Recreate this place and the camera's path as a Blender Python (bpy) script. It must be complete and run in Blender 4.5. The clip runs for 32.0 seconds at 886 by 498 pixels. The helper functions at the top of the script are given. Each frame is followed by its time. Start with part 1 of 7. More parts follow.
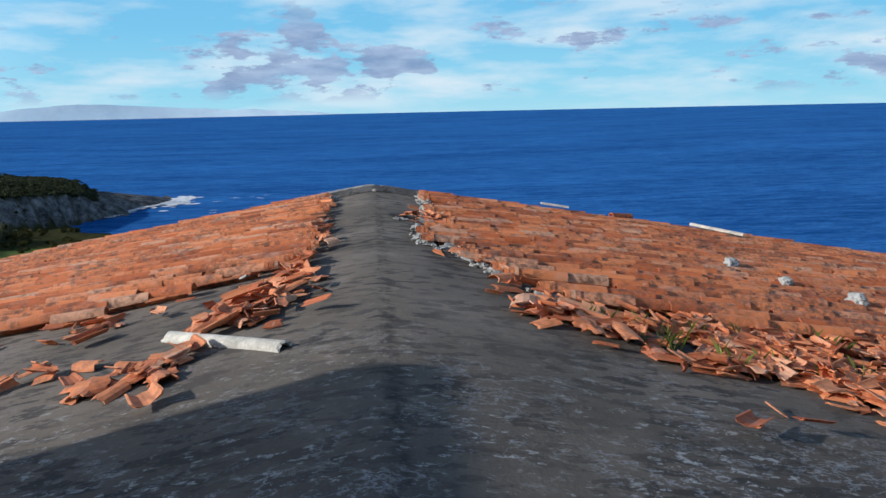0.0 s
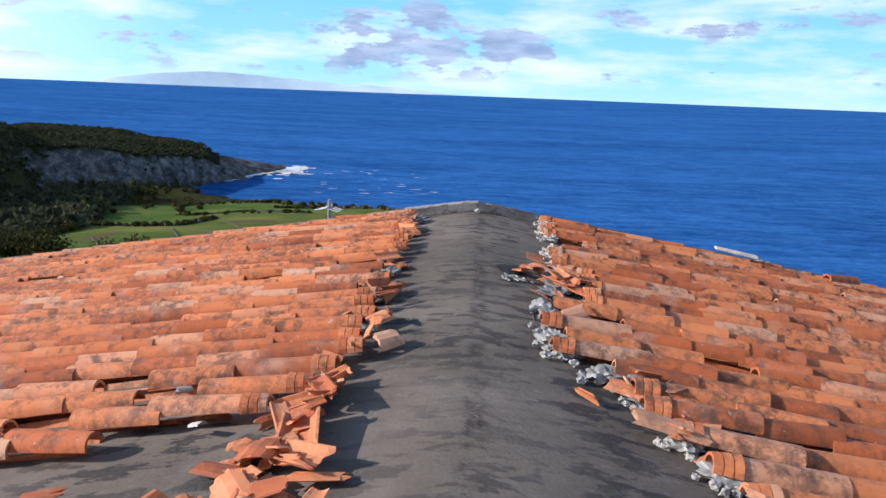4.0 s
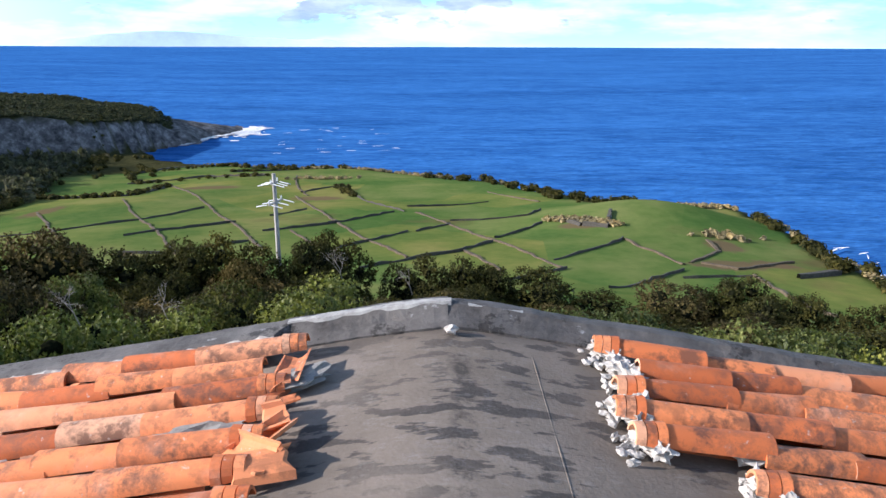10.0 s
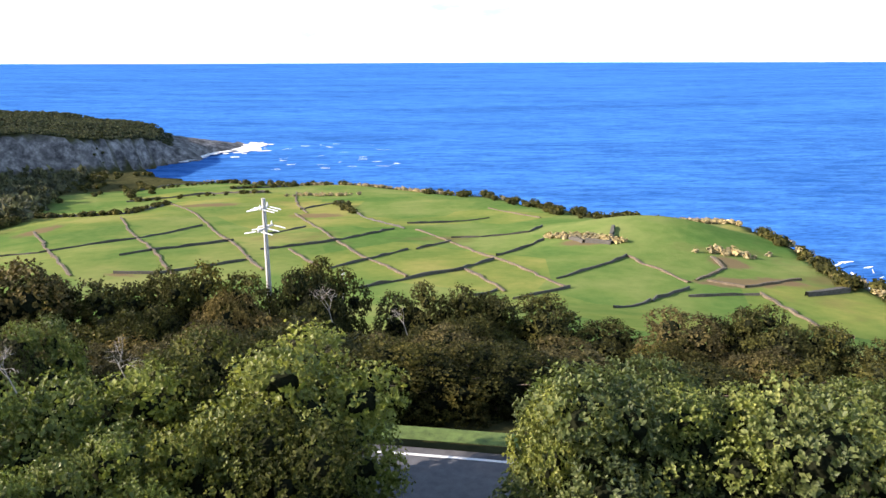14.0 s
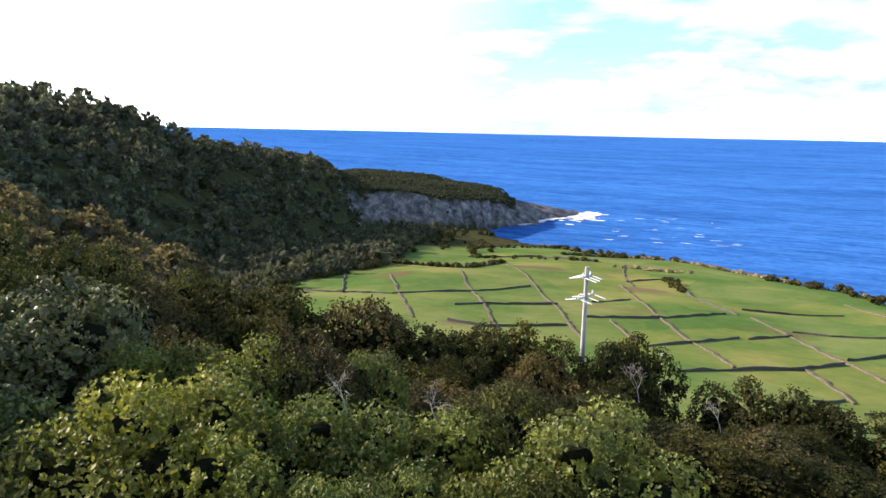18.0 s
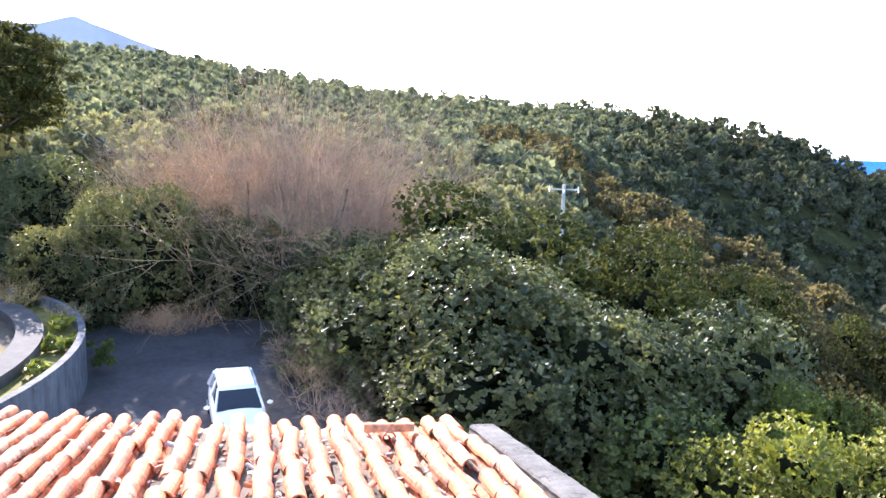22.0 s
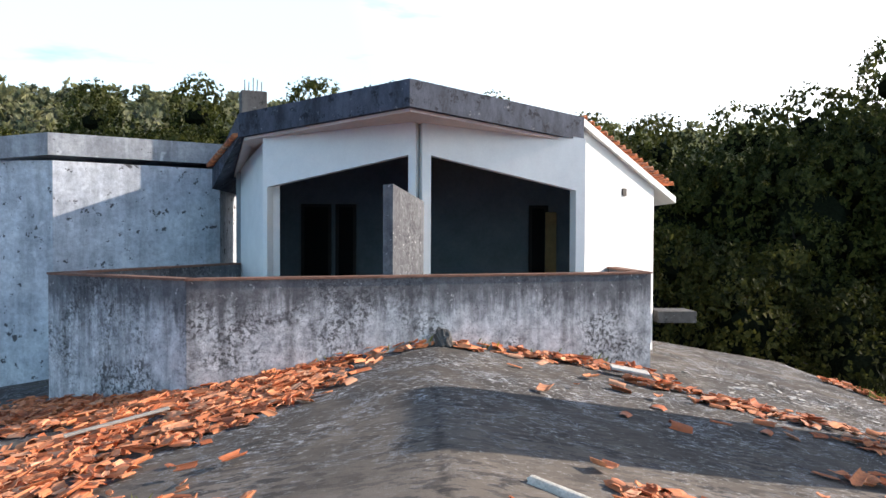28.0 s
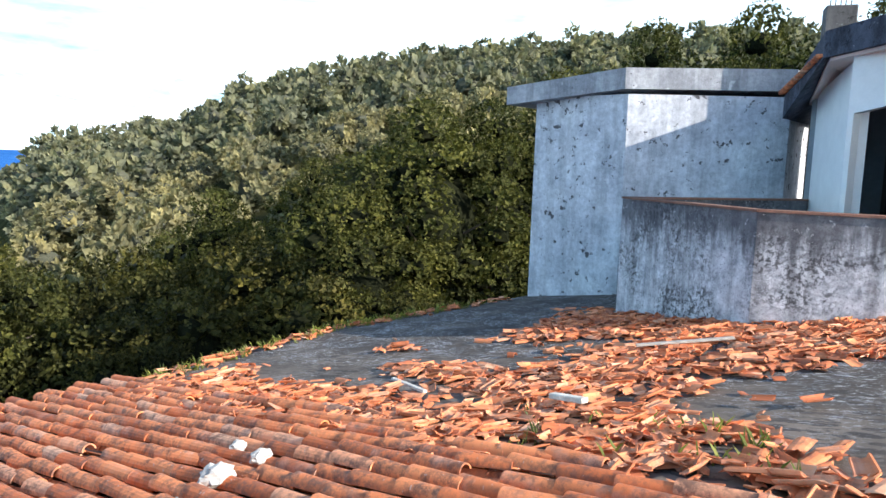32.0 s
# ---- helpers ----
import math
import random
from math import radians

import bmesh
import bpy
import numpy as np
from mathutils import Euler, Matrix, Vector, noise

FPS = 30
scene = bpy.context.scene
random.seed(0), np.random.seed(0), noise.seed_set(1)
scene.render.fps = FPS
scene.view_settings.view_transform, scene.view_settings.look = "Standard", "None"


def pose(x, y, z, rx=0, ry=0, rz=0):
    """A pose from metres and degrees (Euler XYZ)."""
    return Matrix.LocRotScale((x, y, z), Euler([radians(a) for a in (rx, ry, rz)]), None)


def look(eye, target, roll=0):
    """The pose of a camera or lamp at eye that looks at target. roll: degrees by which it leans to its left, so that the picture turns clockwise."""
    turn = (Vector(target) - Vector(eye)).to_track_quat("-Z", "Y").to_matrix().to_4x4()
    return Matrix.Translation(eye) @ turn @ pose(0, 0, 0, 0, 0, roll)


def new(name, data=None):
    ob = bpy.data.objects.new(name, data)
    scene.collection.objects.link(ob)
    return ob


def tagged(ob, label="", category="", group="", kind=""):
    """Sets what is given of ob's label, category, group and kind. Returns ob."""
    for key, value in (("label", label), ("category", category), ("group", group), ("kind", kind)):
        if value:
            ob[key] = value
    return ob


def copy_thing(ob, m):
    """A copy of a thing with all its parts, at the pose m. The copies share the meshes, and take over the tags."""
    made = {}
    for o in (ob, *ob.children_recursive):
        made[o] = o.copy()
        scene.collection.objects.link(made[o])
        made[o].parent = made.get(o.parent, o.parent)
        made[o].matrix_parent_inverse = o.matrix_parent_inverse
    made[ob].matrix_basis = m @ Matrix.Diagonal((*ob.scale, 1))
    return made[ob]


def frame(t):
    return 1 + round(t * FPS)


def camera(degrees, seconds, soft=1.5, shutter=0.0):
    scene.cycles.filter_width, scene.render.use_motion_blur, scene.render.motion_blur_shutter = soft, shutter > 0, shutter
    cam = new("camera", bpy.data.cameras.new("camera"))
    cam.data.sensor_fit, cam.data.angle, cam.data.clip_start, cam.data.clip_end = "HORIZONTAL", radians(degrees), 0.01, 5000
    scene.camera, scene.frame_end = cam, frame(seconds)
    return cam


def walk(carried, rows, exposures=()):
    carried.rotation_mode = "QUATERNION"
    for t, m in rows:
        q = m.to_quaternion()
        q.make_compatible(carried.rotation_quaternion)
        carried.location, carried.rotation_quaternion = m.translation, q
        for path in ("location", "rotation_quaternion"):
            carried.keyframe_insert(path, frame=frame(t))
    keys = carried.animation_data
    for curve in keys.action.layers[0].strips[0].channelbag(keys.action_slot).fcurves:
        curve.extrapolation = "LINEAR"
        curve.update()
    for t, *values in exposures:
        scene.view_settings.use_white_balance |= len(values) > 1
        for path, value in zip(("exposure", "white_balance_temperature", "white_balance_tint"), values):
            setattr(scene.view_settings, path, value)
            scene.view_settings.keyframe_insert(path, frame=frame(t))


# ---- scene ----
cam = camera(63.6, 32.0, 1.5)
# seconds, x, y, z, heading, pitch, lean
ROWS = [
    (0.0, 0.000, 0.000, 1.400, -5.70, -11.00, 1.20),
    (0.5, 0.041, 0.408, 1.357, 0.59, -15.11, 1.36),
    (1.0, 0.122, 0.825, 1.394, 7.41, -12.22, 1.22),
    (1.5, 0.062, 1.311, 1.395, 4.60, -7.93, 2.78),
    (2.0, 0.050, 1.806, 1.423, 3.08, -7.91, 2.16),
    (2.5, 0.111, 2.320, 1.486, 2.85, -9.53, 2.84),
    (4.5, -0.003, 4.162, 1.464, 3.28, -12.57, -3.20),
    (5.0, -0.023, 4.630, 1.489, -0.28, -12.75, -0.43),
    (5.5, 0.050, 5.113, 1.512, 3.55, -12.31, -2.76),
    (6.0, 0.036, 5.574, 1.504, 3.64, -11.20, -2.86),
    (6.5, 0.019, 6.018, 1.567, 0.53, -8.84, -0.54),
    (7.0, 0.078, 6.475, 1.557, 4.68, -10.98, -1.86),
    (7.5, 0.055, 6.867, 1.530, 6.34, -13.07, -2.35),
    (8.0, -0.040, 7.278, 1.547, 4.19, -12.28, -1.95),
    (8.5, -0.034, 7.723, 1.520, 4.69, -13.43, -1.38),
    (9.0, 0.005, 8.132, 1.565, 4.43, -14.96, -0.79),
    (9.5, -0.030, 8.593, 1.550, 0.70, -16.18, -0.32),
    (10.0, -0.035, 8.983, 1.545, -0.02, -15.92, -0.19),
    (10.5, 0.017, 9.390, 1.548, 3.25, -19.12, -0.70),
    (11.0, 0.003, 9.756, 1.527, 0.85, -17.81, -1.19),
    (11.5, -0.022, 10.083, 1.550, -1.39, -17.47, -0.04),
    (12.0, 0.033, 10.418, 1.559, 1.00, -15.75, -0.80),
    (12.5, 0.055, 10.701, 1.565, 1.04, -17.03, -0.79),
    (13.0, -0.030, 11.021, 1.586, -0.63, -15.96, 0.51),
    (13.5, 0.029, 11.204, 1.629, -0.27, -15.51, 0.30),
    (15.5, 0.247, 11.447, 1.742, 1.61, -11.34, -0.42),
    (16.0, 0.243, 11.461, 1.737, 5.38, -10.76, -0.90),
    (16.5, 0.271, 11.445, 1.742, 13.44, -9.60, -0.67),
    (17.0, 0.287, 11.465, 1.733, 18.18, -9.50, -0.87),
    (17.5, 0.330, 11.456, 1.727, 22.09, -9.70, -0.62),
    (18.0, 0.363, 11.405, 1.708, 26.54, -9.41, -1.21),
    (18.5, 0.367, 11.336, 1.712, 31.96, -8.35, -0.91),
    (19.0, 0.263, 11.242, 1.724, 37.63, -7.99, -0.35),
    (19.5, 0.141, 11.179, 1.708, 44.30, -8.25, -0.77),
    (20.0, 0.041, 11.083, 1.680, 50.02, -8.55, -1.03),
    (20.5, 0.007, 10.997, 1.713, 55.66, -9.05, -1.45),
    (21.0, -0.012, 10.938, 1.714, 62.93, -9.36, -1.74),
    (21.5, -0.068, 10.868, 1.746, 69.31, -8.82, -1.73),
    (22.0, -0.112, 10.736, 1.777, 76.07, -8.23, -1.75),
    (22.5, -0.067, 10.635, 1.776, 83.75, -7.82, -0.69),
    (23.0, -0.040, 10.602, 1.800, 94.20, -7.61, -0.10),
    (23.5, 0.004, 10.548, 1.840, 104.30, -7.81, -0.48),
    (24.0, 0.151, 10.479, 1.878, 111.95, -8.24, 0.49),
    (24.5, 0.102, 10.398, 1.821, 120.86, -8.02, -0.35),
    (25.0, 0.150, 10.252, 1.796, 129.21, -5.98, 0.27),
    (25.5, 0.356, 10.122, 1.818, 137.99, -5.07, -0.14),
    (26.0, 0.406, 9.994, 1.867, 146.27, -3.40, 0.19),
    (26.5, 0.389, 9.974, 1.872, 154.20, -2.64, 0.40),
    (28.5, 0.241, 9.798, 1.754, 184.30, -1.01, -0.01),
    (29.0, 0.251, 9.835, 1.714, 188.04, -0.93, 0.36),
    (29.5, 0.362, 9.786, 1.674, 188.44, -0.85, 0.18),
    (30.0, 0.385, 9.781, 1.688, 188.94, -1.06, 0.21),
    (30.5, 0.537, 9.789, 1.666, 193.39, -2.47, 0.06),
    (31.0, 0.627, 9.787, 1.630, 202.96, -6.33, -1.02),
    (31.5, 0.701, 9.777, 1.634, 212.48, -7.97, -1.86),
    (32.0, 0.717, 9.813, 1.637, 219.44, -6.90, -1.94),
]
EXPOSURES = [(0.0, -0.25, 6050, 9), (1.0, 0.2, 6200, 12), (2.0, 0.15, 6150, 12), (6.0, 0.15, 6200, 19), (9.0, 0.35, 6150, 16), (11.0, 1.1, 6350, 17), (12.5, 1.55, 6600, 16), (13.5, 1.55, 6900, 17), (16.0, 1.15, 7200, 20), (19.0, 1.25, 6550, 19), (20.0, 1.8, 6400, 21), (21.0, 2.05, 6250, 21), (23.0, 2.25, 6100, 21), (25.0, 1.8, 6050, 18), (26.5, 1.25, 6400, 16), (29.0, 0.7, 6900, 13), (31.0, 0.8, 6700, 12), (32.0, 1.2, 6500, 12)]
walk(cam, [(t, pose(x, y, z, 90 + pitch, lean, heading)) for t, x, y, z, heading, pitch, lean in ROWS], EXPOSURES)

# ---- sky and sun ----
SUN_YAW, SUN_UP = 101.0, 24.0
SUN_DIR = Vector((-math.sin(radians(SUN_YAW)) * math.cos(radians(SUN_UP)), math.cos(radians(SUN_YAW)) * math.cos(radians(SUN_UP)), math.sin(radians(SUN_UP))))
world = bpy.data.worlds.new("world")
scene.world = world
world.use_nodes = True
wn = world.node_tree
sky = wn.nodes.new("ShaderNodeTexSky")
sky.sky_type = "NISHITA"
sky.sun_disc = False
sky.sun_elevation = radians(SUN_UP)
sky.sun_rotation = radians(-SUN_YAW)
sky.altitude = 80
sky.air_density = 1.0
sky.dust_density = 0.3
wn.nodes["Background"].inputs["Strength"].default_value = 0.145


def cloudy_sky(nt):
    """Drifting clouds before the clear sky: pale haze and cumulus low down, brightest round the sun."""
    def new_ramp(fac, stops):
        r = nt.nodes.new("ShaderNodeValToRGB")
        e = r.color_ramp.elements
        while len(e) < len(stops):
            e.new(0.5)
        for el, (p, c) in zip(e, stops):
            el.position, el.color = p, ((c, c, c, 1) if isinstance(c, float) else (*c, 1))
        nt.links.new(fac, r.inputs["Fac"])
        return r.outputs["Color"]

    def mixed(fac, a, b, mode="MIX"):
        m = nt.nodes.new("ShaderNodeMix")
        m.data_type, m.blend_type = "RGBA", mode
        for sock, v in ((m.inputs["Factor"], fac), (m.inputs[6], a), (m.inputs[7], b)):
            if isinstance(v, float):
                sock.default_value = v
            elif isinstance(v, tuple):
                sock.default_value = (*v, 1)
            else:
                nt.links.new(v, sock)
        return m.outputs[2]

    def times(a, b):
        m = nt.nodes.new("ShaderNodeMath")
        m.operation = "MULTIPLY"
        for sock, v in zip(m.inputs, (a, b)):
            if isinstance(v, float):
                sock.default_value = v
            else:
                nt.links.new(v, sock)
        return m.outputs[0]

    d = nt.nodes.new("ShaderNodeTexCoord").outputs["Generated"]
    sep = nt.nodes.new("ShaderNodeSeparateXYZ")
    nt.links.new(d, sep.inputs[0])
    up = nt.nodes.new("ShaderNodeMapRange")
    for i, val in enumerate((-0.012, 0.34, 0.0, 1.0)):
        up.inputs[1 + i].default_value = val
    nt.links.new(sep.outputs["Z"], up.inputs[0])

    def clouds(scale, detail, rough, z):
        mp = nt.nodes.new("ShaderNodeMapping")
        mp.inputs["Scale"].default_value = (2.05, 2.05, z)
        nt.links.new(d, mp.inputs["Vector"])
        n = nt.nodes.new("ShaderNodeTexNoise")
        n.inputs["Scale"].default_value, n.inputs["Detail"].default_value, n.inputs["Roughness"].default_value = scale, detail, rough
        nt.links.new(mp.outputs["Vector"], n.inputs["Vector"])
        return n.outputs["Fac"]

    col = new_ramp(up.outputs[0], [(0.0, (0.52, 0.85, 0.94)), (0.10, (0.39, 0.79, 0.95)), (0.35, (0.25, 0.65, 0.93)), (1.0, (0.15, 0.48, 0.87))])
    # the cloud lies thicker over the land than over the open sea
    bank = nt.nodes.new("ShaderNodeMath")
    bank.operation = "MULTIPLY_ADD"
    nt.links.new(sep.outputs["Y"], bank.inputs[0])
    bank.inputs[1].default_value = -0.115
    nt.links.new(clouds(2.4, 7, 0.55, 9.0), bank.inputs[2])
    veil = new_ramp(bank.outputs[0], [(0.33, 0.0), (0.53, 1.0)])
    low = new_ramp(up.outputs[0], [(0.0, 0.45), (0.14, 0.95), (0.32, 0.8), (0.6, 0.5)])
    col = mixed(times(veil, low), col, (0.84, 0.95, 1.0))
    # a bank of grey-violet cumulus low over the open sea, looser puffs elsewhere
    bank_dir = nt.nodes.new("ShaderNodeMapping")
    bank_dir.inputs["Location"].default_value = (0.5, -6.7, -0.62)
    bank_dir.inputs["Scale"].default_value = (5.2, 6.7, 12.0)
    nt.links.new(d, bank_dir.inputs["Vector"])
    away = nt.nodes.new("ShaderNodeVectorMath")
    away.operation = "LENGTH"
    nt.links.new(bank_dir.outputs["Vector"], away.inputs[0])
    near_bank = new_ramp(away.outputs["Value"], [(0.2, 0.15), (1.0, 0.0)])
    lumps = nt.nodes.new("ShaderNodeMath")
    lumps.operation = "ADD"
    nt.links.new(clouds(4.6, 10, 0.6, 6.0), lumps.inputs[0])
    nt.links.new(near_bank, lumps.inputs[1])
    puff = new_ramp(lumps.outputs[0], [(0.575, 0.0), (0.615, 1.0)])
    band = new_ramp(up.outputs[0], [(0.07, 0.0), (0.13, 1.0), (0.34, 1.0), (0.5, 0.0)])
    shade = new_ramp(clouds(9.0, 8, 0.6, 9.0), [(0.35, (0.27, 0.35, 0.56)), (0.65, (0.50, 0.60, 0.80))])
    col = mixed(times(times(puff, band), 0.85), col, shade)
    dot = nt.nodes.new("ShaderNodeVectorMath")
    dot.operation = "DOT_PRODUCT"
    nt.links.new(d, dot.inputs[0])
    dot.inputs[1].default_value = SUN_DIR[:]
    glow = new_ramp(dot.outputs["Value"], [(0.2, 0.0), (0.5, 0.2), (0.75, 0.6), (0.95, 1.0)])
    col = mixed(glow, col, (2.4, 2.38, 2.33))
    col = mixed(1.0, col, (7.1, 7.1, 7.1), "MULTIPLY")
    high = new_ramp(sep.outputs["Z"], [(0.30, 0.0), (0.50, 1.0)])
    return mixed(high, col, sky.outputs["Color"])


wn.links.new(cloudy_sky(wn), wn.nodes["Background"].inputs["Color"])
sun = new("sun", bpy.data.lights.new("sun", "SUN"))
sun.data.energy = 4.3
sun.data.angle = radians(0.53)
sun.data.color = (1.0, 0.94, 0.86)
sun.matrix_world = look((0, 0, 60), Vector((0, 0, 60)) - SUN_DIR)

# ---- materials ----
def mat(name, rough=0.8, metal=0.0, spec=0.3):
    m = bpy.data.materials.new(name)
    m.use_nodes = True
    b = m.node_tree.nodes["Principled BSDF"]
    b.inputs["Roughness"].default_value = rough
    b.inputs["Metallic"].default_value = metal
    b.inputs["Specular IOR Level"].default_value = spec
    return m, m.node_tree, b


def node(nt, kind, **values):
    n = nt.nodes.new(kind)
    for key, v in values.items():
        n.inputs[key.replace("_", " ")].default_value = v
    return n


def coords(nt, scale=(1, 1, 1), space="Object"):
    c = nt.nodes.new("ShaderNodeTexCoord")
    mp = nt.nodes.new("ShaderNodeMapping")
    mp.inputs["Scale"].default_value = scale
    nt.links.new(c.outputs[space], mp.inputs["Vector"])
    return mp.outputs["Vector"]


def noise_tex(nt, vec, scale, detail=6.0, rough=0.6):
    n = node(nt, "ShaderNodeTexNoise", Scale=scale, Detail=detail, Roughness=rough)
    nt.links.new(vec, n.inputs["Vector"])
    return n.outputs["Fac"]


def ramp(nt, fac, stops):
    r = nt.nodes.new("ShaderNodeValToRGB")
    e = r.color_ramp.elements
    while len(e) < len(stops):
        e.new(0.5)
    for el, (p, c) in zip(e, stops):
        el.position = p
        el.color = (*c, 1) if len(c) == 3 else c
    nt.links.new(fac, r.inputs["Fac"])
    return r.outputs["Color"]


def grey(v):
    return (v, v, v)


def mixc(nt, fac, a, b, mode="MIX"):
    m = nt.nodes.new("ShaderNodeMix")
    m.data_type = "RGBA"
    m.blend_type = mode
    for sock, v in ((m.inputs["Factor"], fac), (m.inputs[6], a), (m.inputs[7], b)):
        if isinstance(v, (int, float)):
            sock.default_value = v
        elif isinstance(v, tuple):
            sock.default_value = (*v, 1)
        else:
            nt.links.new(v, sock)
    return m.outputs[2]


def math_n(nt, op, a, b):
    m = nt.nodes.new("ShaderNodeMath")
    m.operation = op
    for sock, v in zip(m.inputs, (a, b)):
        if isinstance(v, (int, float)):
            sock.default_value = v
        else:
            nt.links.new(v, sock)
    return m.outputs[0]


def bump(nt, b, height, strength=0.4, dist=0.02):
    n = node(nt, "ShaderNodeBump", Strength=strength, Distance=dist)
    nt.links.new(height, n.inputs["Height"])
    nt.links.new(n.outputs["Normal"], b.inputs["Normal"])


def base(nt, b, col):
    nt.links.new(col, b.inputs["Base Color"])


def simple(name, c, rough=0.7, vary=0.25, scale=8.0, metal=0.0, spec=0.3, bumps=0.2):
    m, nt, b = mat(name, rough, metal, spec)
    v = coords(nt)
    f = noise_tex(nt, v, scale)
    g = noise_tex(nt, v, scale * 9, 3)
    lo = tuple(x * (1 - vary) for x in c)
    hi = tuple(min(1, x * (1 + vary)) for x in c)
    col = mixc(nt, 0.3, ramp(nt, f, [(0.3, lo), (0.7, hi)]), ramp(nt, g, [(0.35, lo), (0.65, hi)]))
    base(nt, b, col)
    if bumps:
        bump(nt, b, g, bumps, 0.01)
    return m


def make_deck():
    m, nt, b = mat("roof_screed", 0.95, 0, 0.08)
    v = coords(nt)
    big = noise_tex(nt, v, 0.55, 8, 0.65)
    mid = noise_tex(nt, coords(nt, (1.0, 2.4, 1)), 3.6, 7, 0.62)
    spread = ramp(nt, noise_tex(nt, v, 0.8, 4), [(0.38, grey(0.25)), (0.6, grey(1))])
    fine = noise_tex(nt, v, 45, 4)
    col = ramp(nt, big, [(0.32, (0.118, 0.096, 0.074)), (0.5, (0.20, 0.163, 0.128)), (0.70, (0.305, 0.252, 0.205))])
    dark = math_n(nt, "MULTIPLY", ramp(nt, mid, [(0.45, grey(1)), (0.49, grey(0))]), spread)
    col = mixc(nt, math_n(nt, "MULTIPLY", dark, 0.78), col, (0.030, 0.028, 0.028))
    # pale lichen crust, thickest over the oldest part of the screed
    vor = node(nt, "ShaderNodeTexVoronoi", Scale=5.0)
    nt.links.new(v, vor.inputs["Vector"])
    crust = ramp(nt, noise_tex(nt, coords(nt, (1.0, 1.7, 1)), 9.0, 10, 0.78), [(0.56, grey(0)), (0.60, grey(1))])
    where = ramp(nt, noise_tex(nt, v, 0.9, 4), [(0.38, grey(0)), (0.52, grey(1))])
    sep = nt.nodes.new("ShaderNodeSeparateXYZ")
    nt.links.new(v, sep.inputs[0])
    old = nt.nodes.new("ShaderNodeMapRange")
    for i, val in enumerate((5.0, 1.2, 0.08, 1.0)):
        old.inputs[1 + i].default_value = val
    nt.links.new(sep.outputs["Y"], old.inputs[0])
    worn = ramp(nt, noise_tex(nt, coords(nt, (1.0, 0.5, 1)), 1.1, 7, 0.65), [(0.36, grey(0.30)), (0.58, grey(0.88))])
    col = mixc(nt, math_n(nt, "MULTIPLY", worn, old.outputs[0]), col, (0.048, 0.044, 0.041))
    k = math_n(nt, "MULTIPLY", math_n(nt, "MULTIPLY", crust, where), old.outputs[0])
    col = mixc(nt, math_n(nt, "MULTIPLY", k, 0.9), col, (0.72, 0.72, 0.70))
    ring = ramp(nt, noise_tex(nt, coords(nt, (1.0, 1.5, 1)), 3.4, 9, 0.7), [(0.478, grey(0)), (0.497, grey(1)), (0.516, grey(0))])
    lace = ramp(nt, noise_tex(nt, v, 1.5, 5), [(0.46, grey(0)), (0.56, grey(1))])
    ring = math_n(nt, "MULTIPLY", math_n(nt, "MULTIPLY", ring, lace), old.outputs[0])
    col = mixc(nt, math_n(nt, "MULTIPLY", ring, 0.8), col, (0.58, 0.61, 0.66))
    col = mixc(nt, 0.12, col, ramp(nt, fine, [(0.3, grey(0.07)), (0.7, grey(0.22))]), "MIX")
    # black tar crack that wanders along the ridge, and its dusty halo
    way = math_n(nt, "ABSOLUTE", math_n(nt, "SUBTRACT", sep.outputs["X"], math_n(nt, "MULTIPLY", noise_tex(nt, coords(nt, (0.0, 1.0, 0.0)), 1.3, 5, 0.7), 0.12)), 0)
    wide = math_n(nt, "MULTIPLY", noise_tex(nt, v, 14.0, 7, 0.75), 0.05)
    crack = ramp(nt, math_n(nt, "SUBTRACT", way, wide), [(0.0, grey(1)), (0.05, grey(0))])
    gaps = ramp(nt, noise_tex(nt, v, 5.0, 8, 0.78), [(0.46, grey(0)), (0.58, grey(1))])
    col = mixc(nt, math_n(nt, "MULTIPLY", math_n(nt, "MULTIPLY", crack, gaps), 0.75), col, (0.045, 0.042, 0.040))
    base(nt, b, col)
    bump(nt, b, math_n(nt, "ADD", fine, math_n(nt, "MULTIPLY", big, 3.0)), 0.22, 0.02)
    return m


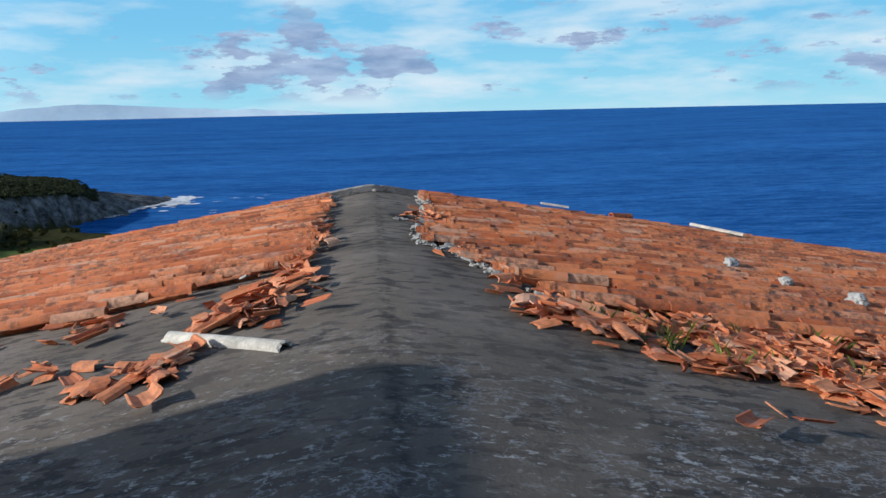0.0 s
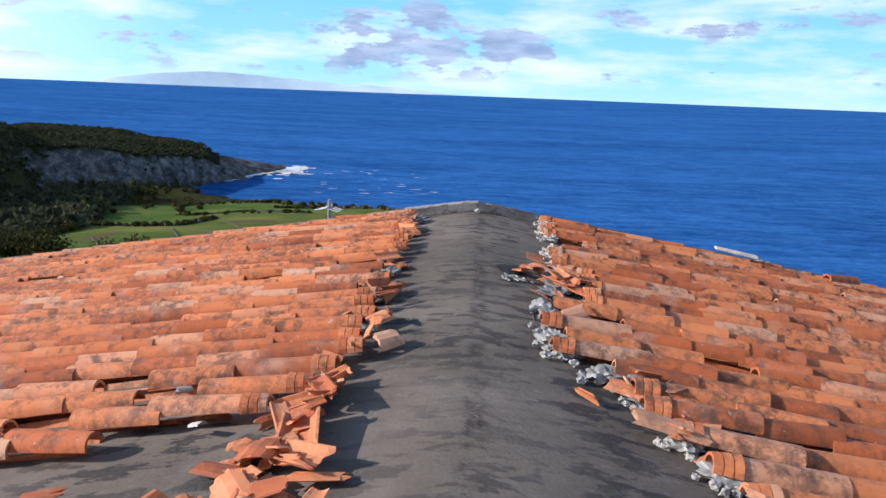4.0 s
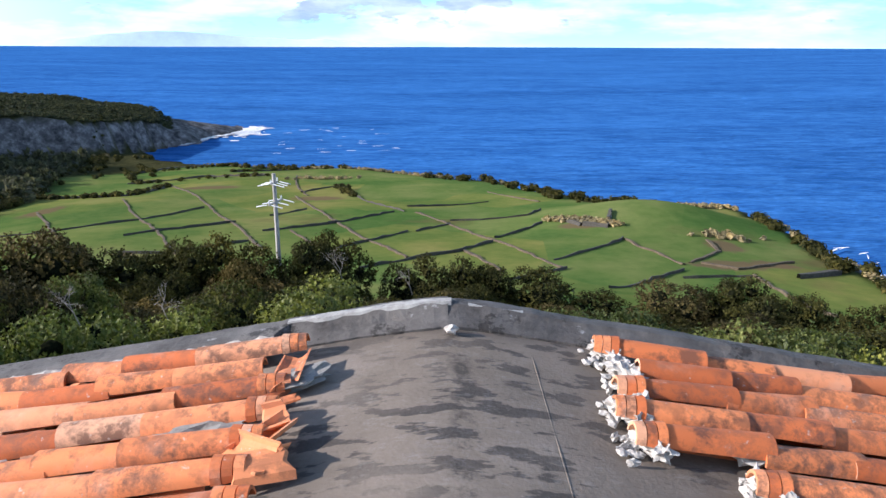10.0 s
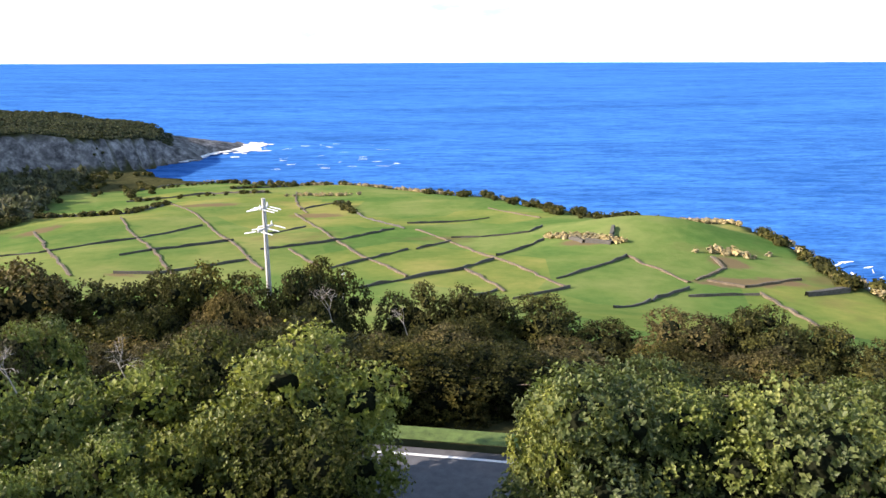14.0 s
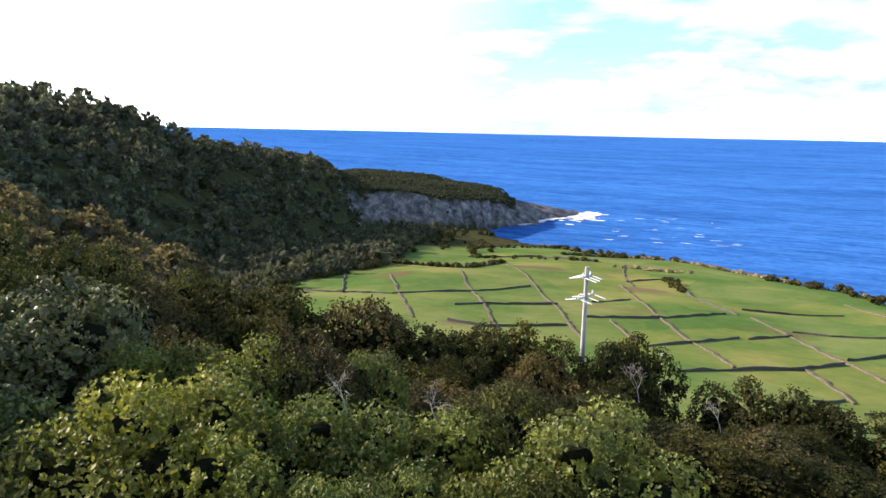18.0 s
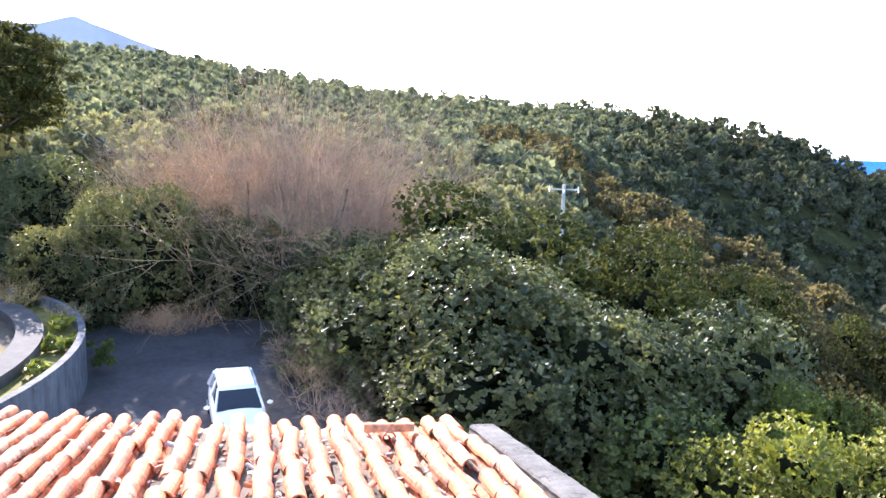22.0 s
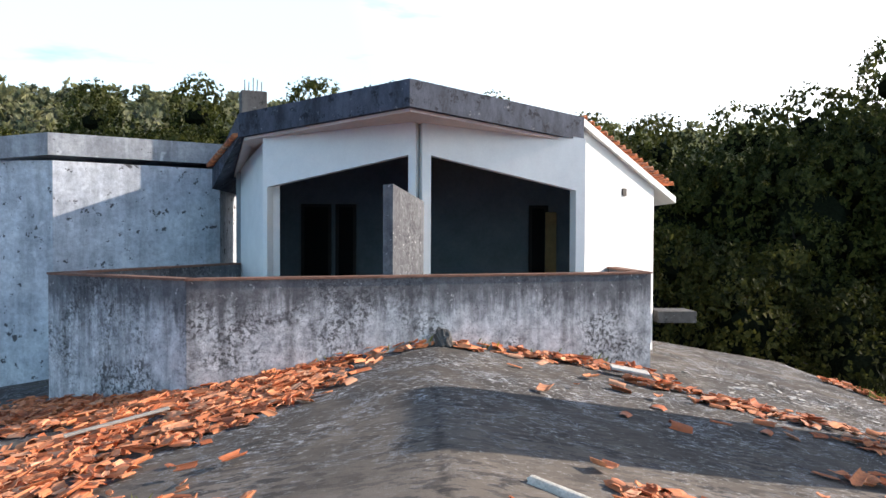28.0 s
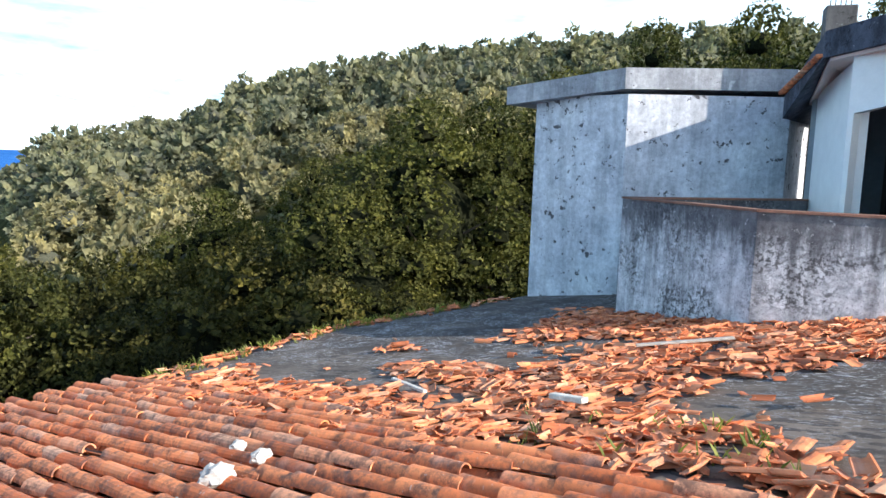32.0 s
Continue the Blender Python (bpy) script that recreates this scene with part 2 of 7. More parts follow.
def make_tile(name, a, c, dirt=0.78):
    m, nt, b = mat(name, 0.74, 0, 0.3)
    v = coords(nt)
    g = nt.nodes.new("ShaderNodeNewGeometry")
    info = nt.nodes.new("ShaderNodeObjectInfo")
    rnd = math_n(nt, "FRACT", math_n(nt, "ADD", g.outputs["Random Per Island"], info.outputs["Random"]), 0)
    col = ramp(nt, rnd, [(0.0, tuple(x * 0.72 for x in a)), (0.12, a), (0.5, c), (0.8, tuple(x * 1.12 for x in c)), (1.0, (0.70, 0.38, 0.23))])
    off = nt.nodes.new("ShaderNodeVectorMath")
    off.operation = "ADD"
    sc = math_n(nt, "MULTIPLY", rnd, 37.0)
    nt.links.new(g.outputs["Position"], off.inputs[0])
    nt.links.new(sc, off.inputs[1])
    st = noise_tex(nt, off.outputs[0], 9.0, 8, 0.7)
    spots = ramp(nt, st, [(0.48, grey(0)), (0.60, grey(1))])
    patch = ramp(nt, noise_tex(nt, off.outputs[0], 2.2, 4), [(0.38, grey(0)), (0.54, grey(1))])
    col = mixc(nt, math_n(nt, "MULTIPLY", math_n(nt, "MULTIPLY", spots, patch), dirt), col, (0.12, 0.06, 0.042))
    pale = ramp(nt, noise_tex(nt, off.outputs[0], 3.0, 6), [(0.55, grey(0)), (0.75, grey(1))])
    col = mixc(nt, math_n(nt, "MULTIPLY", pale, 0.4), col, (0.66, 0.50, 0.40))
    soot = math_n(nt, "MULTIPLY", ramp(nt, noise_tex(nt, g.outputs["Position"], 0.75, 5, 0.65), [(0.44, grey(0)), (0.60, grey(1))]), ramp(nt, noise_tex(nt, off.outputs[0], 15.0, 9, 0.78), [(0.45, grey(0)), (0.58, grey(1))]))
    col = mixc(nt, math_n(nt, "MULTIPLY", soot, dirt), col, (0.13, 0.075, 0.058))
    fleck = ramp(nt, noise_tex(nt, off.outputs[0], 26.0, 4, 0.6), [(0.66, grey(0)), (0.71, grey(1))])
    col = mixc(nt, math_n(nt, "MULTIPLY", fleck, 0.5), col, (0.60, 0.56, 0.50))
    base(nt, b, col)
    fine = noise_tex(nt, off.outputs[0], 70, 3)
    bump(nt, b, fine, 0.25, 0.004)
    return m


def make_plaster(name, light, dark, streak=0.5, spot=0.585, pale=0.6, fall=0.55):
    m, nt, b = mat(name, 0.9)
    v = coords(nt)
    run = noise_tex(nt, coords(nt, (1.5, 1.5, fall)), 1.5, 10, 0.72)
    blot = noise_tex(nt, v, 2.6, 9, 0.72)
    fine = noise_tex(nt, v, 40, 4)
    col = ramp(nt, run, [(0.33, dark), (0.62, light)])
    spots = ramp(nt, noise_tex(nt, v, 3.4, 10, 0.78), [(spot, grey(0)), (spot + 0.045, grey(1))])
    col = mixc(nt, math_n(nt, "MULTIPLY", spots, streak), col, tuple(x * 0.35 for x in dark))
    lich = ramp(nt, noise_tex(nt, v, 6.5, 7, 0.7), [(0.63, grey(0)), (0.69, grey(1))])
    col = mixc(nt, math_n(nt, "MULTIPLY", lich, pale), col, (0.62, 0.63, 0.62))
    base(nt, b, mixc(nt, 0.2, col, ramp(nt, fine, [(0.3, dark), (0.7, light)])))
    bump(nt, b, math_n(nt, "ADD", fine, blot), 0.4, 0.015)
    return m


def make_mould(name):
    """Grey render blackened by mould: dense drips under the coping, speckled patches, pale lichen."""
    m, nt, b = mat(name, 0.92)
    v = coords(nt)
    sep = nt.nodes.new("ShaderNodeSeparateXYZ")
    nt.links.new(v, sep.inputs[0])
    drip = noise_tex(nt, coords(nt, (1.0, 1.0, 0.16)), 4.5, 6, 0.65)
    reach = math_n(nt, "ADD", math_n(nt, "MULTIPLY", sep.outputs["Z"], 0.55), drip)
    top = ramp(nt, math_n(nt, "MULTIPLY", reach, 0.8), [(0.56, grey(0)), (0.76, grey(1))])
    broad = ramp(nt, noise_tex(nt, v, 0.9, 5, 0.6), [(0.46, grey(0)), (0.60, grey(1))])
    speck = ramp(nt, noise_tex(nt, v, 16.0, 6, 0.7), [(0.47, grey(0)), (0.56, grey(1))])
    cloudy = ramp(nt, noise_tex(nt, v, 5.0, 9, 0.78), [(0.34, (0.25, 0.255, 0.275)), (0.5, (0.50, 0.51, 0.53)), (0.66, (0.74, 0.75, 0.76))])
    runs = ramp(nt, noise_tex(nt, coords(nt, (2.6, 2.6, 0.2)), 1.3, 7, 0.65), [(0.36, grey(0.5)), (0.52, grey(1.0))])
    cloudy = mixc(nt, 1.0, cloudy, runs, "MULTIPLY")
    pits = ramp(nt, noise_tex(nt, v, 34.0, 3, 0.6), [(0.60, grey(0)), (0.66, grey(1))])
    cloudy = mixc(nt, math_n(nt, "MULTIPLY", pits, 0.6), cloudy, (0.06, 0.06, 0.062))
    col = mixc(nt, math_n(nt, "MULTIPLY", math_n(nt, "MULTIPLY", broad, speck), 0.85), cloudy, (0.035, 0.034, 0.034))
    col = mixc(nt, math_n(nt, "MULTIPLY", top, 0.8), col, (0.055, 0.054, 0.06))
    lich = ramp(nt, noise_tex(nt, v, 11.0, 6, 0.7), [(0.62, grey(0)), (0.67, grey(1))])
    col = mixc(nt, math_n(nt, "MULTIPLY", lich, 0.6), col, (0.66, 0.66, 0.65))
    base(nt, b, col)
    bump(nt, b, noise_tex(nt, v, 30, 5), 0.4, 0.012)
    return m


def make_flaking(name, tone=1.0, streak=0.76, spot=0.665):
    """Whitewash gone blue-grey, flaked off in small dark spots that gather in patches."""
    m, nt, b = mat(name, 0.92)
    v = coords(nt)
    cloud = ramp(nt, noise_tex(nt, v, 1.1, 8, 0.65), [(0.32, (0.44 * tone, 0.455 * tone, 0.49 * tone)), (0.5, (0.60 * tone, 0.615 * tone, 0.645 * tone)), (0.68, (0.76 * tone, 0.77 * tone, 0.78 * tone))])
    grain = ramp(nt, noise_tex(nt, v, 9.0, 8, 0.75), [(0.35, grey(0.72)), (0.65, grey(1.12))])
    col = mixc(nt, 1.0, cloud, grain, "MULTIPLY")
    run = ramp(nt, noise_tex(nt, coords(nt, (2.2, 2.2, 0.22)), 1.6, 6, 0.65), [(0.38, grey(streak)), (0.55, grey(1.0))])
    col = mixc(nt, 1.0, col, run, "MULTIPLY")
    gather = ramp(nt, noise_tex(nt, v, 0.8, 4, 0.6), [(0.38, grey(0.0)), (0.62, grey(0.10))])
    spots = ramp(nt, math_n(nt, "ADD", noise_tex(nt, v, 5.5, 5, 0.62), gather), [(spot, grey(0)), (spot + 0.025, grey(1))])
    col = mixc(nt, math_n(nt, "MULTIPLY", spots, 0.88), col, (0.05, 0.045, 0.045))
    puffs = ramp(nt, noise_tex(nt, v, 3.1, 2, 0.5), [(0.66, grey(0)), (0.72, grey(1))])
    base(nt, b, mixc(nt, math_n(nt, "MULTIPLY", puffs, 0.55), col, (0.72, 0.73, 0.74)))
    bump(nt, b, math_n(nt, "ADD", noise_tex(nt, v, 26, 5), math_n(nt, "MULTIPLY", spots, -0.8)), 0.5, 0.012)
    return m


def make_court():
    m, nt, b = mat("mossy_court", 0.95)
    v = coords(nt)
    sand = ramp(nt, noise_tex(nt, v, 1.2, 8, 0.7), [(0.35, (0.075, 0.060, 0.046)), (0.65, (0.165, 0.135, 0.105))])
    moss = ramp(nt, noise_tex(nt, v, 0.35, 6, 0.6), [(0.42, grey(0)), (0.58, grey(1))])
    green = ramp(nt, noise_tex(nt, v, 6, 6, 0.7), [(0.35, (0.075, 0.062, 0.016)), (0.65, (0.21, 0.18, 0.05))])
    litter = ramp(nt, noise_tex(nt, v, 14, 4, 0.6), [(0.62, grey(0)), (0.68, grey(1))])
    col = mixc(nt, moss, sand, green)
    base(nt, b, mixc(nt, math_n(nt, "MULTIPLY", litter, 0.6), col, (0.42, 0.30, 0.14)))
    bump(nt, b, noise_tex(nt, v, 12, 5), 0.5, 0.02)
    return m


def make_leaf(name, a, c, d, rough=0.5, through_light=0.34, gloss=0.12):
    m, nt, b = mat(name, rough, 0, 0.3 if gloss == 0.12 and rough < 0.55 else gloss)
    g = nt.nodes.new("ShaderNodeNewGeometry")
    info = nt.nodes.new("ShaderNodeObjectInfo")
    a, d = tuple(0.5 * (p + q) for p, q in zip(a, c)), tuple(0.6 * p + 0.4 * q for p, q in zip(d, c))
    col = ramp(nt, g.outputs["Random Per Island"], [(0.0, a), (0.5, c), (1.0, d)])
    tone = ramp(nt, info.outputs["Random"], [(0.0, (0.75, 0.78, 0.7)), (0.5, grey(1.0)), (1.0, (1.25, 1.12, 0.9))])
    patch = ramp(nt, noise_tex(nt, g.outputs["Position"], 0.12, 4), [(0.35, (0.7, 0.72, 0.75)), (0.65, (1.25, 1.15, 0.95))])
    bough = ramp(nt, noise_tex(nt, g.outputs["Position"], 0.55, 2), [(0.34, (0.66, 0.68, 0.72)), (0.66, (1.34, 1.28, 1.1))])
    col = mixc(nt, 1.0, mixc(nt, 1.0, mixc(nt, 1.0, col, tone, "MULTIPLY"), patch, "MULTIPLY"), bough, "MULTIPLY")
    base(nt, b, col)
    tr = nt.nodes.new("ShaderNodeBsdfTranslucent")
    nt.links.new(mixc(nt, 1.0, col, (1.2, 1.25, 0.95), "MULTIPLY"), tr.inputs["Color"])
    mx = nt.nodes.new("ShaderNodeMixShader")
    mx.inputs["Fac"].default_value = through_light
    nt.links.new(b.outputs[0], mx.inputs[1])
    nt.links.new(tr.outputs[0], mx.inputs[2])
    nt.links.new(mx.outputs[0], nt.nodes["Material Output"].inputs["Surface"])
    return m


def make_ground():
    m, nt, b = mat("land", 1.0, 0, 0.0)
    g = nt.nodes.new("ShaderNodeNewGeometry")
    p = g.outputs["Position"]
    sep = nt.nodes.new("ShaderNodeSeparateXYZ")
    nt.links.new(g.outputs["Normal"], sep.inputs[0])
    steep = ramp(nt, sep.outputs["Z"], [(0.72, grey(1)), (0.86, grey(0))])
    f1 = noise_tex(nt, p, 0.035, 5)
    f2 = noise_tex(nt, p, 0.4, 6, 0.7)
    grass = mixc(nt, 0.4, ramp(nt, f1, [(0.40, (0.058, 0.118, 0.03)), (0.5, (0.115, 0.155, 0.042)), (0.62, (0.20, 0.20, 0.072))]), ramp(nt, f2, [(0.3, (0.08, 0.125, 0.032)), (0.7, (0.17, 0.20, 0.062))]))
    fields = node(nt, "ShaderNodeTexVoronoi", Scale=0.03)
    nt.links.new(p, fields.inputs["Vector"])
    tint = nt.nodes.new("ShaderNodeSeparateColor")
    nt.links.new(fields.outputs["Color"], tint.inputs["Color"])
    grass = mixc(nt, 1.0, grass, ramp(nt, tint.outputs[0], [(0.1, (0.78, 0.92, 0.85)), (0.5, grey(1.0)), (0.9, (1.25, 1.08, 1.0))]), "MULTIPLY")
    brown = ramp(nt, noise_tex(nt, p, 0.02, 6), [(0.60, grey(0)), (0.68, grey(1))])
    grass = mixc(nt, math_n(nt, "MULTIPLY", brown, 0.6), grass, (0.13, 0.085, 0.045))
    rock = ramp(nt, noise_tex(nt, p, 0.14, 9, 0.75), [(0.36, (0.035, 0.035, 0.038)), (0.5, (0.12, 0.115, 0.115)), (0.66, (0.30, 0.285, 0.28))])
    attr = nt.nodes.new("ShaderNodeAttribute")
    attr.attribute_name = "wild"
    scrub = ramp(nt, noise_tex(nt, p, 0.3, 8, 0.7), [(0.3, (0.018, 0.022, 0.010)), (0.7, (0.075, 0.07, 0.03))])
    soil = nt.nodes.new("ShaderNodeAttribute")
    soil.attribute_name = "bare"
    worn = ramp(nt, math_n(nt, "ADD", math_n(nt, "MULTIPLY", soil.outputs["Fac"], 0.6), math_n(nt, "MULTIPLY", f2, 0.5)), [(0.42, grey(0)), (0.58, grey(1))])
    grass = mixc(nt, math_n(nt, "MULTIPLY", worn, 0.8), grass, (0.15, 0.095, 0.06))
    col = mixc(nt, attr.outputs["Fac"], grass, scrub)
    cl = nt.nodes.new("ShaderNodeAttribute")
    cl.attribute_name = "cliff"
    base(nt, b, mixc(nt, math_n(nt, "MAXIMUM", math_n(nt, "MULTIPLY", steep, cl.outputs["Fac"]), math_n(nt, "SUBTRACT", cl.outputs["Fac"], 1.0)), col, rock))
    bump(nt, b, f2, 0.5, 0.3)
    return m


def make_sea():
    m, nt, b = mat("sea_water", 0.5, 0, 0.0)
    g = nt.nodes.new("ShaderNodeNewGeometry")
    mp = nt.nodes.new("ShaderNodeMapping")
    mp.inputs["Scale"].default_value = (0.5, 1.7, 1)
    mp.inputs["Rotation"].default_value = (0, 0, 0.25)
    nt.links.new(g.outputs["Position"], mp.inputs["Vector"])
    w1 = noise_tex(nt, mp.outputs["Vector"], 0.06, 8, 0.65)
    w2 = noise_tex(nt, mp.outputs["Vector"], 0.006, 5, 0.6)
    w3 = noise_tex(nt, mp.outputs["Vector"], 0.3, 6, 0.7)
    col = mixc(nt, 0.5, ramp(nt, w1, [(0.35, (0.010, 0.055, 0.20)), (0.65, (0.055, 0.19, 0.46))]), ramp(nt, w2, [(0.35, (0.012, 0.070, 0.22)), (0.65, (0.034, 0.150, 0.40))]))
    col = mixc(nt, 1.0, col, ramp(nt, w3, [(0.35, grey(0.78)), (0.7, grey(1.65))]), "MULTIPLY")
    base(nt, b, col)
    bump(nt, b, w1, 0.7, 1.5)
    return m


M_DECK = make_deck()
M_TILE = make_tile("clay_tile", (0.60, 0.158, 0.052), (0.74, 0.245, 0.092), 0.8)
M_SHARD = make_tile("broken_clay", (0.52, 0.145, 0.055), (0.72, 0.26, 0.11), 0.45)
M_MORTAR_W = simple("white_mortar", (0.50, 0.475, 0.435), 0.9, 0.35, 14)
M_MORTAR_G = simple("grey_mortar", (0.27, 0.26, 0.24), 0.95, 0.35, 9)
M_KERB = make_plaster("parapet_concrete", (0.16, 0.15, 0.14), (0.04, 0.037, 0.035), 0.85, 0.55, 0.5)
M_WALL = make_mould("mouldy_plaster")
M_ANNEX = make_flaking("peeling_whitewash")
M_CONC = make_flaking("weathered_concrete", 0.66, 0.7, 0.73)
M_WHITE = simple("white_render", (0.78, 0.77, 0.74), 0.9, 0.06, 3)
M_SOFFIT = simple("pinkish_soffit", (0.66, 0.53, 0.48), 0.9, 0.12, 2)
M_FASCIA = make_plaster("fascia_concrete", (0.10, 0.112, 0.145), (0.010, 0.010, 0.013), 0.8, 0.55, 0.5)
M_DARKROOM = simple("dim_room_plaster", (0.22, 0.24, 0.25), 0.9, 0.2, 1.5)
M_WOOD = simple("grey_wood", (0.40, 0.36, 0.31), 0.85, 0.35, 14)
M_DARKWOOD = simple("dark_door_wood", (0.035, 0.028, 0.024), 0.6, 0.3, 6)
M_PASSAGE_DARK = simple("passage_dark_panel", (0.008, 0.008, 0.009), 0.9, 0.2, 3)
M_COPING = simple("clay_coping", (0.20, 0.105, 0.075), 0.9, 0.35, 6)
M_OCHRE = simple("ochre_door_wood", (0.45, 0.30, 0.14), 0.7, 0.2, 6)
M_POSTW = simple("flaking_white_post", (0.60, 0.56, 0.48), 0.88, 0.45, 6)
M_TAR = simple("asphalt", (0.10, 0.10, 0.105), 0.9, 0.3, 3)
# yard asphalt darkened: the shade over the drive is in its colour
M_YARD = simple("shade_darkened_asphalt", (0.075, 0.070, 0.072), 0.9, 0.45, 0.5)
M_LINE = simple("road_paint", (0.75, 0.75, 0.73), 0.8, 0.1, 6)
M_STONE = simple("basalt_drystone", (0.075, 0.07, 0.06), 0.95, 0.5, 3, bumps=0.6)
M_BARK = simple("bark", (0.11, 0.085, 0.065), 0.95, 0.4, 9, bumps=0.6)
M_DEADWOOD = simple("bleached_branch", (0.25, 0.225, 0.195), 0.9, 0.25, 9)
M_LEAF = make_leaf("evergreen_leaf", (0.032, 0.052, 0.017), (0.096, 0.128, 0.041), (0.246, 0.275, 0.116), 0.54)
# core colour of the crowns: shade between the lobes, painted near black
M_CORE_SHADE = simple("crown_core_shade", (0.013, 0.015, 0.008), 1.0, 0.6, 9, spec=0.0, bumps=0)
M_LEAF_T = make_leaf("tall_tree_leaf", (0.017, 0.024, 0.007), (0.057, 0.068, 0.021), (0.165, 0.173, 0.063), 0.6)
M_LEAF_Y = make_leaf("yellowish_leaf", (0.062, 0.088, 0.018), (0.155, 0.19, 0.045), (0.31, 0.335, 0.11), 0.5)
M_LEAF_D = make_leaf("dark_leaf", (0.013, 0.018, 0.006), (0.041, 0.046, 0.015), (0.128, 0.124, 0.048), 0.75)
# pale greyed leaf: haze over the hillsides is put into this colour
M_LEAF_HAZE = make_leaf("hazed_hillside_leaf", (0.115, 0.128, 0.092), (0.178, 0.192, 0.14), (0.25, 0.264, 0.196), 0.8, 0.36)
# darker leaf for the bay slope, with the hillside's shade in its colour
M_LEAF_BAY_SHADE = make_leaf("shaded_bay_slope_leaf", (0.036, 0.043, 0.031), (0.078, 0.088, 0.063), (0.15, 0.157, 0.112), 0.8, 0.3)
M_LEAF_HEAD = make_leaf("headland_leaf", (0.016, 0.024, 0.014), (0.045, 0.056, 0.034), (0.10, 0.11, 0.065), 0.8, 0.2)
# lighter leaf for the drive side, sun glare put into its colour
M_LEAF_GLARE = make_leaf("drive_side_glare_leaf", (0.040, 0.052, 0.026), (0.105, 0.122, 0.062), (0.22, 0.235, 0.13), 0.45, 0.42, 0.4)
M_BELT = make_leaf("belt_leaf", (0.013, 0.016, 0.005), (0.050, 0.055, 0.016), (0.163, 0.156, 0.056), 0.6, 0.25)
M_BELT_B = make_leaf("brown_belt_leaf", (0.022, 0.019, 0.010), (0.074, 0.066, 0.029), (0.192, 0.168, 0.084), 0.7, 0.25)
M_LEAF_B = make_leaf("brownish_leaf", (0.057, 0.051, 0.029), (0.144, 0.121, 0.071), (0.265, 0.224, 0.138), 0.8, 0.5)
M_BANK = simple("earth_bank", (0.11, 0.085, 0.055), 0.95, 0.5, 1.2, bumps=0.6)
M_TWIG = make_leaf("dry_twig", (0.32, 0.22, 0.19), (0.52, 0.385, 0.335), (0.66, 0.52, 0.47), 0.9, 0.15)
M_REED = make_leaf("dry_reed", (0.24, 0.19, 0.12), (0.36, 0.30, 0.20), (0.48, 0.41, 0.29), 0.9, 0.1)
M_GRASSY = simple("moss_and_leaves", (0.20, 0.18, 0.045), 0.95, 0.6, 1.6, bumps=0.6)
M_VERGE = simple("roadside_grass", (0.085, 0.125, 0.032), 0.95, 0.5, 3.0, bumps=0.6)
M_GROUND = make_ground()
M_SEA = make_sea()
M_FOAM = simple("foam", (0.85, 0.87, 0.88), 0.9, 0.06, 0.3)

# ---- building blocks ----
def mesh_ob(name, bm, material, parent=None, smooth=False):
    me = bpy.data.meshes.new(name)
    bm.to_mesh(me)
    bm.free()
    if smooth:
        for p in me.polygons:
            p.use_smooth = True
    if material:
        me.materials.append(material)
    ob = new(name, me)
    if parent:
        ob.parent = parent
    return ob


def part(name, bm, material, parent, label="", smooth=False):
    ob = mesh_ob(name, bm, material, parent, smooth)
    return tagged(ob, label) if label else ob


def empty(name, x=0, y=0, z=0, rz=0):
    e = new(name)
    e.empty_display_size = 0.1
    e.matrix_world = pose(x, y, z, 0, 0, rz)
    return e


def add_box(bm, cx, cy, cz, sx, sy, sz, rz=0.0, rx=0.0, ry=0.0, bev=0.0):
    r = bmesh.ops.create_cube(bm, size=1.0)
    vs = r["verts"]
    bmesh.ops.scale(bm, vec=(sx, sy, sz), verts=vs)
    if bev > 0:
        es = list({e for v in vs for e in v.link_edges})
        got = bmesh.ops.bevel(bm, geom=es, offset=bev, segments=1, affect="EDGES", profile=0.5)
        vs = list({v for f in got["faces"] for v in f.verts} | {v for v in vs if v.is_valid})
    bmesh.ops.transform(bm, matrix=pose(cx, cy, cz, rx, ry, rz), verts=vs)
    return vs


def box(cx, cy, cz, sx, sy, sz, rz=0.0, bev=0.0, rx=0.0, ry=0.0):
    bm = bmesh.new()
    add_box(bm, cx, cy, cz, sx, sy, sz, rz, rx, ry, bev)
    return bm


def prism(points, z0, z1):
    """A closed prism over a plan outline; z0 and z1 are numbers or functions of x, y."""
    f0 = z0 if callable(z0) else (lambda x, y: z0)
    f1 = z1 if callable(z1) else (lambda x, y: z1)
    bm = bmesh.new()
    lo = [bm.verts.new((x, y, f0(x, y))) for x, y in points]
    hi = [bm.verts.new((x, y, f1(x, y))) for x, y in points]
    n = len(points)
    for i in range(n):
        bm.faces.new((lo[i], lo[(i + 1) % n], hi[(i + 1) % n], hi[i]))
    bm.faces.new(hi)
    bm.faces.new(lo[::-1])
    bmesh.ops.recalc_face_normals(bm, faces=bm.faces)
    return bm


def wall_run(a, b, thick, z0, z1):
    """A straight wall of that thickness whose outer face runs from a to b; the body lies to the left of a-b."""
    d = Vector((b[0] - a[0], b[1] - a[1]))
    n = Vector((-d.y, d.x)).normalized() * thick
    return prism([a, b, (b[0] + n.x, b[1] + n.y), (a[0] + n.x, a[1] + n.y)], z0, z1)


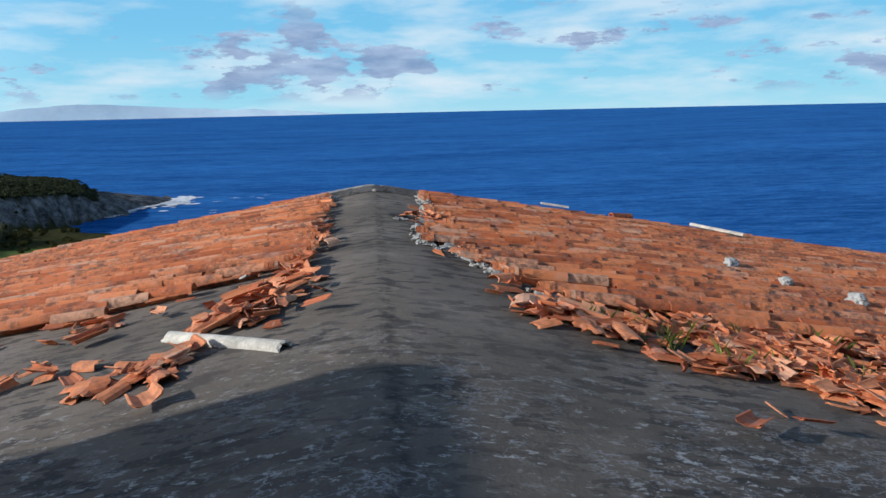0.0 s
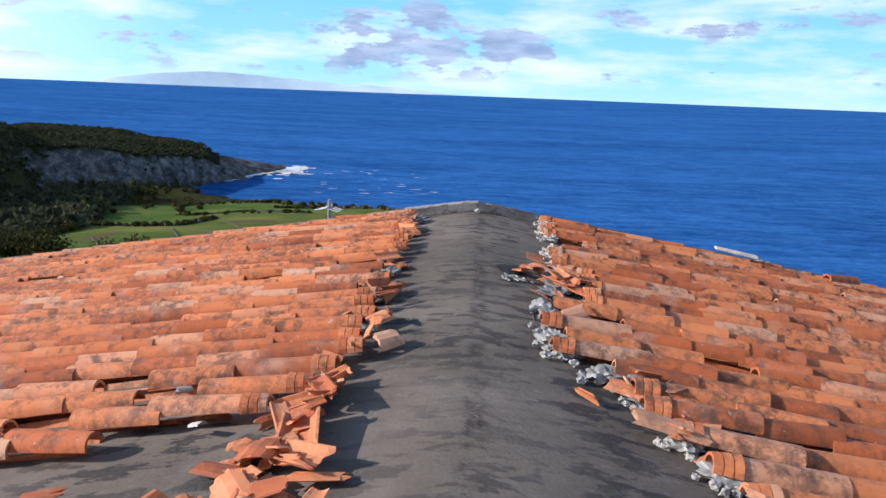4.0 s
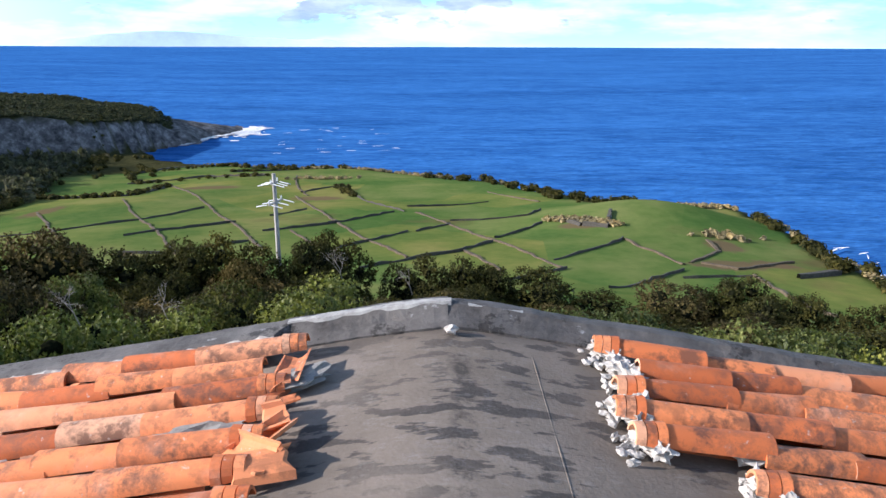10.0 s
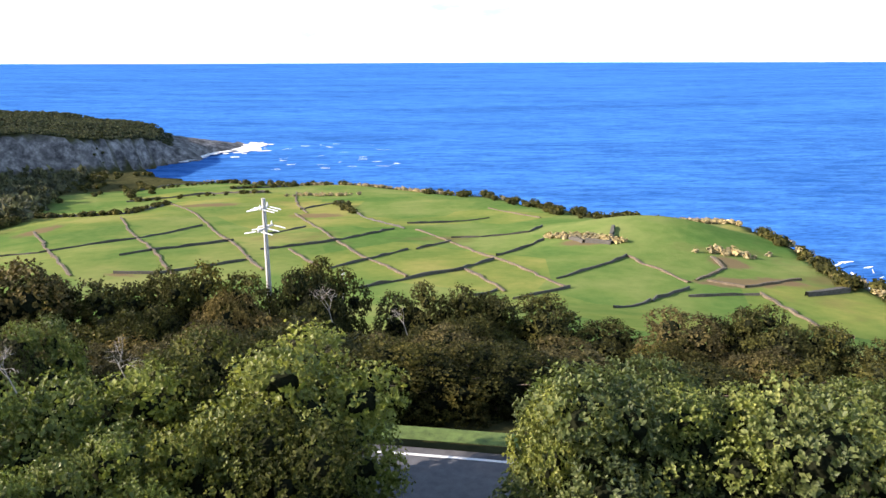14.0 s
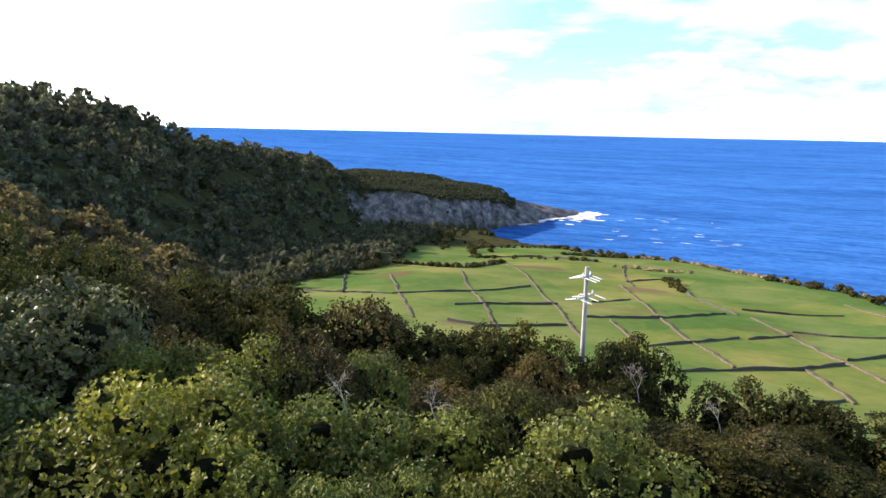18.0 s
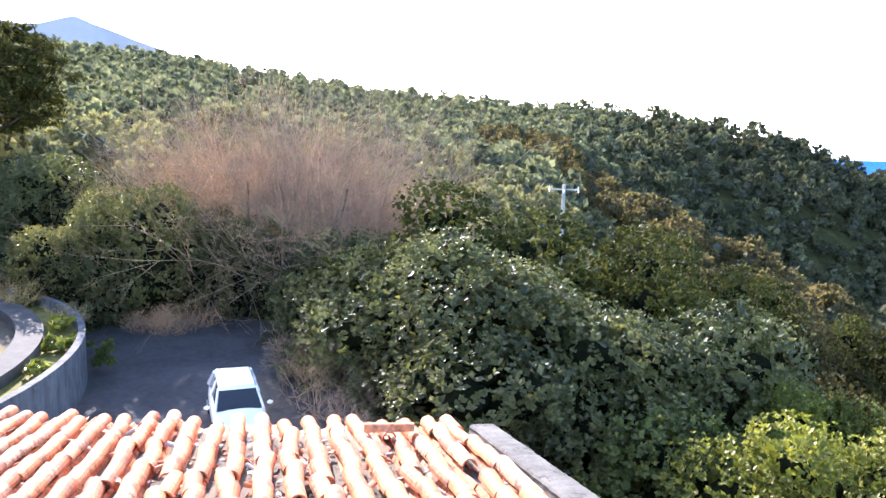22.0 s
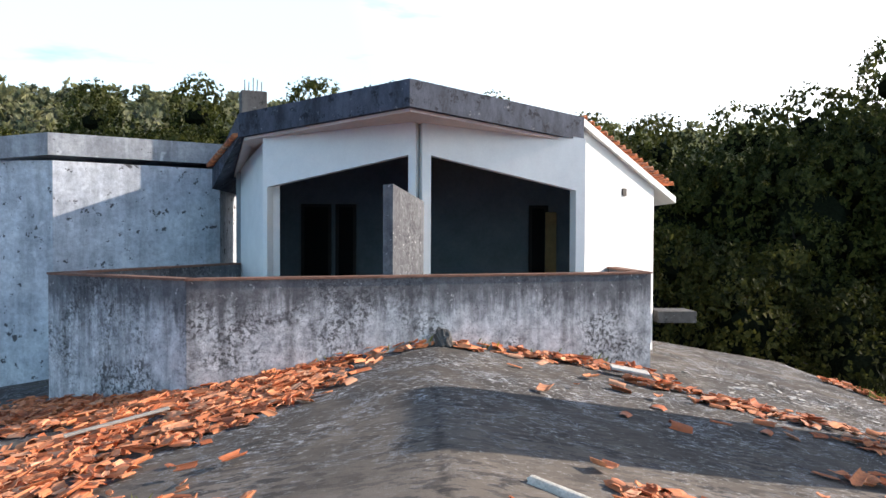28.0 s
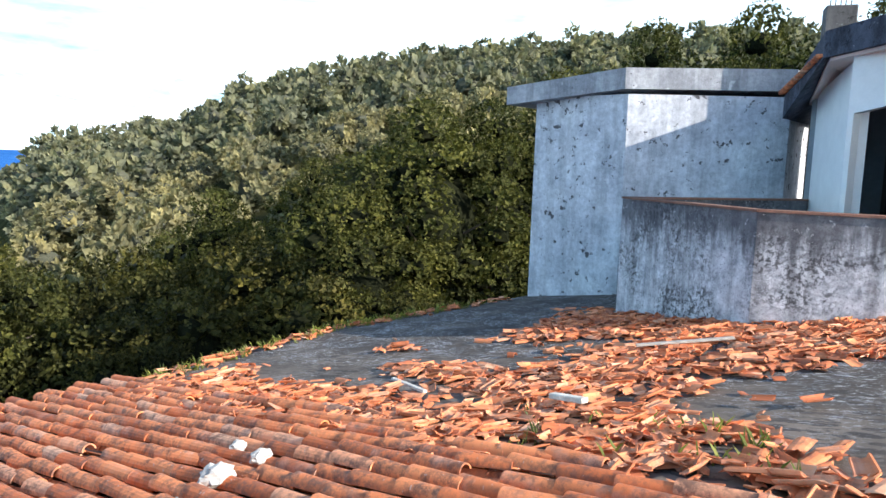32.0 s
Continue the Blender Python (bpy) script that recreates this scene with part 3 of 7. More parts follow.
def tube(points, radii, sides=7):
    bm = bmesh.new()
    rings = []
    pts = [Vector(p) for p in points]
    for i, p in enumerate(pts):
        d = (pts[min(i + 1, len(pts) - 1)] - pts[max(i - 1, 0)]).normalized()
        q = d.to_track_quat("Z", "Y")
        rings.append([bm.verts.new(p + q @ Vector((math.cos(k * math.tau / sides), math.sin(k * math.tau / sides), 0)) * radii[i]) for k in range(sides)])
    for a, b in zip(rings, rings[1:]):
        for k in range(sides):
            bm.faces.new((a[k], a[(k + 1) % sides], b[(k + 1) % sides], b[k]))
    bm.faces.new(rings[-1])
    bm.faces.new(rings[0][::-1])
    return bm


def join_bm(bms):
    out = bmesh.new()
    for b in bms:
        me = bpy.data.meshes.new("tmp")
        b.to_mesh(me)
        b.free()
        out.from_mesh(me)
        bpy.data.meshes.remove(me)
    return out


def from_arrays(name, verts, faces, material, parent=None):
    me = bpy.data.meshes.new(name)
    me.from_pydata(verts.tolist() if hasattr(verts, "tolist") else verts, [], faces.tolist() if hasattr(faces, "tolist") else faces)
    me.materials.append(material)
    ob = new(name, me)
    if parent:
        ob.parent = parent
    return ob


# ---- land and sea: one sheet in rings round the house ----
SEA_Z = -80.0
HILL_YAW = [-180, -170, -156, -137, -125, -119, -111, -104, -92, 29, 32, 34.6, 39.6, 44, 48, 52, 58, 64, 81, 94, 103, 120, 146, 164, 180]
HILL_UP = [8.6, 9.2, 9.4, 7.5, 4.7, 1.6, -0.4, -3.0, -14, -8.0, -6.6, -3.6, -2.3, -1.7, 0.1, 1.25, 2.1, 2.7, 3.6, 5.5, 5.8, 5.8, 7.0, 7.6, 8.6]
COAST_YAW = [-180, -110, -100, -60, -40, -33, -29, -26.4, -23.8, -22.3, -18, -12.6, -2, 12, 19, 22, 24, 180]
WOOD_YAW, WOOD_R = [25, 27.6, 29, 30.5, 34, 37, 40, 43, 46], [480, 420, 330, 268, 242, 224, 195, 140, 105]
COAST_R = [900, 420, 200, 130, 128, 140, 156, 182, 206, 234, 226, 218, 282, 366, 420, 470, 900, 900]


def land_z(x, y):
    """Height of the land (arrays welcome)."""
    x, y = np.asarray(x, float), np.asarray(y, float)
    dx, dy = x, y - 6.0
    r = np.hypot(dx, dy) + 1e-6
    a = np.degrees(np.arctan2(-dx, dy))
    near = np.interp(r, [0, 14, 19, 22, 29, 46, 110], [-7.2, -7.4, -10.0, -11.2, -11.4, -16.5, -34.0])
    front = np.where(r < 110, near, -34.0 - 0.09 * (r - 110))
    up = np.interp(a, HILL_YAW, HILL_UP)
    rs = np.interp(a, [-180, -125, -110, 30, 44, 94, 120, 146, 180], [190, 170, 200, 480, 380, 380, 380, 200, 190])
    top = np.tan(np.radians(up)) * rs + 1.6
    u = np.clip((r - 30) / (rs - 30), 0, 1)
    foot = np.interp(a, [-180, -140, -110, -95, 40, 55, 75, 95, 180], [-6.0, -8, -13, -20, -22, -17, -9.5, -6.3, -6.0])
    rise = foot + (top - foot) * (0.25 * u + 0.75 * u ** 1.5)
    base_in = np.interp(a, [-180, -95, -60, 50, 70, 180], [-6.3, -7.5, -8.0, -8.0, -6.3, -6.3])
    hill = np.where(r < 30, base_in + (foot - base_in) * np.clip((r - 22) / 8, 0, 1), rise)
    hill = np.where(r > rs, top - 0.02 * (r - rs), hill)
    # towards the bay the hillside drops steeply to the pasture
    flank = np.maximum(front, top + (np.minimum(r, rs) - rs) * 0.30)
    fw = np.clip((66.0 - a) / 14.0, 0, 1) * (a > 20)
    hill = hill * (1 - fw) + np.where(r > rs, hill, flank) * fw
    side = np.clip(np.minimum((a + 112) / 16.0, (35.8 - a) / 4.5), 0, 1)
    side = side * side * (3 - 2 * side)
    z = hill * (1 - side) + np.where(r < 22, np.minimum(front, base_in), front) * side
    lump = np.array([noise.noise((float(px) * 0.02, float(py) * 0.02, 0.3)) for px, py in zip(np.ravel(x), np.ravel(y))]).reshape(r.shape)
    z = z + lump * 2.0 * np.clip((r - 60) / 100, 0, 1)
    z = z + 5.0 * np.exp(-(((x - 52) / 24.0) ** 2 + ((y - 180) / 20.0) ** 2))
    # a wooded spur that runs down in front of the bay slope
    rs2 = np.interp(a, [44, 66], [112, 190])
    crest = 1.6 + rs2 * np.tan(np.radians(np.interp(a, [42, 46, 52, 58, 66, 74], [-14, -10.5, -7.0, -3.6, -0.6, 0.5]))) - 4.5
    z = np.where((a > 40) & (a < 76), np.maximum(z, crest - 0.004 * (r - rs2) ** 2 - np.maximum(0, 44 - a) * 3), z)
    # the shore cliff, then the headland across the bay
    jag = np.array([noise.noise((float(px) * 0.03, float(py) * 0.03, 4.0)) for px, py in zip(np.ravel(x), np.ravel(y))]).reshape(r.shape)
    coast = np.interp(a, COAST_YAW, COAST_R) + jag * 16
    fall = np.clip((r - coast) / 22.0, 0, 1)
    z = z * (1 - fall) + (SEA_Z - 6) * fall
    hr = np.interp(a, [14.9, 16.0, 20.4, 26, 40], [742, 715, 634, 560, 520]) + jag * 22
    ht = np.interp(a, [14.4, 14.9, 15.5, 16.8, 18.8, 20.9, 21.5, 22.8, 25.9, 29.6, 33, 44], [-100, -83, -79, -75, -70, -65, -58, -54, -48, -41.5, -38.5, -44])
    back = r - hr
    slim = np.interp(a, [14.9, 17, 20.9, 24, 28], [0.16, 0.22, 0.4, 0.75, 1.0])
    rise2 = np.interp(np.where(back < 14, back, 14 + (back - 14) / slim), [0, 14, 90, 200, 260], [0, 0.86, 1.0, 1.0, 0.0])
    head = (SEA_Z - 1.5) + (ht + lump * 3 - SEA_Z + 1.5) * rise2
    return np.where((a > 13.5) & (a < 46), np.maximum(z, head), z)


def build_land():
    rings = [0.0] + list(np.concatenate([np.linspace(8, 60, 22), np.linspace(66, 240, 44), np.linspace(246, 800, 96), np.geomspace(840, 4900, 14)]))
    n = 432
    ang = np.arange(n) * math.tau / n
    r = np.array(rings[1:])
    X = -np.sin(ang)[None, :] * r[:, None]
    Y = np.cos(ang)[None, :] * r[:, None] + 6.0
    Z = land_z(X, Y)
    far = r[:, None] > 1500
    Z = np.where(far, SEA_Z - 20, Z)
    verts = np.concatenate([[[0, 6.0, -7.5]], np.stack([X, Y, Z], -1).reshape(-1, 3)])
    faces = [(0, 1 + k, 1 + (k + 1) % n) for k in range(n)]
    for i in range(len(r) - 1):
        o, q = 1 + i * n, 1 + (i + 1) * n
        faces += [(o + k, q + k, q + (k + 1) % n, o + (k + 1) % n) for k in range(n)]
    me = bpy.data.meshes.new("ground")
    me.from_pydata(verts.tolist(), [], faces)
    me.materials.append(M_GROUND)
    me.polygons.foreach_set("use_smooth", [True] * len(me.polygons))
    a = np.degrees(np.arctan2(-verts[:, 0], verts[:, 1] - 6.0))
    rr = np.hypot(verts[:, 0], verts[:, 1] - 6.0)
    coast = np.interp(a, COAST_YAW, COAST_R)
    wild = np.where((a < 42) & (a > -104) & (rr > 50) & (rr < coast - 9) & (rr < np.interp(a, WOOD_YAW, WOOD_R) - 6) & (rr < np.interp(a, [20, 33], [400, 330])), 0.0, 1.0)
    cliff = np.where((rr > coast - 14) | ((rr > 480) & (a < 60)), 1.0, 0.0)
    cliff = np.where((rr > 480) & (a > 10) & (a < 20.9), 1.9, cliff)
    me.attributes.new("cliff", "FLOAT", "POINT").data.foreach_set("value", cliff)
    bare = sum(np.exp(-(((verts[:, 0] - bx) / sx) ** 2 + ((verts[:, 1] - by) / sy) ** 2)) for bx, by, sx, sy in ((50, 129, 7, 3), (59, 131, 6, 2.2), (56, 146, 4, 5), (31, 163, 6, 3), (-59, 139, 4, 2), (-40, 232, 9, 5), (-84, 262, 12, 7), (-112, 205, 4, 12)))
    me.attributes.new("bare", "FLOAT", "POINT").data.foreach_set("value", np.clip(bare, 0, 1))
    at = me.attributes.new("wild", "FLOAT", "POINT")
    at.data.foreach_set("value", wild)
    return tagged(new("ground", me), "sloping green pasture land with scrubby hillside and dark sea cliffs", "ground", kind="structure")


build_land()


def build_sea():
    rings = np.concatenate([[60.0], np.linspace(120, 1200, 28), np.geomspace(1300, 4950, 24)])
    n = 180
    ang = np.arange(n) * math.tau / n
    X = -np.sin(ang)[None, :] * rings[:, None]
    Y = np.cos(ang)[None, :] * rings[:, None] + 6.0
    lift = np.clip((rings - 900) / 4050, 0, 1) ** 1.6 * 70.0
    Z = np.repeat((SEA_Z + lift)[:, None], n, 1)
    verts = np.stack([X, Y, Z], -1).reshape(-1, 3)
    faces = []
    for i in range(len(rings) - 1):
        o, q = i * n, (i + 1) * n
        faces += [(o + k, q + k, q + (k + 1) % n, o + (k + 1) % n) for k in range(n)]
    ob = from_arrays("water", verts, faces, M_SEA)
    ob.data.polygons.foreach_set("use_smooth", [True] * len(ob.data.polygons))
    tagged(ob, "deep blue open sea with a light swell", "sea", kind="structure")


build_sea()


# ---- the big roof that is walked on ----
PITCH = 0.17
Y_GABLE = 12.75


def roof_z(x, y=0.0):
    return -PITCH * (math.sqrt(x * x + 0.02) - 0.14)


LEFT_EAVE_Y = [-9.0, -2.5, 6.8, 9.2, 10.9, 12.95]
LEFT_EAVE_X = [-9.4, -9.35, -8.95, -8.08, -7.3, -6.5]
RIGHT_EAVE_Y = [-9.0, -6.0, -0.5, 5.0, 12.95]
RIGHT_EAVE_X = [10.6, 10.9, 12.2, 10.9, 10.3]


def eave_l(y):
    return float(np.interp(y, LEFT_EAVE_Y, LEFT_EAVE_X))


def eave_r(y):
    return float(np.interp(y, RIGHT_EAVE_Y, RIGHT_EAVE_X))


def deck_z(x, y):
    return roof_z(x) + 0.012 * noise.noise((x * 0.8, y * 0.8, 0)) + 0.006 * noise.noise((x * 3, y * 3, 2))


def build_deck():
    bm = bmesh.new()
    ys = np.linspace(-9.0, Y_GABLE + 0.2, 60)
    us = np.linspace(-1, 1, 61)
    grid = []
    for y in ys:
        row = []
        for u in us:
            x = (eave_r(y) * u) if u > 0 else (-eave_l(y) * u)
            w = 0.012 * noise.noise((x * 0.8, y * 0.8, 0)) + 0.006 * noise.noise((x * 3, y * 3, 2))
            row.append(bm.verts.new((x, y, roof_z(x) + w)))
        grid.append(row)
    for a, b in zip(grid, grid[1:]):
        for k in range(len(us) - 1):
            bm.faces.new((a[k], a[k + 1], b[k + 1], b[k]))
    got = bmesh.ops.extrude_face_region(bm, geom=list(bm.faces))
    low = [v for v in got["geom"] if isinstance(v, bmesh.types.BMVert)]
    bmesh.ops.translate(bm, vec=(0, 0, -0.22), verts=low)
    bmesh.ops.recalc_face_normals(bm, faces=bm.faces)
    ob = mesh_ob("roof_deck", bm, M_DECK, smooth=True)
    tagged(ob, "bare grey screeded roof deck, stained black with white lichen", "roof", kind="structure")
    return ob


deck = build_deck()

# walls of the storeys below
def lower_walls():
    outline = [(eave_l(y) + 0.35, y) for y in (-9.0, -2.5, 6.8, 9.2, 10.9)] + [(eave_l(12.7) + 0.35, 12.85), (eave_r(12.7) - 0.35, 12.85)] + [(eave_r(y) - 0.35, y) for y in (5.0, -0.5, -6.0, -9.0)]
    n = len(outline)
    for i in range(n):
        a, b = outline[i], outline[(i + 1) % n]
        bm = wall_run(b, a, 0.3, -8.8, lambda x, y: roof_z(x) - 0.225)
        tagged(mesh_ob("wall_lower", bm, M_WHITE), "white rendered outer wall below the tiled roof", "wall", kind="structure")


lower_walls()


def gable_parapet():
    """The low concrete upstand that closes the roof at the sea end: a sloping fillet near the ridge, flat-topped further out."""
    for sg, x1 in ((-1, eave_l(12.9) - 0.25), (1, eave_r(12.9) + 0.25)):
        n = 170
        bm = bmesh.new()
        rings = []
        for i in range(n + 1):
            x = x1 * i / n
            z = roof_z(x)
            near = 1.0 if sg > 0 else min(1.0, max(0.0, (x + 0.99) / 0.05))
            top = 0.10 + 0.012 * noise.noise((x * 2, 1, 0)) + 0.007 * noise.noise((x * 11, 4, 0)) + 0.012 * near * (sg < 0)
            w = 0.016 * noise.noise((x * 3, 5, 0)) + 0.010 * noise.noise((x * 13, 8, 0))
            ledge = max(0.0, noise.noise((x * 4.5, 21, 0))) * 0.05
            front = 0.02 + 0.12 * near
            rings.append([bm.verts.new((x, Y_GABLE + y, z + h)) for y, h in (
                (w - 0.01, -0.25), (w, 0.012), (w * 0.6 + 0.01 + 0.03 * near + ledge * near * 0.5, 0.036 + ledge * 0.2), (w + 0.012 + 0.055 * near + ledge * near, 0.048),
                (w * 0.5 + front - 0.012, top - 0.022), (w * 0.5 + front + 0.006, top - 0.004), (front + 0.045, top + 0.003 * noise.noise((x * 17, 2, 0))), (0.262, top - 0.01), (0.28, top - 0.04), (0.28, -0.5))])
        for a, b in zip(rings, rings[1:]):
            for k in range(10):
                bm.faces.new((a[k], a[(k + 1) % 10], b[(k + 1) % 10], b[k]))
        bm.faces.new(rings[0])
        bm.faces.new(rings[-1][::-1])
        bmesh.ops.recalc_face_normals(bm, faces=bm.faces)
        tagged(mesh_ob("gable_parapet", bm, M_KERB), "low weathered concrete upstand along the gable edge", "parapet", kind="structure")


gable_parapet()

# ---- terrace wall, upper storey, annex ----
WA, WB, WC = (6.45, -2.35), (3.65, -0.75), (-4.0, -3.1)


def terrace():
    for a, b in ((WA, WB), (WB, WC), (WC, (-3.95, -5.3)), ((4.2, -7.3), WA)):
        d = (Vector(b) - Vector(a)).normalized()
        bm = wall_run(a, b, 0.2, lambda x, y: roof_z(x) - 0.1, 1.10)
        tagged(mesh_ob("wall_terrace", bm, M_WALL), "grey terrace wall streaked with black mould", "wall", kind="structure")
        bm = wall_run((a[0] - d.x * 0.0 + d.y * 0.03, a[1] - d.x * 0.03), (b[0] + d.y * 0.03, b[1] - d.x * 0.03), 0.26, 1.10, 1.135)
        tagged(mesh_ob("coping", bm, M_COPING), "thin reddish clay coping on the terrace wall", "coping", kind="structure")
    bm = prism([(6.4, -2.55), (3.67, -0.95), (-3.85, -3.25), (-5.1, -6.5), (3, -7), (8.1, -5.9)][::-1], 0.0, 0.12)
    tagged(mesh_ob("terrace_floor", bm, M_MORTAR_G), "grey terrace floor behind the wall", "floor", kind="structure")


terrace()

FC, FL, FR = (0.25, -3.55), (3.2, -4.35), (-2.95, -4.35)


def gable_top(x):
    return 4.02 - 0.10 * abs(x - 0.3)


def upper_storey():
    def open_top(x):
        return 3.30 - 0.205 * abs(x - 0.25)

    for a, b, p0, p1 in ((FL, FC, 0.03, 0.955), (FC, FR, 0.05, 0.94)):
        d = Vector(b) - Vector(a)
        n = Vector((-d.y, d.x)).normalized() * 0.25

        def at(u):
            return (a[0] + d.x * u, a[1] + d.y * u)

        for u0, u1, lo, hi in ((0, p0, 0.1, gable_top), (p1, 1, 0.1, gable_top), (p0, p1, open_top, gable_top)):
            q0, q1 = at(u0), at(u1)
            f0 = lo if callable(lo) else None
            pts = [q0, q1, (q1[0] - n.x, q1[1] - n.y), (q0[0] - n.x, q0[1] - n.y)]
            bm = prism(pts, (lambda x, y: open_top(x)) if f0 else lo, lambda x, y: gable_top(x))
            tagged(mesh_ob("wall_gable", bm, M_WHITE), "white rendered gable wall with two large openings", "wall", kind="structure")
    # side walls
    for a, b, z in ((FR, (-5.2, -6.6), lambda x, y: 4.21 - 0.075 * (0.4 - x) - 0.40 * max(0, -3.0 - x)), ((4.3, -6.6), FL, lambda x, y: 3.92 - 0.075 * (x - 0.4) - 0.6 * max(0, x - 3.75))):
        bm = wall_run(a, b, 0.22, -0.9, z)
        tagged(mesh_ob("wall_side", bm, M_WHITE), "white rendered side wall in full sun", "wall", kind="structure")
    # dim room behind, with the dimness put into the grey wall colour
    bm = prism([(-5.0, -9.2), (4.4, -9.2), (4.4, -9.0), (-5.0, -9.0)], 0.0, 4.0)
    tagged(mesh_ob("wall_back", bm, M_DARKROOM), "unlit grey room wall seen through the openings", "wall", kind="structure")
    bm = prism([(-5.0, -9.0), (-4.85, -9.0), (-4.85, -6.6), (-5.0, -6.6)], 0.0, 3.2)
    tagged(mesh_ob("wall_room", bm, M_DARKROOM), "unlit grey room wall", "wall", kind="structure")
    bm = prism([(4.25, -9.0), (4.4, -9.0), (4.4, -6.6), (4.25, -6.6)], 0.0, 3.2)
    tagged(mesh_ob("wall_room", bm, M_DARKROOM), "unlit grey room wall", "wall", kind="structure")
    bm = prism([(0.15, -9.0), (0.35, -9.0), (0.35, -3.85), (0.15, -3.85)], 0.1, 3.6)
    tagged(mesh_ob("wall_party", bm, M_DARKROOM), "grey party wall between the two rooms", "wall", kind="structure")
    bm = prism([(-5.1, -9.1), (4.4, -9.1), (4.3, -6.6), FL, FC, FR, (-5.1, -6.6)], 0.0, 0.10)
    tagged(mesh_ob("floor_upper", bm, M_MORTAR_G), "dusty concrete floor of the upper rooms", "floor", kind="structure")
    # roof slab with deep fascia, shaped like a prow
    plan = [(3.75, -4.2), (0.41, -2.05), (-3.0, -4.2), (-5.9, -7.1), (-5.9, -9.6), (5.0, -9.6), (5.0, -6.8)]

    def slab(x, y):
        return 4.38 - 0.075 * abs(x - 0.4) - (0.40 * max(0, -3.0 - x)) - 0.6 * max(0, x - 3.75)

    def strips(outline):
        """The outline cut along x where the slope changes, so that each piece is plane."""
        out = []
        for x0, x1 in ((-6.5, -3.0), (-3.0, 0.41), (0.41, 3.75), (3.75, 6.0)):
            pts = outline
            for lim, keep in ((x0, 1), (x1, -1)):
                cut = []
                for p, q in zip(pts, pts[1:] + pts[:1]):
                    a, b = (p[0] - lim) * keep, (q[0] - lim) * keep
                    if a >= 0:
                        cut.append(p)
                    if a * b < 0:
                        u = a / (a - b)
                        cut.append((lim, p[1] + (q[1] - p[1]) * u))
                pts = cut
            if len(pts) > 2:
                out.append(pts)
        return out

    bm = join_bm([prism(p, lambda x, y: slab(x, y) - 0.46, slab) for p in strips(plan)[1:]])
    eave = prism(strips(plan)[0], lambda x, y: slab(x, y) - 0.17, lambda x, y: slab(x, y) - 0.02)
    tagged(mesh_ob("roof_eave", eave, M_WHITE), "white painted eave under the clay verge tiles", "roof", kind="structure")
    tagged(mesh_ob("roof_slab", bm, M_FASCIA), "dark weathered concrete roof fascia over the gable", "roof", kind="structure")
    under = [(3.65, -4.25), (0.41, -2.2), (-2.9, -4.25), (-5.4, -6.9), (-5.4, -9.0), (4.5, -9.0), (4.5, -6.8)]
    bm = join_bm([prism(p, lambda x, y: slab(x, y) - 0.52, lambda x, y: slab(x, y) - 0.464) for p in strips(under)[1:]])
    tagged(mesh_ob("ceiling", bm, M_SOFFIT), "pinkish painted soffit under the overhanging roof", "ceiling", kind="structure")
    # dividing fin on the terrace
    fin = [(0.76, -1.98), (0.15, -3.6)]
    d = (Vector(fin[1]) - Vector(fin[0])).normalized()
    n = Vector((-d.y, d.x)) * 0.09
    bm = prism([(fin[0][0] - n.x, fin[0][1] - n.y), (fin[1][0] - n.x, fin[1][1] - n.y), (fin[1][0] + n.x, fin[1][1] + n.y), (fin[0][0] + n.x, fin[0][1] + n.y)], 0.1, lambda x, y: 2.62 - 0.16 * (-1.98 - y))
    tagged(mesh_ob("wall_fin", bm, M_WALL), "stained concrete fin dividing the terrace", "wall", kind="structure")
    # flat black panels, painted for the dark of the passages behind
    for x, y, w, h, m, lab in ((2.92, -8.93, 0.62, 2.4, M_PASSAGE_DARK, "doorway at the back of the room, its dark a black panel"), (2.15, -8.93, 0.38, 2.4, M_PASSAGE_DARK, "narrow doorway at the back of the room, its dark a black panel"), (-2.9, -8.93, 0.34, 2.4, M_PASSAGE_DARK, "doorway at the back of the room, its dark a black panel")):
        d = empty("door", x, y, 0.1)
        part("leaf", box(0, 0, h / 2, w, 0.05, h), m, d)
        part("door_frame", join_bm([box(-w / 2 - 0.04, 0, h / 2, 0.08, 0.1, h), box(w / 2 + 0.04, 0, h / 2, 0.08, 0.1, h), box(0, 0, h + 0.04, w + 0.16, 0.1, 0.08)]), M_DARKWOOD, d)
        tagged(d, lab, "door", kind="structure")
    d = empty("door", -3.22, -8.85, 0.1)
    part("leaf", box(0, 0, 1.15, 0.3, 0.05, 2.3, 8, 0.01), M_OCHRE, d)
    tagged(d, "ochre wooden door standing ajar in the room", "door", kind="structure")
    # a small vent in the sunlit side wall, its hole's shade painted as a dark block
    v = Vector((-5.2 + 2.95, -6.6 + 4.35)).normalized()
    bm = box(0, 0, 0, 0.16, 0.04, 0.16, math.degrees(math.atan2(v.y, v.x)))
    ob = mesh_ob("vent", bm, M_DARKWOOD)
    ob.location = (-2.95 + v.x * 1.77 + v.y * 0.012, -4.35 + v.y * 1.77 - v.x * 0.012, 2.74)
    tagged(ob, "small square vent in the white wall, a dark block for its hole", "vent", kind="structure")
    # stub of a concrete flue behind
    t = empty("flue_stub", 4.25, -7.6, 4.0)
    part("shaft", box(0, 0, 0.45, 0.6, 0.5, 1.5, 20, 0.02), M_KERB, t)
    for k in range(5):
        part("rebar", tube([(-0.2 + 0.1 * k, 0.05 * (k % 2), 1.15), (-0.21 + 0.1 * k, 0.03, 1.45 + 0.05 * (k % 3))], [0.012, 0.012], 5), M_DARKWOOD, t)
    tagged(t, "square concrete flue stub with bare rebar on the roof", "chimney")


upper_storey()


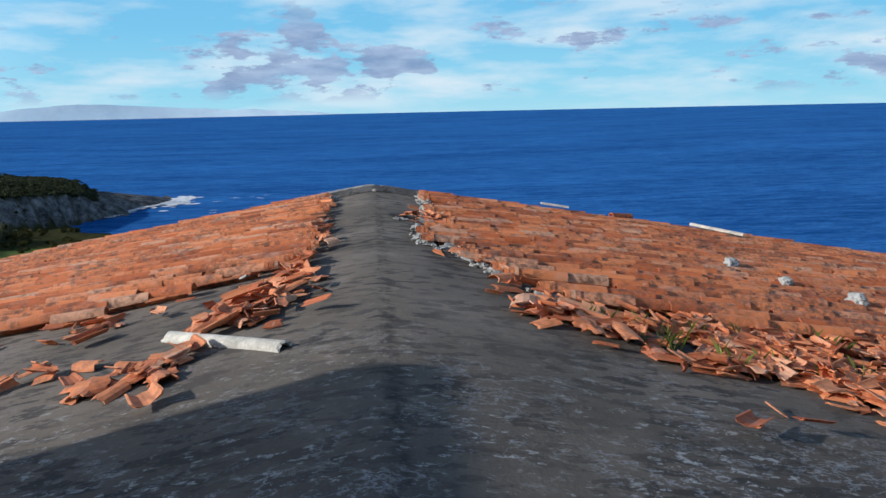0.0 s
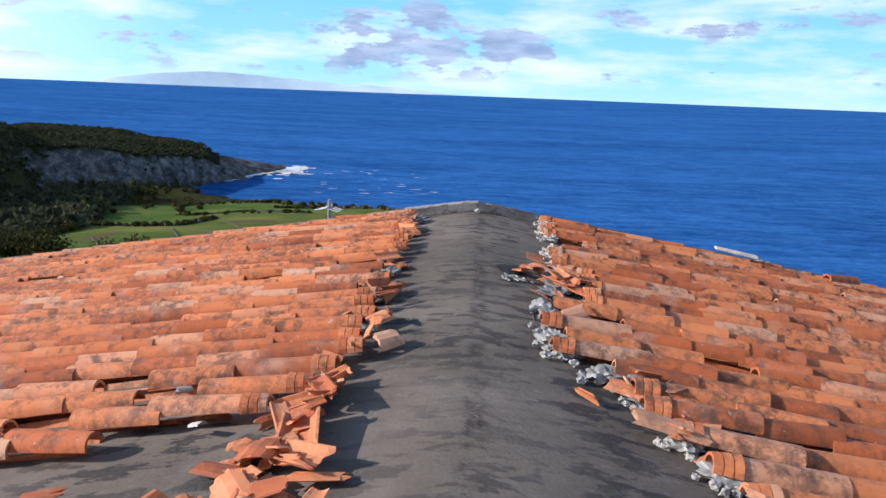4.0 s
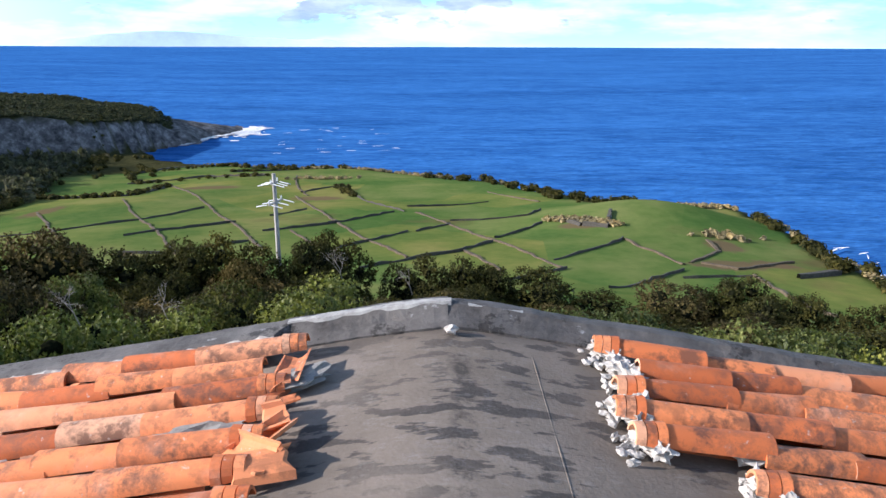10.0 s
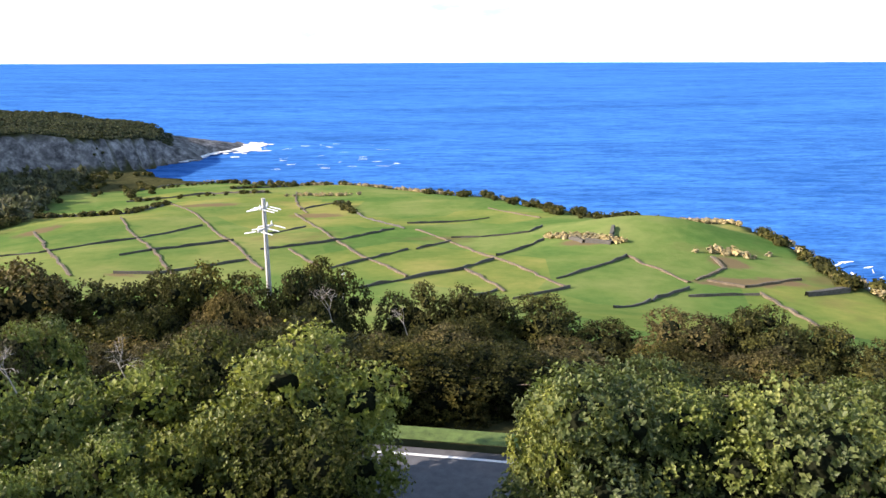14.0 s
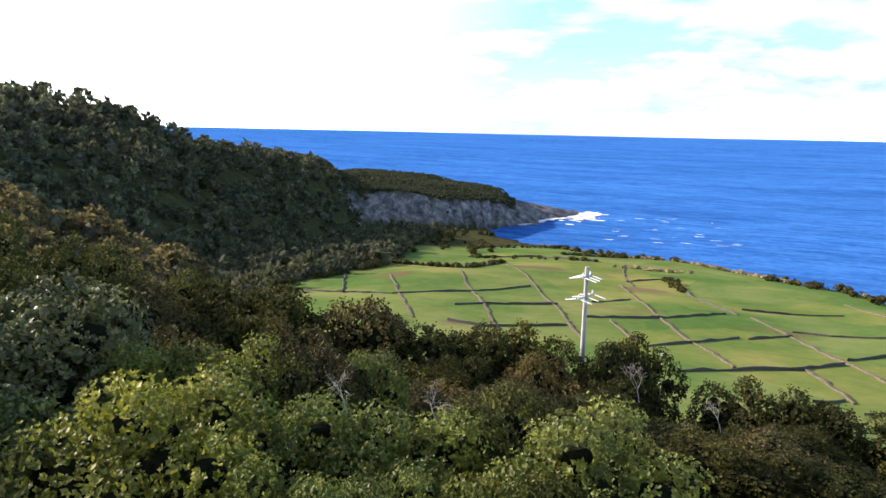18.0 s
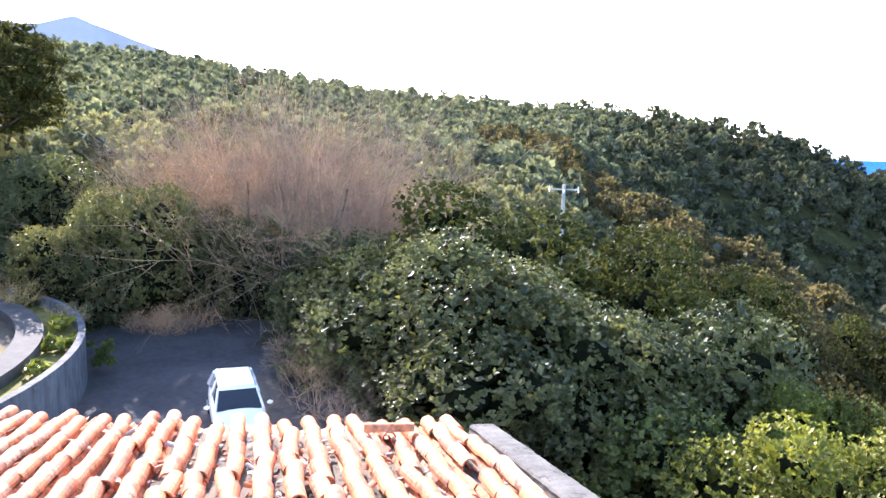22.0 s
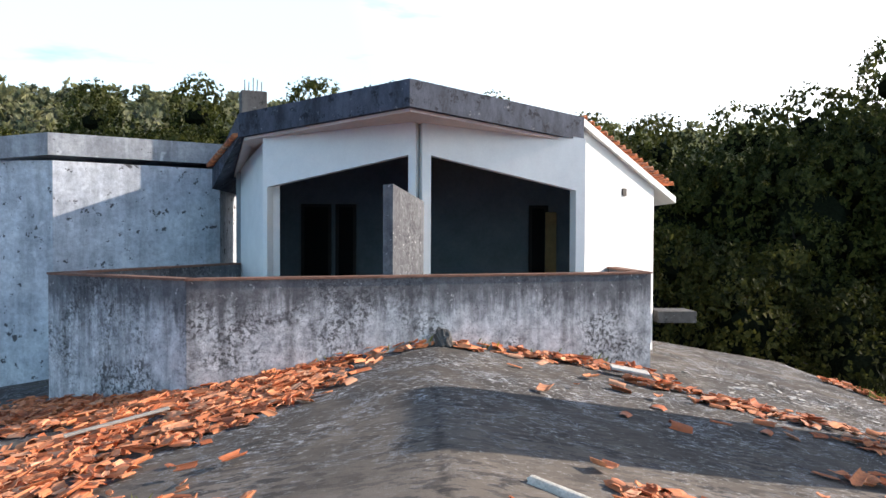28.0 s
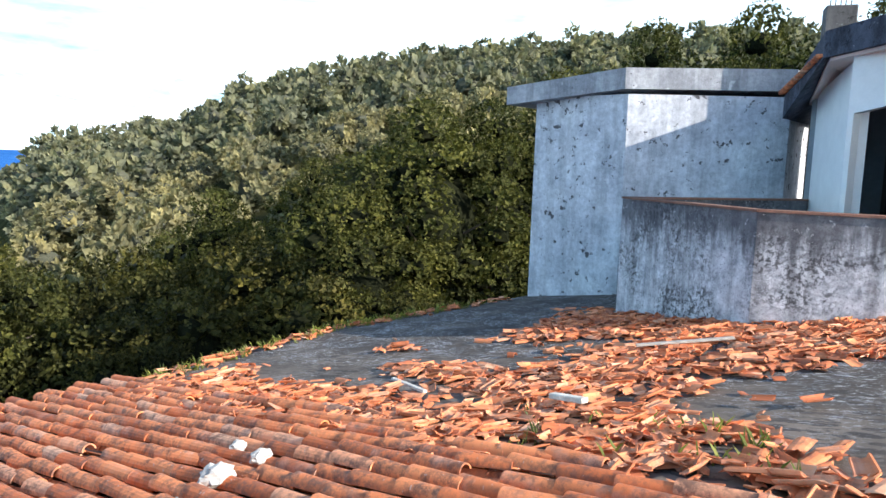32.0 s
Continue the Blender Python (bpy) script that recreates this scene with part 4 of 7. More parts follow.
def annex():
    # plan: corner towards the terrace, long shaded side, sunlit side
    c, l, r = (8.15, -5.9), (10.75, -6.1), (5.1, -7.8)
    z1 = 3.36
    plan = [l, c, r, (5.1, -9.6), (10.75, -9.6)]
    bm = prism(plan, -2.2, z1)
    tagged(mesh_ob("wall_annex", bm, M_ANNEX), "flaking whitewashed annex wall with dark blotches", "wall", kind="structure")
    top = [(11.45, -5.75), (8.2, -5.80), (5.0, -7.72), (5.0, -9.7), (11.45, -9.7)]
    bm = prism(top, lambda x, y: z1 + 0.12 - 0.09 * max(0, x - 8.1), lambda x, y: z1 + 0.60 - 0.10 * max(0, x - 8.1))
    tagged(mesh_ob("annex_roof", bm, M_CONC), "flat concrete annex roof with a deep stained fascia", "roof", kind="structure")


annex()


def chimney():
    t = empty("chimney", -8.55, 0.98, -1.62, 0)
    bm = box(0, 0, 2.55, 0.52, 2.46, 5.4, 0, 0.012)
    part("shaft", bm, M_CONC, t)
    # near-black block that paints the shade inside the slots
    part("flue", box(0, 0, 5.345, 0.28, 2.2, 0.186), M_DARKWOOD, t, "dark block behind the slots, standing for their shaded inside")
    cap = bmesh.new()
    add_box(cap, 0, 0, 5.48, 0.525, 2.465, 0.08, 0, 0, 0, 0.012)
    part("cap", cap, M_CONC, t)
    for y0, y1 in ((-1.225, -0.95), (-0.48, -0.14), (0.34, 0.52), (0.96, 1.225)):
        part("pier", box(0, (y0 + y1) / 2, 5.345, 0.51, y1 - y0, 0.188), M_CONC, t)
    return tagged(t, "tall flat concrete chimney stack with slotted top", "chimney")


chimney()

# ---- clay tiles ----
def tile_arrays(length, r0, r1, thick=0.014, segs=8, a0=0.0, a1=180.0, rag=0.0, rng=None):
    """A barrel tile lying along +x, hollow side down; r0 at x 0, r1 at the far end."""
    ang = np.radians(np.linspace(a0, a1, segs + 1))
    vs = []
    for end, (x, r) in enumerate(((0.0, r0), (length, r1))):
        for rr in (r, r - thick):
            for k, a in enumerate(ang):
                j = rng.uniform(-rag, rag) if rag else 0.0
                vs.append((x + (j if end else -j * 0.6), rr * math.cos(a), rr * math.sin(a)))
    n = segs + 1
    o0, i0, o1, i1 = 0, n, 2 * n, 3 * n
    fs = []
    for k in range(segs):
        fs += [(o0 + k, o0 + k + 1, o1 + k + 1, o1 + k), (i0 + k + 1, i0 + k, i1 + k, i1 + k + 1), (o0 + k + 1, o0 + k, i0 + k, i0 + k + 1), (o1 + k, o1 + k + 1, i1 + k + 1, i1 + k)]
    fs += [(o0, o1, i1, i0), (o0 + segs, i0 + segs, i1 + segs, o1 + segs)]
    return np.array(vs), fs


def mesh_from(name, vs, fs, material, smooth=True):
    me = bpy.data.meshes.new(name)
    me.from_pydata(np.asarray(vs).tolist(), [], [tuple(f) for f in fs])
    me.materials.append(material)
    if smooth:
        me.polygons.foreach_set("use_smooth", [len(p.vertices) == 4 and False for p in me.polygons])
    return me


class Heap:
    """Collects copies of small shapes into one mesh."""

    def __init__(self):
        self.v, self.f, self.n = [], [], 0

    def add(self, vs, fs, m):
        a = np.array(m)
        self.v.append(vs @ a[:3, :3].T + a[:3, 3])
        self.f += [tuple(i + self.n for i in f) for f in fs]
        self.n += len(vs)

    def make(self, name, material, parent=None):
        if not self.v:
            return None
        return from_arrays(name, np.concatenate(self.v), self.f, material, parent)


T_LEN, T_STEP, ROW = 0.47, 0.405, 0.2365
TILE_V, TILE_F = tile_arrays(T_LEN, 0.068, 0.079)
TILE_ME = [mesh_from("tile", *tile_arrays(T_LEN, 0.068, 0.079), M_TILE), mesh_from("tile", *tile_arrays(T_LEN * 0.985, 0.066, 0.078, 0.013), M_TILE), mesh_from("tile", *tile_arrays(T_LEN, 0.069, 0.081, 0.016, 8, 6, 178), M_TILE)]
for me in TILE_ME:
    me.polygons.foreach_set("use_smooth", [True] * len(me.polygons))
    me.set_sharp_from_angle(angle=radians(40))
CH_V, CH_F = tile_arrays(T_LEN, 0.098, 0.088, 0.014, 4, 20, 160)


def collar_arrays():
    vs, fs, n = [], [], 0
    for k in range(3):
        v, f = tile_arrays(0.04, 0.074 - 0.005 * k, 0.080 - 0.005 * k)
        v = v + np.array([-0.045 * (k + 1), 0, 0])
        vs.append(v)
        fs += [tuple(i + n for i in q) for q in f]
        n += len(v)
    return np.concatenate(vs), fs


COLLAR_ME = mesh_from("collar", *collar_arrays(), M_TILE)
SLOPE_DEG = math.degrees(math.atan(PITCH))


def on_roof(x, y, dz=0.0, yaw=0.0):
    """A pose on the slope: +x runs down the fall."""
    side = 1 if x > 0 else -1
    return Matrix.Translation((x, y, roof_z(x) + dz)) @ pose(0, 0, 0, 0, 0, 0 if side > 0 else 180) @ pose(0, 0, 0, 0, SLOPE_DEG, 0) @ pose(0, 0, 0, 0, 0, yaw)


def row_start(side, y):
    if side < 0:
        return float(np.interp(y, [6.5, 7.0, 7.6, 9.0, 12.7], [1.55, 0.95, 0.76, 0.82, 0.90]))
    return float(np.interp(y, [4.9, 5.4, 5.9, 6.4, 6.9, 7.3, 7.6, 7.75, 8.8, 9.0, 9.9, 10.2, 12.7], [2.6, 2.0, 1.55, 1.35, 1.15, 1.05, 0.95, 0.62, 0.62, 1.0, 1.1, 0.86, 0.94]))


def first_row(side, x):
    if side < 0:
        return float(np.interp(x, [0.8, 1.6, 2.4, 3.4, 4.3, 6, 9], [6.9, 6.6, 6.45, 6.55, 6.75, 6.9, 7.1]))
    return float(np.interp(x, [0.6, 1.4, 2.0, 3.4, 4.7, 5.7, 9, 11], [5.9, 5.85, 5.6, 5.35, 5.2, 5.0, 4.7, 4.7]))


def lay_tiles(side):
    rng = random.Random(3 + side)
    parent = empty("roof_tiling", 0, 0, 0)
    tagged(parent, "orange clay barrel tiles in rows, weathered and partly broken", "roof tiles", kind="structure")
    heap, chan = Heap(), Heap()
    count = 0
    tops = []
    ys = np.arange(12.60, 4.75 if side > 0 else 6.4, -ROW)[::-1]
    for ri, y in enumerate(ys):
        x0 = row_start(side, y) + rng.uniform(-0.05, 0.05)
        end = (eave_r(y) if side > 0 else -eave_l(y)) + 0.08
        if side > 0 and 11.0 < y < 11.45:
            x0 = 1.30
        x = x0
        first = True
        while x < end - 0.1:
            if y < first_row(side, x):
                x += T_STEP
                first = False
                continue
            yy = y + rng.gauss(0, 0.010)
            dz = 0.066 + rng.uniform(-0.010, 0.012)
            yaw = rng.gauss(0, 2.9)
            slip = rng.uniform(-0.02, 0.02)
            gone = rng.random() < (0.025 if y > first_row(side, x) + 0.6 else 0.14)
            m = on_roof(side * (x + slip), yy, dz, yaw) @ pose(0, 0, 0, rng.gauss(0, 2), -0.9 + rng.gauss(0, 0.5), 0)
            if not gone:
                if first:
                    tops.append((side * (x + slip), yy, m))
                if count < 300 and x < 4.6:
                    ob = new("tile", rng.choice(TILE_ME))
                    ob.parent = parent
                    ob.matrix_world = m
                    count += 1
                else:
                    heap.add(TILE_V, TILE_F, m)
            first = False
            mc = on_roof(side * (x + 0.1), yy + ROW / 2, 0.072, 0) @ pose(0, 0, 0, 180, 2, 0)
            if y + ROW < 12.70:
                chan.add(CH_V, CH_F, mc)
            x += T_STEP + rng.uniform(-0.008, 0.008)
    tagged(heap.make("tile_field", M_TILE, parent), kind="stuff")
    tagged(chan.make("channel_tiles", M_TILE, parent), kind="stuff")
    for x, y, m in tops:
        if rng.random() < 0.85:
            ob = new("collar", COLLAR_ME)
            ob.parent = parent
            ob.matrix_world = m
    return tops


lay_tiles(-1)
TOPS_R = lay_tiles(1)

# ---- broken tile ----
rng_s = np.random.default_rng(21)
SHARDS = []
for i in range(14):
    a0 = rng_s.uniform(0, 70)
    SHARDS.append(tile_arrays(rng_s.uniform(0.06, 0.25), 0.085, 0.098, 0.014, 4, a0, a0 + rng_s.uniform(40, 105), 0.035, rng_s))
for i in range(5):
    SHARDS.append(tile_arrays(rng_s.uniform(0.14, 0.34), 0.088, 0.098, 0.014, 6, 4, rng_s.uniform(140, 176), 0.03, rng_s))
SHARD_ME = [mesh_from("shard", v - np.array([v[:, 0].mean(), v[:, 1].mean(), v[:, 2].min()]), f, M_SHARD) for v, f in SHARDS]
SHARDS = [(v - np.array([v[:, 0].mean(), v[:, 1].mean(), v[:, 2].min()]), f) for v, f in SHARDS]
rnd = random.Random(8)


def shard_pose(x, y, lift=0.0):
    tip = 180 if rnd.random() < 0.3 else 0
    side = -1 if x < 0 else 1
    return Matrix.Translation((x, y, roof_z(x) + 0.012 + lift + (0.09 if tip else 0))) @ pose(0, 0, 0, 0, SLOPE_DEG * side, 0) @ pose(0, 0, 0, rnd.gauss(0, 8), rnd.gauss(0, 6), rnd.uniform(0, 360)) @ pose(0, 0, 0, tip, 0, 0) @ Matrix.Diagonal((rnd.uniform(0.65, 1.2), rnd.uniform(0.65, 1.1), rnd.uniform(0.4, 0.75), 1))


def rubble(points, label, per=60, spread=0.3, pile=0.05):
    heap = Heap()
    for cx, cy, sx, sy, n in points:
        for _ in range(n):
            x, y = cx + rnd.gauss(0, sx), cy + rnd.gauss(0, sy)
            if (x > 0) != (cx > 0):
                x = cx
            d = math.hypot((x - cx) / sx, (y - cy) / sy)
            v, f = rnd.choice(SHARDS)
            heap.add(v, f, shard_pose(x, y, max(0, pile * (1.4 - d)) * rnd.random()))
    ob = heap.make("tile_rubble", M_SHARD)
    return tagged(ob, label, "rubble", "heaps of broken tile", "stuff")


def loose(x, y, yaw=None, n=1, s=0.12, lift=0.0):
    for _ in range(n):
        px, py = x + rnd.gauss(0, s), y + rnd.gauss(0, s)
        ob = new("broken_tile", rnd.choice(SHARD_ME))
        ob.matrix_world = shard_pose(px, py, lift * rnd.random())
        tagged(ob, "orange shard of broken clay roof tile on the bare deck", "broken tile", "loose tile shards")


# heap beside the ridge at the end of the near slope
rubble([(-0.95, 5.75, 0.22, 0.28, 60), (-0.78, 6.2, 0.10, 0.3, 28), (-1.15, 5.35, 0.14, 0.14, 22), (-0.72, 6.8, 0.06, 0.3, 18)], "heap of broken orange tiles beside the bare ridge", pile=0.12)
rubble([(-1.68, 4.42, 0.16, 0.09, 20), (-1.45, 4.66, 0.12, 0.05, 8), (-2.42, 4.95, 0.12, 0.06, 7), (-1.33, 4.7, 0.07, 0.04, 4)], "scatter of broken tile on the grey deck", pile=0.06)
rubble([(x, 6.25 + 0.06 * x, 0.35, 0.07, 7) for x in (-2.0, -2.7, -3.5, -4.3, -5.2, -6.1, -7.0, -7.9)], "crumbled tile edge along the bare deck", pile=0.05)
for y in np.arange(6.9, 12.6, 0.3):
    loose(-0.70 - 0.02 * (y - 7), y, n=2, s=0.06, lift=0.05)
# the ruined far part of the seaward slope
cells = []
for _ in range(760):
    x, y = rnd.uniform(1.3, 10.3), rnd.uniform(-3.0, 5.6)
    border = float(np.interp(y, [-3, -1.1, 0.7, 1.3, 2.1, 2.9, 3.7, 4.5, 5.2, 5.7], [0.8, 0.85, 1.65, 2.15, 2.85, 3.1, 2.8, 2.4, 1.4, 1.2]))
    if x < border or y < -2.5 + 0.33 * x - 1.6 + 0.0:
        continue
    dens = noise.noise((x * 0.55, y * 0.75, 3.0)) + (0.35 if y > 4 else 0) + (0.45 if x < 4.5 else 0) - (0.55 if x > 7.2 and y < 3.5 else 0)
    if dens > -0.05:
        cells.append((x, y, 0.24, 0.16, int(6 + 11 * min(1, dens + 0.3))))
for i in range(0, len(cells), 40):
    rubble(cells[i:i + 40], "spread of smashed orange roof tiles over the deck", pile=0.045)
rubble([(x, -1.0 + 0.30 * (x - 3.6) + 0.25 if x < 3.6 else -0.9 - 0.55 * (x - 3.6) + 0.3, 0.25, 0.14, 13) for x in np.arange(0.2, 7.5, 0.42)], "broken tiles banked against the terrace wall", pile=0.09)
rubble([(eave_r(y) - 0.25, y, 0.16, 0.22, 9) for y in np.arange(-5, 4.8, 0.5)], "broken tiles along the eave", pile=0.04)
rubble([(-0.5, -1.8, 0.15, 0.1, 22), (-1.46, -2.05, 0.4, 0.12, 42), (-2.32, -2.2, 0.45, 0.14, 54), (-3.4, -2.3, 0.4, 0.15, 42), (-3.6, -1.1, 0.35, 0.12, 35), (-4.5, -0.5, 0.4, 0.14, 54), (-5.4, -0.1, 0.4, 0.14, 42), (-5.6, 0.9, 0.35, 0.16, 29), (-6.6, 1.0, 0.4, 0.25, 54)], "bands of broken tile across the shaded deck", pile=0.08)
rubble([(-7.6, 0.9, 0.35, 0.6, 96), (-7.9, 2.2, 0.3, 0.3, 58), (-6.4, 3.4, 0.35, 0.22, 64), (-6.6, 3.9, 0.4, 0.2, 51), (-8.6, 3.4, 0.4, 0.3, 48), (-8.7, 4.3, 0.35, 0.3, 38)], "broken tiles heaped round the chimney foot", pile=0.12)
rubble([(-4.4, 2.87, 0.3, 0.08, 12), (-4.64, 3.6, 0.25, 0.1, 10), (-4.4, 4.6, 0.3, 0.08, 14), (-6.1, 4.95, 0.3, 0.12, 14), (-6.9, 5.3, 0.35, 0.12, 16), (-4.75, 5.45, 0.35, 0.1, 18), (-5.0, 6.1, 0.3, 0.06, 6), (-3.7, 5.05, 0.2, 0.05, 4), (-4.7, 2.7, 0.3, 0.06, 8)], "small scatters of broken tile on the bare deck", pile=0.05)
rubble([(eave_l(y) + 0.2, y, 0.14, 0.25, 12) for y in np.arange(-6, 6.8, 0.5)], "crumbled tile and mortar along the eave", pile=0.05)
for _ in range(70):
    x, y = rnd.uniform(-8, -1.2), rnd.uniform(-1.5, 6)
    loose(x, y)
for _ in range(45):
    loose(rnd.uniform(1.6, 9.5), rnd.uniform(-2, 5.4))
for x, y, n in ((0.62, 9.65, 3), (0.75, 9.95, 4), (0.95, 9.7, 5), (0.8, 9.3, 4), (0.55, 8.7, 4), (0.9, 7.5, 6), (1.1, 7.2, 5), (1.0, 6.9, 4), (1.25, 6.3, 5), (1.3, 5.2, 9), (1.6, 4.85, 9), (1.9, 5.0, 8), (-0.62, 8.3, 3), (-0.6, 7.6, 4), (-0.7, 9.2, 2)):
    loose(x, y, n=n, s=0.12, lift=0.08)


# ---- mortar ----
M_MORTAR_M = simple("old_mortar", (0.42, 0.41, 0.38), 0.95, 0.35, 12)


def lump(seed, sx, sy, sz, sub=2, rough=0.7):
    bm = bmesh.new()
    bmesh.ops.create_icosphere(bm, subdivisions=sub, radius=1.0)
    for v in bm.verts:
        k = 1 + rough * noise.noise(v.co * 2.3 + Vector((seed, 0, 0))) + 0.5 * rough * noise.noise(v.co * 6 + Vector((0, seed, 0)))
        k += 0.3 * rough * noise.noise(v.co * 13 + Vector((seed, seed, 0)))
        v.co = Vector((v.co.x * sx, v.co.y * sy, v.co.z * sz)) * k
    return bm


def clod(name, x, y, sx, sy, sz, material, label, seed, yaw=0.0, dz=0.03):
    ob = mesh_ob(name, lump(seed, sx, sy, sz, 3 if max(sx, sy) > 0.035 else 2, 0.32 if name == "mortar_block" else 0.75), material)
    ob.matrix_world = on_roof(x, y, dz, yaw)
    return tagged(ob, label, "mortar", "mortar lumps")


n = 0
for x, y, m in TOPS_R:
    if y > 10.7:
        for k in range(3):
            clod("mortar_lump", x - 0.02 - 0.03 * k, y + (k - 1) * 0.055, rnd.uniform(0.035, 0.07), rnd.uniform(0.03, 0.06), rnd.uniform(0.025, 0.055), M_MORTAR_W, "white bedding mortar crumbling at a tile end", n + 50 * k, n * 40 + 70 * k, 0.06)
        for k in range(12):
            clod("mortar_crumb", x - 0.04 - rnd.random() * 0.15, y + rnd.uniform(-0.13, 0.13), rnd.uniform(0.012, 0.036), rnd.uniform(0.010, 0.028), rnd.uniform(0.008, 0.022), M_MORTAR_W, "white mortar crumb beside the tiles", n + k * 7, 30 * k, 0.02)
        n += 1
    else:
        clod("mortar_bed", x - 0.06, y, rnd.uniform(0.05, 0.11), rnd.uniform(0.06, 0.10), rnd.uniform(0.025, 0.05), M_MORTAR_M, "grey bedding mortar crumbling at a tile end", n * 3 + int(y * 9), y * 77, 0.03)
        for k in range(3):
            clod("mortar_crumb", x - 0.08 - rnd.random() * 0.14, y + rnd.uniform(-0.13, 0.13), rnd.uniform(0.018, 0.04), rnd.uniform(0.015, 0.03), rnd.uniform(0.012, 0.025), M_MORTAR_M, "grey mortar crumb beside the tiles", int(y * 31) + k * 7, 30 * k, 0.02)
for x, y, sx, sy in ((0.80, 9.75, 0.22, 0.09), (1.05, 9.55, 0.26, 0.10), (0.72, 9.4, 0.12, 0.1), (1.3, 9.45, 0.16, 0.08), (0.62, 9.1, 0.1, 0.09), (0.56, 8.5, 0.07, 0.12), (0.58, 8.0, 0.08, 0.1), (0.95, 7.6, 0.15, 0.1), (1.35, 7.45, 0.14, 0.07), (-0.80, 12.2, 0.2, 0.09), (-1.12, 11.8, 0.26, 0.075), (-0.74, 10.3, 0.06, 0.06), (-0.7, 8.9, 0.06, 0.05), (-0.66, 8.05, 0.06, 0.05), (-0.7, 9.6, 0.08, 0.06), (1.32, 11.45, 0.09, 0.08), (1.3, 11.2, 0.08, 0.08), (1.3, 11.7, 0.1, 0.07)):
    white = y > 11 and x > 0
    clod("mortar_patch", x, y, sx, sy, 0.035, M_MORTAR_W if white else M_MORTAR_G, "white mortar lump on the tiles" if white else "grey cement mortar bed bared by broken tiles", int(x * 31 + y * 17), rnd.uniform(-20, 20), 0.06)
for x, y, s in ((4.5, 8.5, 0.2), (4.7, 7.6, 0.17), (5.12, 6.95, 0.22), (5.2, 6.5, 0.15), (5.65, 6.4, 0.13), (6.27, 12.2, 0.12)):
    clod("mortar_block", x, y, s * 0.62, s * 0.45, s * 0.4, M_MORTAR_M, "pale lump of old mortar lying on the tiles", int(x * 10), x * 50, 0.145)


# ---- loose lengths lying on the roof ----
def half_pipe():
    t = empty("channel_length", 0, 0, 0)
    v, f = tile_arrays(1.27, 0.062, 0.066, 0.014, 10, -12, 192, 0.02, np.random.default_rng(2))
    me = mesh_from("shell", v, f, M_POSTW)
    ob = new("shell", me)
    ob.parent = t
    part("lip", box(0.02, 0, 0.0, 0.10, 0.14, 0.025, 0, 0.008), M_POSTW, t)
    ang = math.degrees(math.atan2(4.46 - 5.29, -0.61 + 1.55))
    t.matrix_world = Matrix.Translation((-1.55, 5.29, roof_z(-1.55) + 0.005)) @ pose(0, 0, 0, 0, 0, ang) @ pose(0, 0, 0, 0, -6.5, 0)
    tagged(t, "flaking cream half-round channel length lying on the deck", "channel")


half_pipe()


def plank(x0, y0, x1, y1, w, h, material, label, name="plank", dz=0.03, dz1=None):
    z0, z1 = roof_z(x0) + dz, roof_z(x1) + (dz if dz1 is None else dz1)
    d = Vector((x1 - x0, y1 - y0, z1 - z0))
    bm = bmesh.new()
    add_box(bm, d.length / 2, 0, 0, d.length, w, h, 0, 0, 0, min(w, h) * 0.15)
    ob = mesh_ob(name, bm, material)
    ob.matrix_world = Matrix.Translation((x0, y0, z0)) @ d.to_track_quat("X", "Z").to_matrix().to_4x4()
    return tagged(ob, label, "plank")


plank(5.8, 12.55, 6.5, 11.9, 0.07, 0.05, M_POSTW, "white painted batten lying on the tiles", dz=0.2)
plank(3.0, 12.62, 3.5, 12.55, 0.12, 0.03, M_POSTW, "short white board beside the gable", dz=0.2)
plank(-7.1, 0.55, -6.0, 1.75, 0.12, 0.06, M_WOOD, "grey weathered plank leaning on the rubble", dz=0.38, dz1=0.06)
plank(-8.2, -0.9, -7.0, -0.4, 0.2, 0.06, M_WOOD, "grey weathered board on the deck", dz=0.1)
plank(3.4, 0.7, 4.4, 1.35, 0.07, 0.03, M_WOOD, "pale splintered batten among the rubble", dz=0.14)
plank(5.6, 4.05, 6.5, 3.6, 0.05, 0.03, M_POSTW, "thin white batten among the rubble", dz=0.08)
plank(3.6, 4.2, 4.0, 4.1, 0.09, 0.05, M_POSTW, "short white board among the rubble", dz=0.16)
plank(-2.9, -1.75, -3.5, -1.65, 0.35, 0.04, M_MORTAR_W, "pale flat slab on the deck", dz=0.12)
ob = new("ridge_tile", TILE_ME[2])
ob.matrix_world = on_roof(4.1, 12.0, 0.19, 25)
tagged(ob, "single clay tile lying loose on the others", "tile")
ob = new("ridge_tile", TILE_ME[0])
ob.matrix_world = on_roof(-6.4, 12.1, 0.18, 80)
tagged(ob, "single clay tile lying loose across the rows", "tile")
ob = mesh_ob("ridge_stone", lump(5, 0.15, 0.13, 0.2, 3, 0.35), M_KERB)
ob.matrix_world = pose(-0.15, -1.75, 0.08, 0, 15, 20)
tagged(ob, "rough grey stone at the end of the ridge", "stone")
ob = mesh_ob("gable_pebble", lump(9, 0.036, 0.03, 0.026), M_MORTAR_W)
ob.matrix_world = pose(0.02, Y_GABLE - 0.08, 0.03)
tagged(ob, "white chunk of mortar at the gable peak", "stone")


